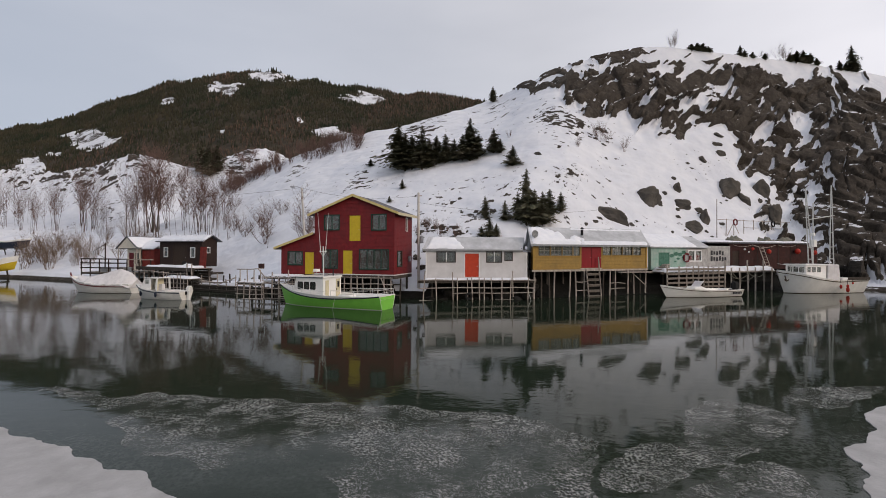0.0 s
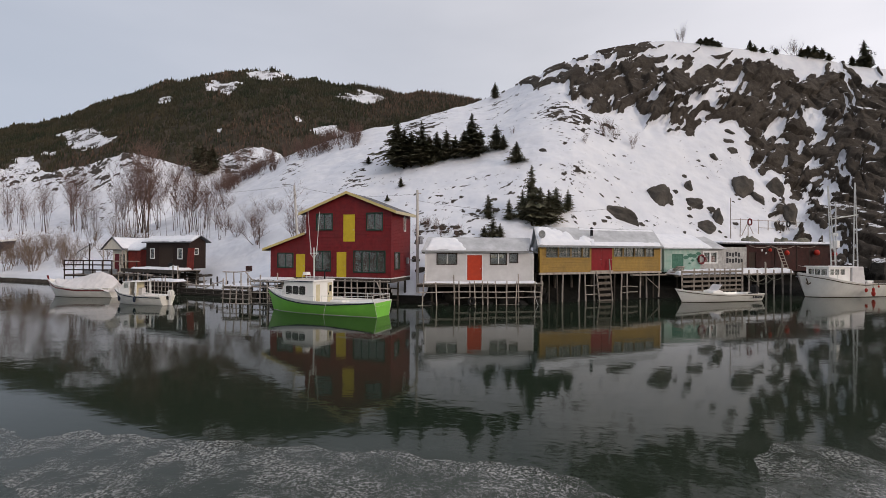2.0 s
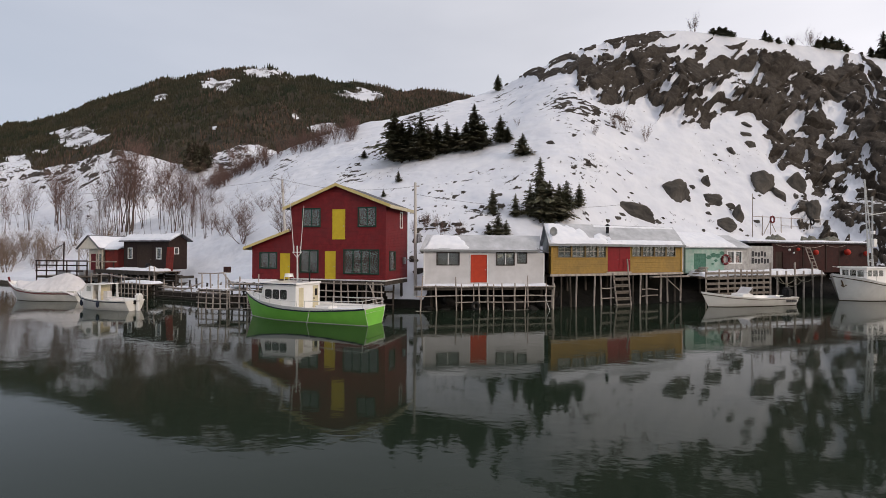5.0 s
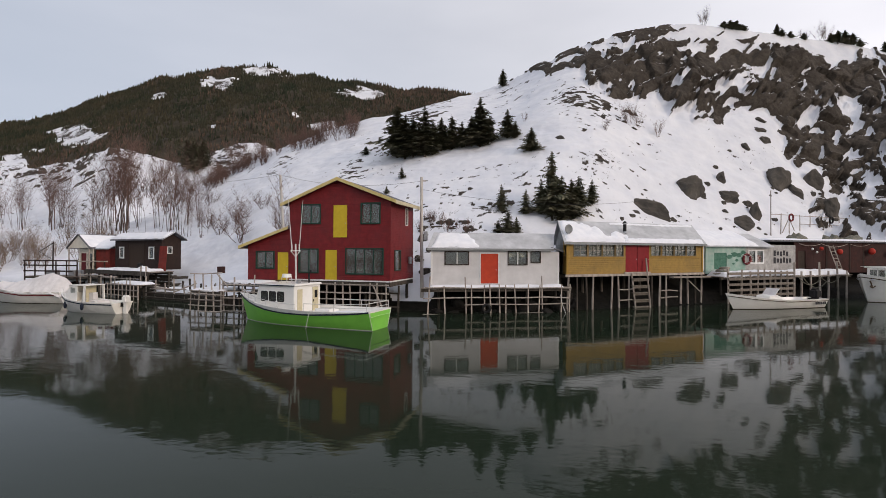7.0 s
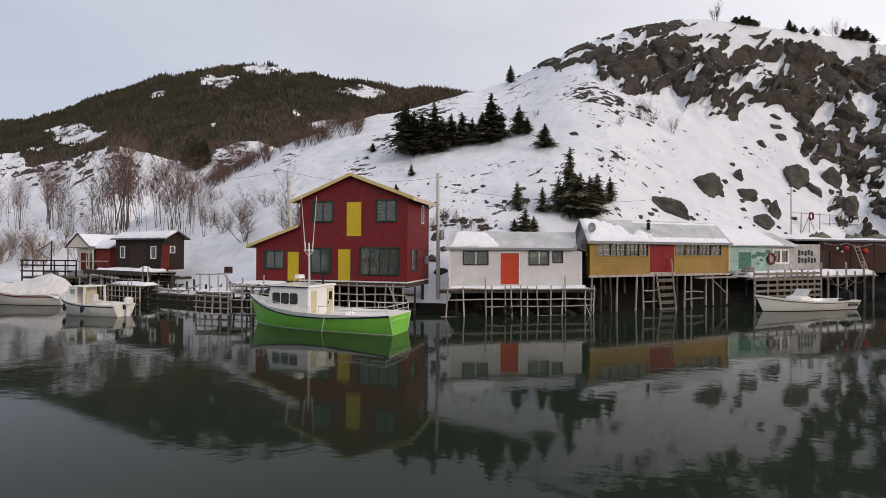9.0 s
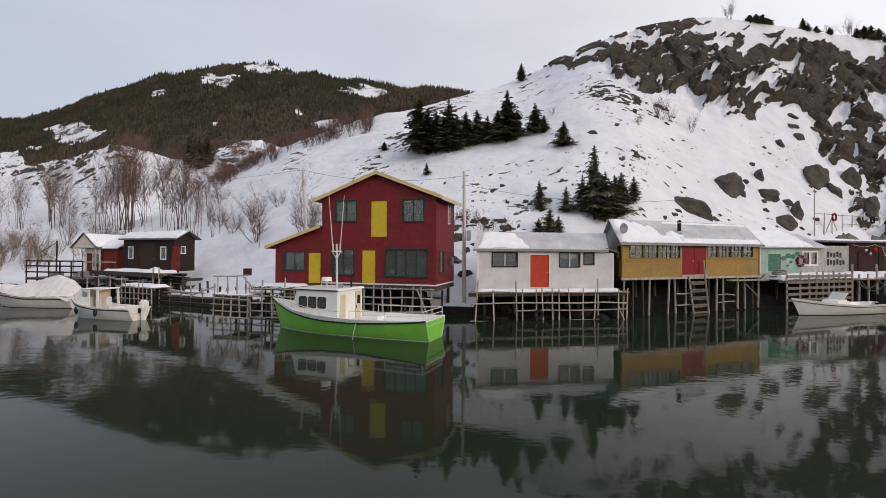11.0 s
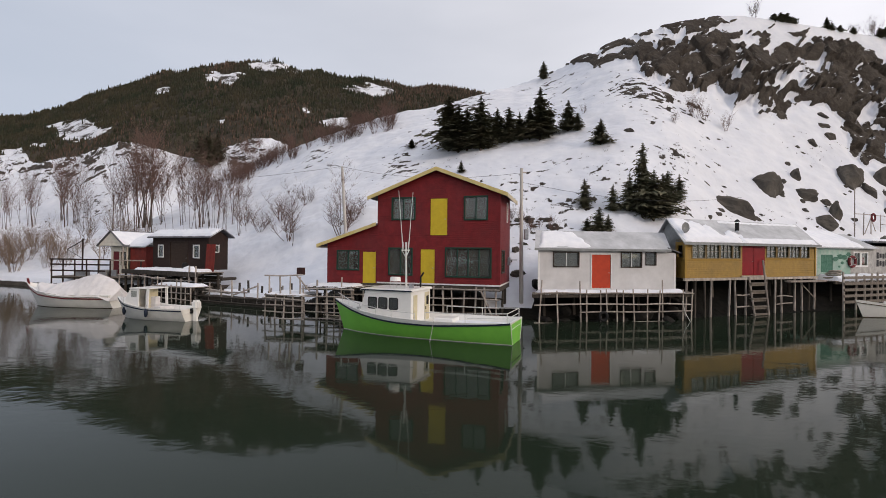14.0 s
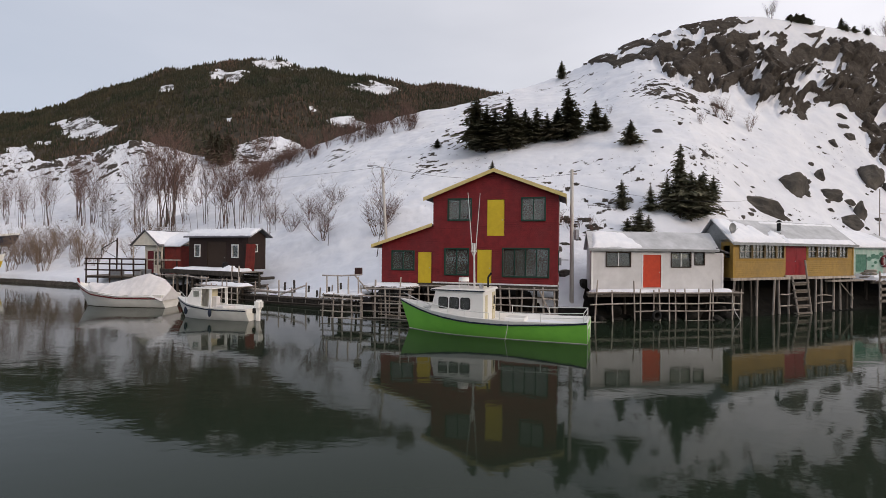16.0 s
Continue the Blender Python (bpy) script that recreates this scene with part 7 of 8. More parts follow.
def tarp_boat():
    b = thing("covered_boat", pose(-30.9, 44.0, WATER_Z, 0, 0, 177.0), "white boat under a pale winter tarpaulin, moored", "boat")
    rows = stations(6.2, 2.5, 2.1, 0.35, [(0, 0.66), (0.5, 0.66), (0.8, 0.88), (1, 1.4)], [(0, 0.9), (0.5, 0.9), (0.8, 1.12), (1, 1.65)], 0.9)
    build_hull(b, rows, "hull_white", "hull_white", "maroon", deck_drop=0.25, strake=0.05)
    waterline_band(b, rows, "boot", 0.03)
    bm = bmesh.new()
    lines = []
    for i in range(61):
        t = i / 60
        x = -0.08 + 6.0 * t
        hb = float(np.interp(x / 6.2, [r[0] / 6.2 for r in rows], [r[1] for r in rows])) + 0.05
        zt = float(np.interp(x / 6.2, [r[0] / 6.2 for r in rows], [r[4] for r in rows]))
        peak = float(np.interp(t, [0, 0.1, 0.28, 0.45, 0.75, 1], [0.50, 1.05, 1.42, 1.18, 0.58, 0.10]))
        fold = 0.30 * noise.fractal(Vector((i * 0.19, 0.4, 2.0)), 1.0, 2.0, 3)
        drape = 0.28 * max(0.0, 1 - t / 0.12)
        line = []
        for k in range(9):
            s = k / 8
            y = hb * (1 - s) * (1 + 0.10 * noise.fractal(Vector((i * 0.22, k * 0.18, 5.0)), 1.0, 2.0, 3))
            line.append((x, max(0.0, y), zt - 0.1 - drape * (1 - s) + 0.1 * min(1, s * 6) + (peak + fold * s * (1 - s) * 3) * s ** 1.05))
        lines.append(line)
    skin(bm, lines)
    for line in (lines[0], lines[-1]):
        bm.faces.new([bm.verts.new(p) for p in line] + [bm.verts.new((x, -y, z)) for x, y, z in reversed(line[:-1])])
    bmesh.ops.remove_doubles(bm, verts=list(bm.verts), dist=0.003)
    part("tarpaulin", bm, "tarp", b, "pale tarpaulin sagging in folds", smooth=True)
    bar("bow_post", b, "maroon", (6.9, 0, 1.5), (7.0, 0, 1.9), 0.07)


tarp_boat()


def small_boat():
    b = thing("cabin_boat", pose(-22.7, 38.7, WATER_Z, 0, 0, 168.0) @ Matrix.Scale(0.84, 4), "small white cabin boat with an outboard motor, moored", "boat")
    rows = stations(5.6, 2.2, 1.8, 0.3, [(0, 0.72), (0.5, 0.75), (0.8, 0.95), (1, 1.3)], [(0, 0.85), (0.5, 0.88), (0.8, 1.1), (1, 1.45)], 0.7)
    build_hull(b, rows, "hull_white", "hull_white", "navy", deck_drop=0.3, strake=0.045)
    w = new("cuddy")
    w.parent = b
    bm = bmesh.new()
    for s in (1, -1):
        prism(bm, [(3.1, s * 0.85, 0.6), (4.7, s * 0.8, 0.7), (4.75, s * 0.75, 1.5), (4.35, s * 0.72, 2.1), (3.6, s * 0.75, 2.15), (3.6, s * 0.8, 0.9), (3.1, s * 0.85, 0.9)], (0, -0.05 * s, 0))
        prism(bm, [(2.75, s * 0.86, 0.6), (2.95, s * 0.86, 0.6), (2.95, s * 0.78, 2.1), (2.75, s * 0.78, 2.1)], (0, -0.05 * s, 0))
    prism(bm, [(4.75, -0.75, 1.5), (4.35, -0.72, 2.1), (4.30, -0.72, 2.1), (4.70, -0.75, 1.5)], (0, 1.48, 0))
    prism(bm, [(4.7, -0.8, 0.7), (4.75, -0.75, 1.5), (4.7, -0.75, 1.5), (4.65, -0.8, 0.7)], (0, 1.5, 0))
    part("cabin_wall", bm, "cabin", w)
    bm = bmesh.new()
    prism(bm, [(2.7, -0.84, 2.1), (4.42, -0.80, 2.1), (4.34, -0.80, 2.17), (2.7, -0.84, 2.17)], (0, 1.64, 0))
    part("roof", bm, "cabin", w, bevel=0.02)
    quick("side_window", w, "glass", (3.8, 4.25, 0.735, 0.765, 1.55, 1.95))
    quick("side_window", w, "glass", (3.8, 4.25, -0.765, -0.735, 1.55, 1.95))
    quick("bulkhead", w, "cream", (3.52, 3.58, -0.72, 0.1, 0.65, 2.05), label="beige inner bulkhead")
    quick("seat", b, "tarp", (3.1, 3.6, -0.5, -0.1, 0.6, 1.5), (2.0, 2.5, -0.6, 0.6, 0.55, 0.95), label="pale boat seat")
    outboard(b, 0.0, "cabin", 1.05, "white outboard motor")
    pts = [(2.4, 1.02, 1.15), (1.2, 1.0, 1.1), (0.1, 0.9, 1.1)]
    rail_run(b, pts, 0.018, pts, 0.28)
    rail_run(b, [(4.8, 0.85, 1.5), (5.4, 0.45, 1.7), (6.1, 0.05, 1.85)], 0.018, [(4.8, 0.85, 1.5), (5.4, 0.45, 1.7)], 0.4)
    for x, y in ((5.0, 0.62), (2.6, 1.14)):
        f = thing("boat_fender", b.matrix_basis @ pose(x, y, 0.55), "dark blue fender hung over the boat's side", "fender", "fenders")
        bm = bmesh.new()
        ball(bm, (0, 0, 0), 0.12, 1, 1, 2.4)
        part("fender_body", bm, "navy", f, smooth=True)
        bar("rope", f, "wire", (0, 0, 0.25), (0, -0.03, 0.55), 0.012)


small_boat()


def beached_boats():
    # hauled out on the snowy shore
    p = Vector((-67.9, 60.0, 0.0))
    b = thing("beached_boat", pose(p.x, p.y, 0.8, 0, -7, 12), "white and yellow open boat hauled out on the snow", "boat")
    rows = stations(7.0, 2.4, 1.9, 0.1, [(0, 0.45), (0.5, 0.45), (1, 1.1)], [(0, 1.1), (0.5, 1.1), (1, 1.8)], 0.8)
    build_hull(b, rows, "yellow", "hull_white", "hull_white", deck_drop=0.4)
    for x in (1.2, 5.5):
        c = thing("boat_cradle", pose(p.x, p.y, 0.0, 0, 0, 12) @ pose(x, 0, 0), "dark timber cradle under the beached boat", "cradle", "cradles")
        for s in (-0.8, 0.8):
            bar("leg", c, "wet_log", (0, s * 1.3, 0.2), (0, s, 1.5), 0.1)
        quick("beam", c, "wet_log", (-0.12, 0.12, -1.2, 1.2, 0.6, 0.85))
    g = ground_z(-72.7, 72.0)
    d = thing("beached_boat", pose(-75.2, 72.0, g + 1.7, 0, 0, 8), "dark blue boat stored high on trestles", "boat")
    rows = stations(5.0, 2.0, 1.7, 0.5, [(0, 0.5), (0.5, 0.5), (1, 0.9)], [(0, 0.75), (0.5, 0.75), (1, 1.2)], 0.5)
    build_hull(d, rows, "navy", "cabin", "navy", deck_drop=0.3)
    t = thing("trestle", pose(-75.2, 72.0, g - 0.2, 0, 0, 8), "dark timber trestle under the stored boat", "trestle")
    for x in (1.0, 3.6):
        for s in (-0.7, 0.7):
            bar("leg", t, "wet_log", (x, s * 1.2, 0), (x, s * 0.6, 1.75), 0.08)
        quick("beam", t, "wet_log", (x - 0.1, x + 0.1, -0.8, 0.8, 1.25, 1.45))


beached_boats()

# ---------------------------------------------------------------- rocks


def ground_mark(u, v, lo=41.0, hi=99.0, base=True):
    """The place on the ground at azimuth mark u whose elevation mark is v."""
    ds = np.linspace(lo, hi, 900)
    z, _, _, _ = terrain_at(np.full_like(ds, float(u)), ds)
    e = 442.7 - (z - 4.6) / ds * 826
    k = np.nonzero(e <= v)[0]
    i = int(k[0]) if len(k) else int(np.argmin(e))
    d = ds[i]
    return Vector((OX + (u - U0) / 826 * d, OY + d, float(z[i]))), float(d)


def rock_mesh(seed, flat=0.7):
    bm = bmesh.new()
    bmesh.ops.create_icosphere(bm, subdivisions=4, radius=1.0)
    r = random.Random(seed)
    cuts = [(Vector((r.gauss(0, 1), r.gauss(0, 1), r.gauss(0, 0.7))).normalized(), r.uniform(0.5, 0.82)) for _ in range(16)]
    for v in bm.verts:
        p = v.co.copy()
        for n, k in cuts:
            d = p.dot(n)
            if d > k:
                p -= n * (d - k) * 0.97
        p *= 1 + 0.16 * noise.fractal(p * 1.8 + Vector((seed, 0, 0)), 1.0, 2.0, 5)
        p.z *= flat
        v.co = p
    return mesh_of("boulder", bm, "boulder")


ROCKS = [rock_mesh(s, f) for s, f in ((1, 0.75), (2, 0.9), (3, 0.6), (4, 0.8))]
BOULDERS = [(1087, 393, 60, 34, 0.25), (1150, 364, 48, 38, -0.35), (1175, 346, 14, 10, 0.1), (1200, 342, 18, 24, 0.35), (1192, 320, 9, 8, 0.4), (1206, 371, 36, 22, 0.0), (1228, 410, 40, 32, 0.1), (1250, 397, 22, 36, 0.2),
            (1237, 377, 16, 13, 0.0), (1293, 351, 40, 44, 0.35), (1349, 348, 34, 46, -0.3), (1322, 364, 18, 34, -0.5), (1357, 377, 13, 16, 0.0), (1376, 392, 30, 36, -0.2), (1168, 364, 9, 13, 0.3), (1244, 291, 18, 16, 0.3),
            (1277, 280, 20, 14, 0.4), (1266, 262, 28, 9, 0.15), (1216, 293, 11, 6, 0.0), (1272, 248, 24, 13, 0.0), (1060, 388, 14, 6, 0.1), (1052, 394, 16, 6, 0.0), (1118, 400, 14, 6, 0.0), (1201, 386, 14, 8, 0.0), (1076, 354, 11, 4, 0.0),
            (1276, 398, 14, 6, 0.0), (1190, 412, 7, 7, 0.0), (1068, 260, 12, 6, 0.1), (952, 276, 14, 8, 0.0), (742, 432, 16, 14, 0.0), (752, 446, 12, 12, 0.1), (738, 462, 18, 14, 0.1), (748, 478, 20, 12, 0.0), (985, 222, 22, 6, 0.1), (1005, 310, 24, 5, 0.0)]


def boulders():
    def lay(i, p, w, h, s, tilt=0.0):
        b = new("boulder", ROCKS[i % 4])
        b.matrix_basis = Matrix.LocRotScale(p + Vector((0, 0.25 * w * s, 0.22 * h * s)), Euler((rnd.uniform(-0.2, 0.2), tilt + rnd.uniform(-0.06, 0.06), rnd.uniform(-0.4, 0.4) + 3.14 * (i % 2))), (w * s * 0.60, w * s * 0.46, h * s * 0.70))
        tagged(b, "large dark grey boulder lying in the snow" if w > 30 else "small dark boulder lying in the snow", "boulder", "boulders on the slope")

    for i, (u, v, w, h, tilt) in enumerate(BOULDERS):
        u = unturned(u)
        p, d = ground_mark(u, v)
        lay(i, p, w, h, d / 826, tilt if i % 2 == 0 else -tilt)
        for k in range(rnd.randint(2, 5) if w > 30 and u > 1000 else 0):
            q, d = ground_mark(u + rnd.uniform(-0.85, 0.85) * w, v + rnd.uniform(-2, 12))
            w2 = rnd.uniform(4, 12)
            lay(i + k, q, w2, w2 * rnd.uniform(0.4, 0.8), d / 826)
    for k in range(26):
        q, d = ground_mark(rnd.uniform(735, 822), rnd.gauss(406, 9))
        w2 = rnd.uniform(5, 15)
        lay(k, q, w2, w2 * rnd.uniform(0.35, 0.6), d / 826)
    # shore stones under the houses
    bm = bmesh.new()
    for _ in range(110):
        u = rnd.choice((rnd.uniform(470, 690), rnd.uniform(760, 960)))
        d0, = knots(np.array([u]), SHORE)
        d = float(d0[0]) + rnd.uniform(-2.2, 1.6)
        p = on_ground(u, d)
        r0 = rnd.uniform(0.15, 0.55)
        m = Matrix.LocRotScale(Vector((p.x, p.y, max(p.z, -0.2) + 0.1)), Euler((rnd.random(), rnd.random(), rnd.random() * 6)), (r0 * rnd.uniform(0.8, 1.5), r0, r0 * rnd.uniform(0.5, 0.8)))
        made = bmesh.ops.create_icosphere(bm, subdivisions=2, radius=1.0)
        for q in made["verts"]:
            q.co *= 1 + 0.25 * noise.noise(q.co * 1.7 + p)
            q.co = m @ q.co
    tagged(new("shore_stones", mesh_of("shore_stones", bm, "shore")), "dark wet stones along the shore", "stones", kind="stuff")


boulders()

# ---------------------------------------------------------------- trees


def spruce_meshes(seed, dense=1.0):
    """A conifer one metre tall: tapered trunk, and a ragged crown of drooping sprays."""
    r = random.Random(seed)
    bt = bmesh.new()
    tube(bt, (0, 0, -0.03), (0.01, 0, 0.5), 0.022, 0.014, 6)
    tube(bt, (0.01, 0, 0.5), (0, 0, 0.98), 0.014, 0.003, 6)
    bc = bmesh.new()
    tiers = int(28 * dense)
    for k in range(tiers):
        f = k / (tiers - 1)
        zt = 0.08 + 0.90 * f
        reach = (0.33 * (1 - f) ** 0.75 * min(1.0, 0.55 + 3 * f) + 0.016) * r.uniform(0.5, 1.3)
        lean = r.uniform(0, 6.28)
        n = max(6, int(21 * (1 - 0.55 * f)))
        off = r.uniform(0, 6.28)
        for j in range(n):
            if r.random() < 0.12:
                continue
            a = off + 2 * math.pi * j / n + r.uniform(-0.25, 0.25)
            L = reach * r.uniform(0.55, 1.2) * (1 + 0.3 * math.cos(a - lean))
            droop = r.uniform(-0.05, 0.28) * L
            z0 = min(0.985, zt + r.uniform(-0.028, 0.028))
            ca, sa = math.cos(a), math.sin(a)
            segs = 4
            for q in range(segs):
                t0 = q / segs
                base = Vector((ca * L * t0, sa * L * t0, z0 + 0.35 * L * t0 - (droop + 0.35 * L) * t0 * t0 * 1.1))
                for side in (-1, 0, 1):
                    w = L * 0.42 * (1 - t0 * 0.6) * r.uniform(0.7, 1.25)
                    b2 = a + side * r.uniform(0.5, 0.95)
                    tip = base + Vector((math.cos(b2) * w, math.sin(b2) * w, -w * r.uniform(0.15, 0.5)))
                    px, py = -math.sin(b2), math.cos(b2)
                    h = 0.012 + 0.16 * w
                    e = r.uniform(-0.5, 0.5) * h
                    vs = [bc.verts.new(base + Vector((px * h, py * h, e))), bc.verts.new(tip), bc.verts.new(base - Vector((px * h, py * h, e)))]
                    bc.faces.new(vs)
    return mesh_of("trunk", bt, "bark"), mesh_of("crown", bc, "spruce")


SPRUCES = [spruce_meshes(s) for s in (11, 12, 13, 14)]


def spruce(u, v, px, i, fat=1.0, label=""):
    p, d = ground_mark(u, v)
    h = px * d / 826 * 1.05
    t = thing("spruce", Matrix.LocRotScale(p - Vector((0, 0, 0.1)), Euler((0, 0, rnd.uniform(0, 6.28))), (h * fat, h * fat, h)), label or "dark green spruce standing in the snow", "tree", "spruces")
    a, b = SPRUCES[i % 4]
    shared("trunk", a, t, Matrix())
    shared("crown", b, t, Matrix())


TREES = [(704, 300, 78, 1.3), (716, 302, 66, 1.3), (728, 300, 60, 1.3), (746, 300, 76, 1.15), (758, 297, 52, 1.3), (772, 290, 50, 1.3), (788, 288, 50, 1.25), (803, 286, 40, 1.3), (818, 284, 46, 1.3), (831, 285, 74, 1.15),
         (845, 278, 40, 1.2), (872, 272, 44, 1.3), (884, 272, 26, 1.4), (906, 294, 36, 1.4), (930, 398, 96, 0.82), (915, 390, 50, 1.2), (944, 402, 66, 1.25), (958, 398, 58, 1.3), (970, 384, 48, 1.3), (990, 376, 36, 1.3),
         (858, 387, 40, 1.0), (893, 390, 36, 1.05), (866, 420, 34, 1.4), (878, 419, 24, 1.5), (852, 419, 20, 1.5), (711, 334, 18, 1.1), (688, 358, 12, 1.4), (871, 182, 28, 1.2), (654, 294, 14, 1.7)]


def ridge_mark(u, drop=0.0):
    """The skyline of the front hill at azimuth mark u."""
    ds = np.linspace(70, 104, 500)
    z, _, _, _ = terrain_at(np.full_like(ds, float(u)), ds)
    i = int(np.argmax((z - 4.6) / ds))
    d = float(ds[i])
    return Vector((OX + (u - U0) / 826 * d, OY + d, float(z[i]))), d


def all_spruces():
    for i, (u, v, px, fat) in enumerate(TREES):
        spruce(u, v, px, i, fat)
    for i in range(9):
        p = on_ground(rnd.uniform(342, 376), rnd.uniform(121, 130))
        h = rnd.uniform(5.0, 7.8)
        t = thing("spruce", Matrix.LocRotScale(p - Vector((0, 0, 0.2)), Euler((0, 0, rnd.uniform(0, 6.28))), (h * 1.1, h * 1.1, h)), "dark spruce in the hollow between the knolls", "tree", "spruces in the hollow")
        shared("trunk", SPRUCES[i % 4][0], t, Matrix())
        shared("crown", SPRUCES[i % 4][1], t, Matrix())
    for i, (u, px, fat) in enumerate(((1222, 9, 2.2), (1232, 13, 2.0), (1242, 13, 2.0), (1252, 9, 2.2), (1308, 18, 1.1), (1316, 11, 1.4), (1330, 9, 1.8), (1352, 10, 1.8), (1396, 14, 1.6), (1408, 19, 1.6), (1420, 22, 1.4), (1432, 18, 1.6), (1444, 12, 1.7), (1484, 17, 1.2), (1505, 46, 0.9), (1513, 26, 1.1), (1496, 14, 1.5))):
        p, d = ridge_mark(unturned(u))
        h = px * d / 826 * 0.95 + 0.4
        t = thing("spruce", Matrix.LocRotScale(p - Vector((0, 0, 0.4)), Euler((0, 0, rnd.uniform(0, 6.28))), (h * fat, h * fat, h)), "small wind-bent spruce on the ridge", "tree", "spruces on the ridge")
        a, b = SPRUCES[i % 4]
        shared("trunk", a, t, Matrix())
        shared("crown", b, t, Matrix())


all_spruces()


def bare_tree_meshes(seed, stems=3, spread=0.16, forks=2, thick=1.0, twig="twig"):
    """A leafless tree one metre tall: trunk stems in one mesh, fine twigs in another."""
    r = random.Random(seed)
    bt, bw = bmesh.new(), bmesh.new()

    def limb(bm, p, way, length, rad, level):
        q = p
        n = 6 if level == 0 else 3
        for k in range(n):
            way = (way + Vector((r.gauss(0, 0.07), r.gauss(0, 0.07), 0.10 if level else 0.16))).normalized()
            z = q + way * (length / n)
            r0, r1 = rad * (1 - 0.8 * k / n), rad * (1 - 0.8 * (k + 1) / n)
            tube(bm, q, z, r0, r1, 4 if level == 0 else 3, caps=False)
            q = z
            if level < 2:
                for _ in range((forks + 1 if k > (1 if stems < 4 else 0) else 0) if level == 0 else forks):
                    a = r.uniform(0, 6.28)
                    side = Vector((math.cos(a), math.sin(a), r.uniform(0.1, 0.8))).normalized()
                    limb(bw, q, (way * 0.65 + side * 0.8).normalized(), length * r.uniform(0.22, 0.42), r1 * 0.5 + 0.0007 * thick, level + 1)

    for s in range(stems):
        a = r.uniform(0, 6.28)
        w = Vector((math.cos(a) * spread * r.uniform(0.3, 1.5), math.sin(a) * spread * r.uniform(0.3, 1.5), 1)).normalized()
        limb(bw if s else bt, Vector((math.cos(a) * 0.02 * s, math.sin(a) * 0.02 * s, -0.02)), w, r.uniform(0.75, 1.0), (0.0056 if stems < 4 else 0.0085) * thick, 0)
    return mesh_of("trunk", bt, "bark"), mesh_of("twigs", bw, twig)


TALL = [bare_tree_meshes(s, n, 0.07, 2, 1.5) for s, n in ((61, 2), (62, 1), (63, 3))]
SINGLE = bare_tree_meshes(64, 1, 0.05, 4, 1.3)
BARE_TREES = [bare_tree_meshes(s, n, sp, 3) for s, n, sp in ((21, 2, 0.10), (22, 1, 0.05), (23, 3, 0.12), (24, 1, 0.04), (25, 2, 0.07))]
ROUND = [bare_tree_meshes(s, 7, 0.5, 3, 1.2) for s in (41, 42, 43)]
SCRUB = [bare_tree_meshes(s, 8, 0.5, 3, 1.0, "straw") for s in (51, 52)]
SHRUBS = [bare_tree_meshes(s, 7, 0.55, 3) for s in (31, 32, 33)]


def bare(name, p, h, meshes, label, category, group, fat=1.0):
    t = thing(name, Matrix.LocRotScale(p - Vector((0, 0, 0.03 * h)), Euler((0, 0, rnd.uniform(0, 6.28))), (h * fat, h * fat, h)), label, category, group)
    shared("trunk", meshes[0], t, Matrix())
    shared("crown", meshes[1], t, Matrix())


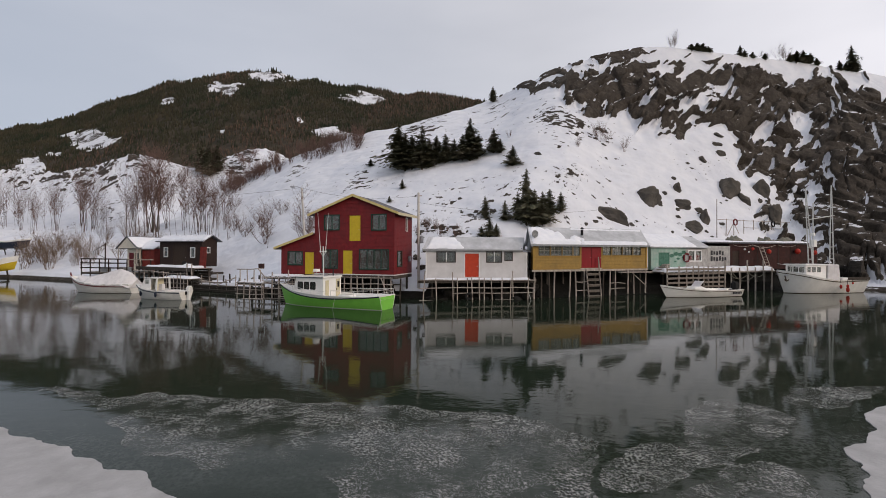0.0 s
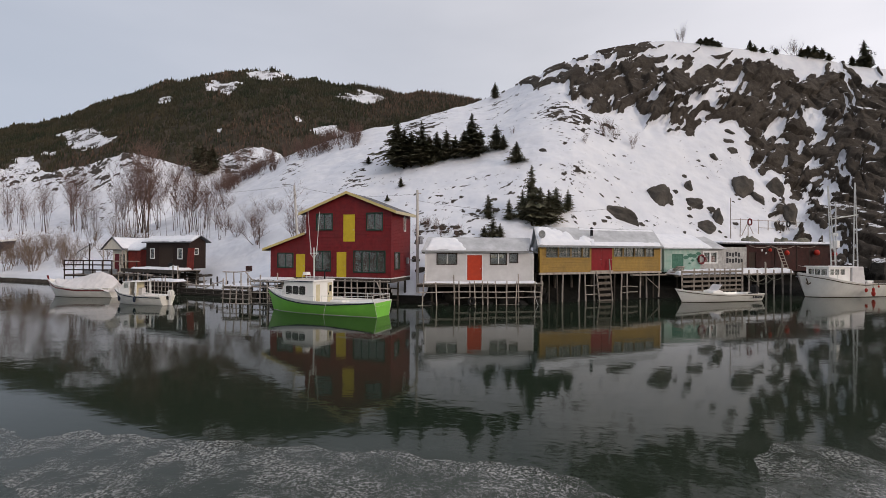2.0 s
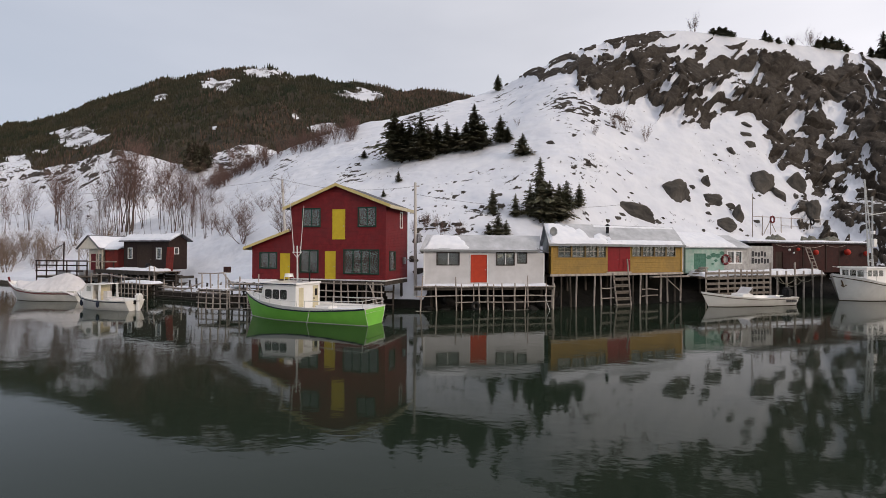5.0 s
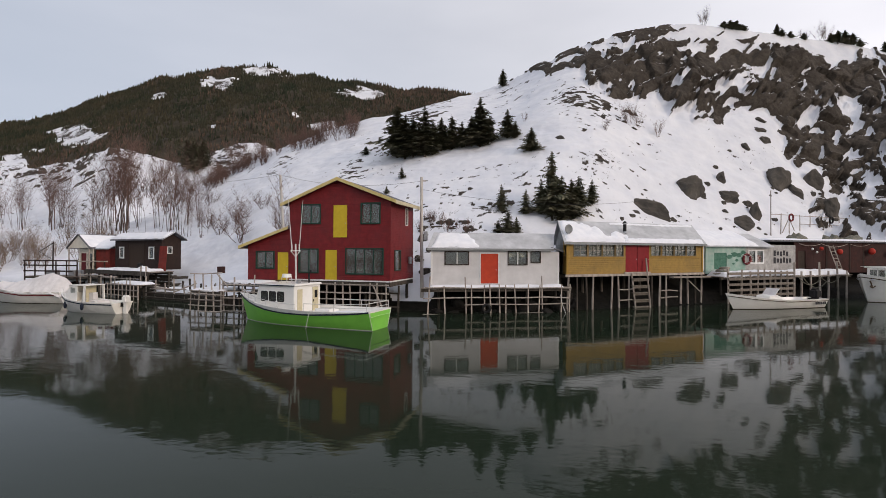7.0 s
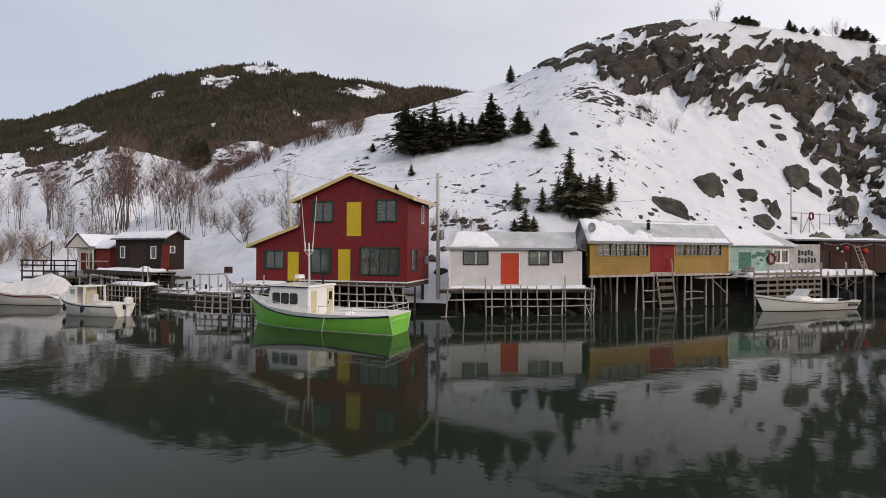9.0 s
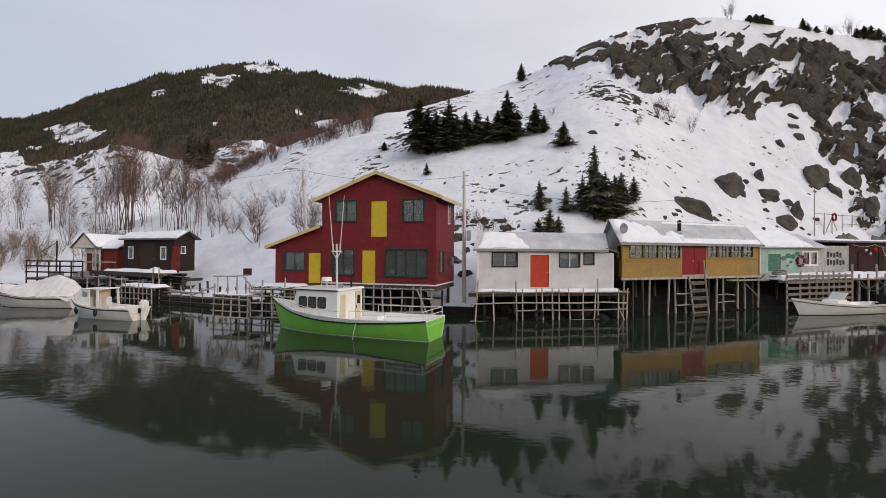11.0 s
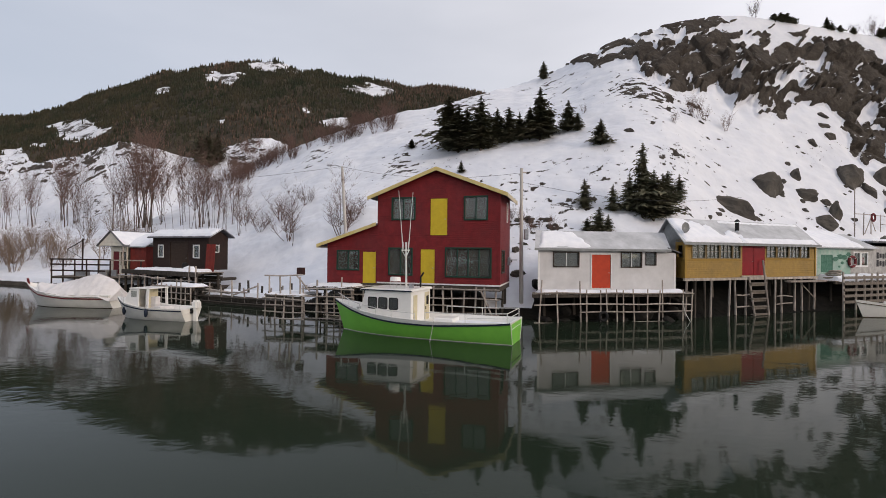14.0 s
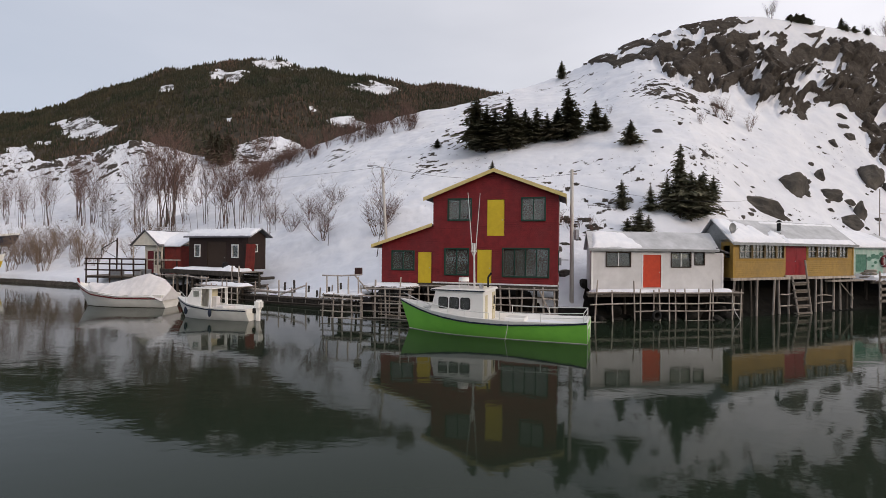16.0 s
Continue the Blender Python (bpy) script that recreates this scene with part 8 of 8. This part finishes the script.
def deciduous():
    clumps = [(246, 46, 11, 100, 145), (340, 34, 13, 85, 132), (118, 26, 8, 75, 112), (205, 22, 5, 85, 120), (290, 26, 6, 60, 110), (62, 16, 6, 50, 85), (160, 26, 7, 30, 70), (385, 26, 8, 30, 75),
              (-40, 50, 12, 50, 90), (-130, 40, 8, 50, 100), (15, 20, 6, 40, 70)]
    k = 0
    for mid, width, count, low, high in clumps:
        for _ in range(count):
            k += 1
            u = rnd.gauss(mid, width * 0.6)
            p, d = ground_mark(u, rnd.uniform(404, 428) - 0.06 * max(0.0, 200 - u), 58, 110)
            bare("bare_tree", p, rnd.uniform(low, high) * d / 826, BARE_TREES[k % 5], "leafless grey-brown tree on the snowy bank", "tree", "bare trees on the bank", rnd.uniform(0.65, 1.0))
    for k, (u, v, px) in enumerate(((240, 415, 138), (249, 413, 150), (257, 414, 132), (338, 412, 112), (352, 411, 104), (120, 412, 92))):
        p, d = ground_mark(u, v, 58, 110)
        bare("bare_tree", p, px * d / 826, TALL[k % 3], "tall leafless tree with dark trunks on the bank", "tree", "tall bare trees on the bank", 0.95)
    for k, (u, v, h) in enumerate(((466, 441, 4.9), (523, 456, 6.2))):
        p, d = ground_mark(u, v, 42)
        bare("bare_tree", p, h, SINGLE, "small leafless tree with one dark trunk", "tree", "small bare trees", 1.0)
    spots = [(552, 404, 2.0), (455, 404, 2.6), (405, 410, 2.2), (536, 425, 2.8), (492, 380, 1.8), (400, 372, 2.2), (462, 432, 2.6), (425, 420, 2.0)]
    for k, (u, v, h) in enumerate(spots):
        p, d = ground_mark(u, v, 44)
        bare("bare_shrub", p, h * 1.05, ROUND[k % 3], "leafless dark shrub with a fine round crown", "shrub", "bare shrubs", 1.5)
    for k in range(90):
        u = rnd.uniform(395, 640)
        e, r0 = knots(np.array([u]), FRONT)
        p = on_ground(u, float(r0[0]) - rnd.uniform(-2.0, 7.0))
        bare("bare_shrub", p, rnd.uniform(1.2, 3.2), SHRUBS[k % 3], "low purple-brown shrub along the ridge", "shrub", "bare shrubs on the ridge")
    for k in range(60):
        u = rnd.gauss(425, 30)
        e, r0 = knots(np.array([u]), FRONT)
        p = on_ground(u, float(r0[0]) - rnd.uniform(-3.0, 5.0))
        bare("bare_shrub", p, rnd.uniform(0.8, 1.9), SHRUBS[k % 3], "low purple-brown shrub along the ridge", "shrub", "bare shrubs on the ridge", 1.3)
    for k in range(24):
        u, d = rnd.gauss(100, 55), rnd.uniform(63, 74)
        p = on_ground(u, d)
        bare("brown_scrub", p, rnd.uniform(1.8, 4.4), SCRUB[k % 2], "dry brown scrub at the foot of the bank", "shrub", "brown scrub")
    for k in range(70):
        u, d = rnd.uniform(230, 480), rnd.uniform(96, 132)
        p = on_ground(u, d)
        bare("bare_shrub", p, rnd.uniform(2.0, 5.0), SHRUBS[k % 3] if k % 2 else BARE_TREES[k % 5], "leafless brown shrub below the knoll", "shrub", "bare shrubs below the knoll")
    for u, drop, h in ((1191, 2.0, 2.5), (1186, 2.5, 1.5), (1378, 2.5, 2.6), (1388, 2.5, 2.3), (1345, 2.5, 1.2), (1356, 2.5, 1.3)):
        p, _ = ridge_mark(unturned(u), drop)
        bare("bare_shrub", p, h, SHRUBS[int(u) % 3], "leafless shrub on the rocky crest", "shrub", "bare shrubs on the crest")
    for k in range(16):
        p, _ = ground_mark(rnd.uniform(738, 818), rnd.gauss(408, 7))
        bare("bare_shrub", p, rnd.uniform(0.5, 1.1), SHRUBS[k % 3], "low dark shrub among snowy stones", "shrub", "low shrubs by the cabin")
    for u, v, h in ((1055, 252, 2.4), (1070, 256, 1.6), (1098, 270, 1.8), (1020, 262, 1.2), (835, 260, 1.2), (900, 245, 1.0), (758, 262, 1.2), (1060, 240, 1.5)):
        p, _ = ground_mark(u, v)
        bare("bare_shrub", p, h, SHRUBS[int(v) % 3], "thin dry stalks standing out of the snow", "shrub", "dry stalks")


deciduous()


def snow_tufts():
    """Dry grass and heath that stick out of the thin snow, in loose drifts."""
    drifts = [(985, 212, 70, 24, 90), (1010, 308, 50, 22, 60), (900, 330, 50, 24, 40), (690, 330, 70, 40, 60), (600, 350, 60, 40, 40), (770, 400, 34, 14, 60), (1130, 395, 110, 12, 50), (820, 240, 60, 20, 40), (1240, 300, 50, 30, 40)]
    bm = bmesh.new()
    for u0, v0, su, sv, count in drifts:
        for _ in range(count):
            p, d = ground_mark(rnd.gauss(u0, su * 0.6), rnd.gauss(v0, sv * 0.6))
            size = rnd.uniform(0.07, 0.26)
            for _ in range(rnd.randint(7, 14)):
                a, lean = rnd.uniform(0, 6.28), rnd.uniform(0.3, 1.4)
                foot = p + Vector((rnd.uniform(-1, 1), rnd.uniform(-1, 1), 0)) * size * 0.6 - Vector((0, 0, 0.08))
                tip = foot + Vector((math.cos(a) * lean, math.sin(a) * lean, 1.0)) * size * rnd.uniform(0.5, 1.0)
                side = Vector((-math.sin(a), math.cos(a), 0)) * size * 0.09
                bm.faces.new([bm.verts.new(foot - side), bm.verts.new(foot + side), bm.verts.new(tip)])
    tagged(new("dry_grass", mesh_of("dry_grass", bm, "heath")), "dark dry grass and heath poking through the snow", "grass", kind="stuff")


snow_tufts()


def far_forest():
    """Thousands of distant conifers and leafless crowns on the far hill, as one body of woods."""
    rs = np.random.RandomState(5)
    n = 52000
    u = rs.uniform(-330, 960, n)
    d = 120 + 122 * np.sqrt(rs.uniform(0, 1, n))
    z, rock, brush, _ = terrain_at(u, d)
    keep = (brush > 0.55) & (d > 118)
    u, d, z = u[keep], d[keep], z[keep]
    x, y = OX + (u - U0) / 826 * d, OY + d
    count = len(u)
    patch = fbm(x * 0.03, y * 0.03, 97, 3)
    h = rs.uniform(0.9, 2.3, count) * (0.75 + 0.6 * rs.uniform(0, 1, count) ** 3)
    leafless = (patch + rs.uniform(-0.22, 0.22, count) + 0.22 * smooth(d, 185, 130) > 0.70)
    h = np.where(leafless, h * 1.15, h)
    for name, sel, mat, label in (("far_conifers", ~leafless, "far_spruce", "dense dark conifers covering the far hill"), ("far_bare_woods", leafless, "far_twig", "leafless brown woods on the lower far hill")):
        X, Y, Z, H = x[sel], y[sel], z[sel], h[sel]
        m = len(X)
        verts, faces = [], []
        sides = 4
        tiers = ((0.0, 0.24, 0.6), (0.38, 0.15, 1.0)) if name == "far_conifers" else ((0.0, 0.07, 0.95), (0.35, 0.13, 0.8))
        per = len(tiers) * (sides + 1)
        V = np.zeros((m, per, 3))
        for ti, (zb, rad, zt) in enumerate(tiers):
            ang = rs.uniform(0, 6.28, m)
            for s in range(sides):
                a = ang + 2 * np.pi * s / sides
                jit = rs.uniform(0.6, 1.35, m)
                V[:, ti * (sides + 1) + s] = np.stack([X + np.cos(a) * rad * H * jit, Y + np.sin(a) * rad * H * jit, Z - 0.2 + H * (zb + rs.uniform(-0.06, 0.06, m))], -1)
            V[:, ti * (sides + 1) + sides] = np.stack([X + rs.uniform(-0.04, 0.04, m) * H, Y, Z - 0.2 + H * zt], -1)
        idx = np.arange(m)[:, None] * per
        F = []
        for ti in range(len(tiers)):
            o = ti * (sides + 1)
            for s in range(sides):
                F.append(np.concatenate([idx + o + s, idx + o + (s + 1) % sides, idx + o + sides], 1))
        F = np.stack(F, 1).reshape(-1, 3)
        me = bpy.data.meshes.new(name)
        me.from_pydata(V.reshape(-1, 3).tolist(), [], F.tolist())
        me.materials.append(M[mat])
        tagged(new(name, me), label, "woods", kind="stuff")


far_forest()

# ---------------------------------------------------------------- ice on the near water


def floating_sheet(name, outline, label, seed, mat, low, high, ragged):
    """A floating sheet with a rounded, uneven outline."""
    ring_pts = [Vector((*p, 0)) for p in outline]
    for _ in range(4):   # round the corners off
        ring_pts = [q for a, b in zip(ring_pts, ring_pts[1:] + ring_pts[:1]) for q in (a * 0.75 + b * 0.25, a * 0.25 + b * 0.75)]
    pts = []
    n = len(ring_pts)
    for i, p in enumerate(ring_pts):
        way = (ring_pts[(i + 1) % n] - ring_pts[i - 1]).normalized()
        k = ragged * noise.fractal(Vector((p.x * 0.8, p.y * 0.8, seed)), 1.0, 2.0, 5)
        pts.append((p.x - way.y * k, p.y + way.x * k, WATER_Z + low))
    bm = bmesh.new()
    prism(bm, pts, (0, 0, high - low))
    ob = new(name, mesh_of(name, bm, mat))
    tagged(ob, label, "ice" if mat == "ice" else "slush", "ice sheets" if mat == "ice" else "slush films")


floating_sheet("ice_sheet", [(-24.0, 16.8), (-15.0, 13.2), (-11.6, 11.8), (-9.2, 10.9), (-7.6, 10.2), (-5.8, 9.5), (-4.2, 8.8), (-2.9, 7.0), (-4.0, 4.0), (-24.0, 4.0)], "flat white ice sheet with a ragged edge", 3, "ice", -0.02, 0.02, 0.28)
floating_sheet("ice_sheet", [(11.8, 14.2), (13.4, 14.6), (16.0, 16.4), (22.0, 18.6), (22.0, 6.0), (7.2, 6.0), (7.6, 8.0), (8.1, 9.8), (9.2, 10.5), (8.8, 11.1), (10.5, 12.2)], "flat white ice sheet with a ragged edge", 5, "ice", -0.02, 0.02, 0.28)
SLUSH = "grainy grey drift of slush on the water"
floating_sheet("slush_film", [(-12.4, 14.6), (-10.4, 14.0), (-9.2, 13.6), (-8.4, 14.2), (-6.4, 13.9), (-4.6, 13.8), (-2.0, 13.3), (0.2, 13.5), (2.2, 12.9), (3.8, 12.0), (3.8, 10.6), (3.2, 9.6), (3.4, 8.4),
                              (2.7, 6.4), (-0.6, 6.4), (-1.4, 8.8), (-2.6, 10.0), (-3.3, 10.3), (-4.0, 9.4), (-5.0, 10.0), (-6.6, 10.8), (-8.2, 12.0), (-9.4, 12.9), (-11.6, 14.0)], SLUSH, 7, "slush", -0.01, 0.006, 0.4)
floating_sheet("slush_film", [(3.3, 9.8), (4.0, 10.8), (4.9, 11.6), (5.6, 11.3), (5.5, 10.8), (5.9, 11.2), (6.3, 12.8), (7.0, 14.5), (9.0, 14.8), (9.6, 13.2), (8.2, 12.2), (7.2, 11.1), (5.7, 10.3), (4.3, 9.4), (3.6, 9.2)], SLUSH, 9, "slush", -0.01, 0.006, 0.25)
floating_sheet("slush_film", [(3.9, 8.6), (5.3, 9.7), (6.6, 10.7), (7.4, 10.6), (7.3, 9.6), (6.9, 8.6), (5.9, 6.4), (3.2, 6.4)], SLUSH, 11, "slush", -0.01, 0.006, 0.25)
floating_sheet("slush_film", [(9.7, 14.4), (11.0, 16.0), (12.8, 16.2), (14.8, 16.6), (12.4, 14.9), (10.4, 13.9)], SLUSH, 13, "slush", -0.01, 0.006, 0.3)
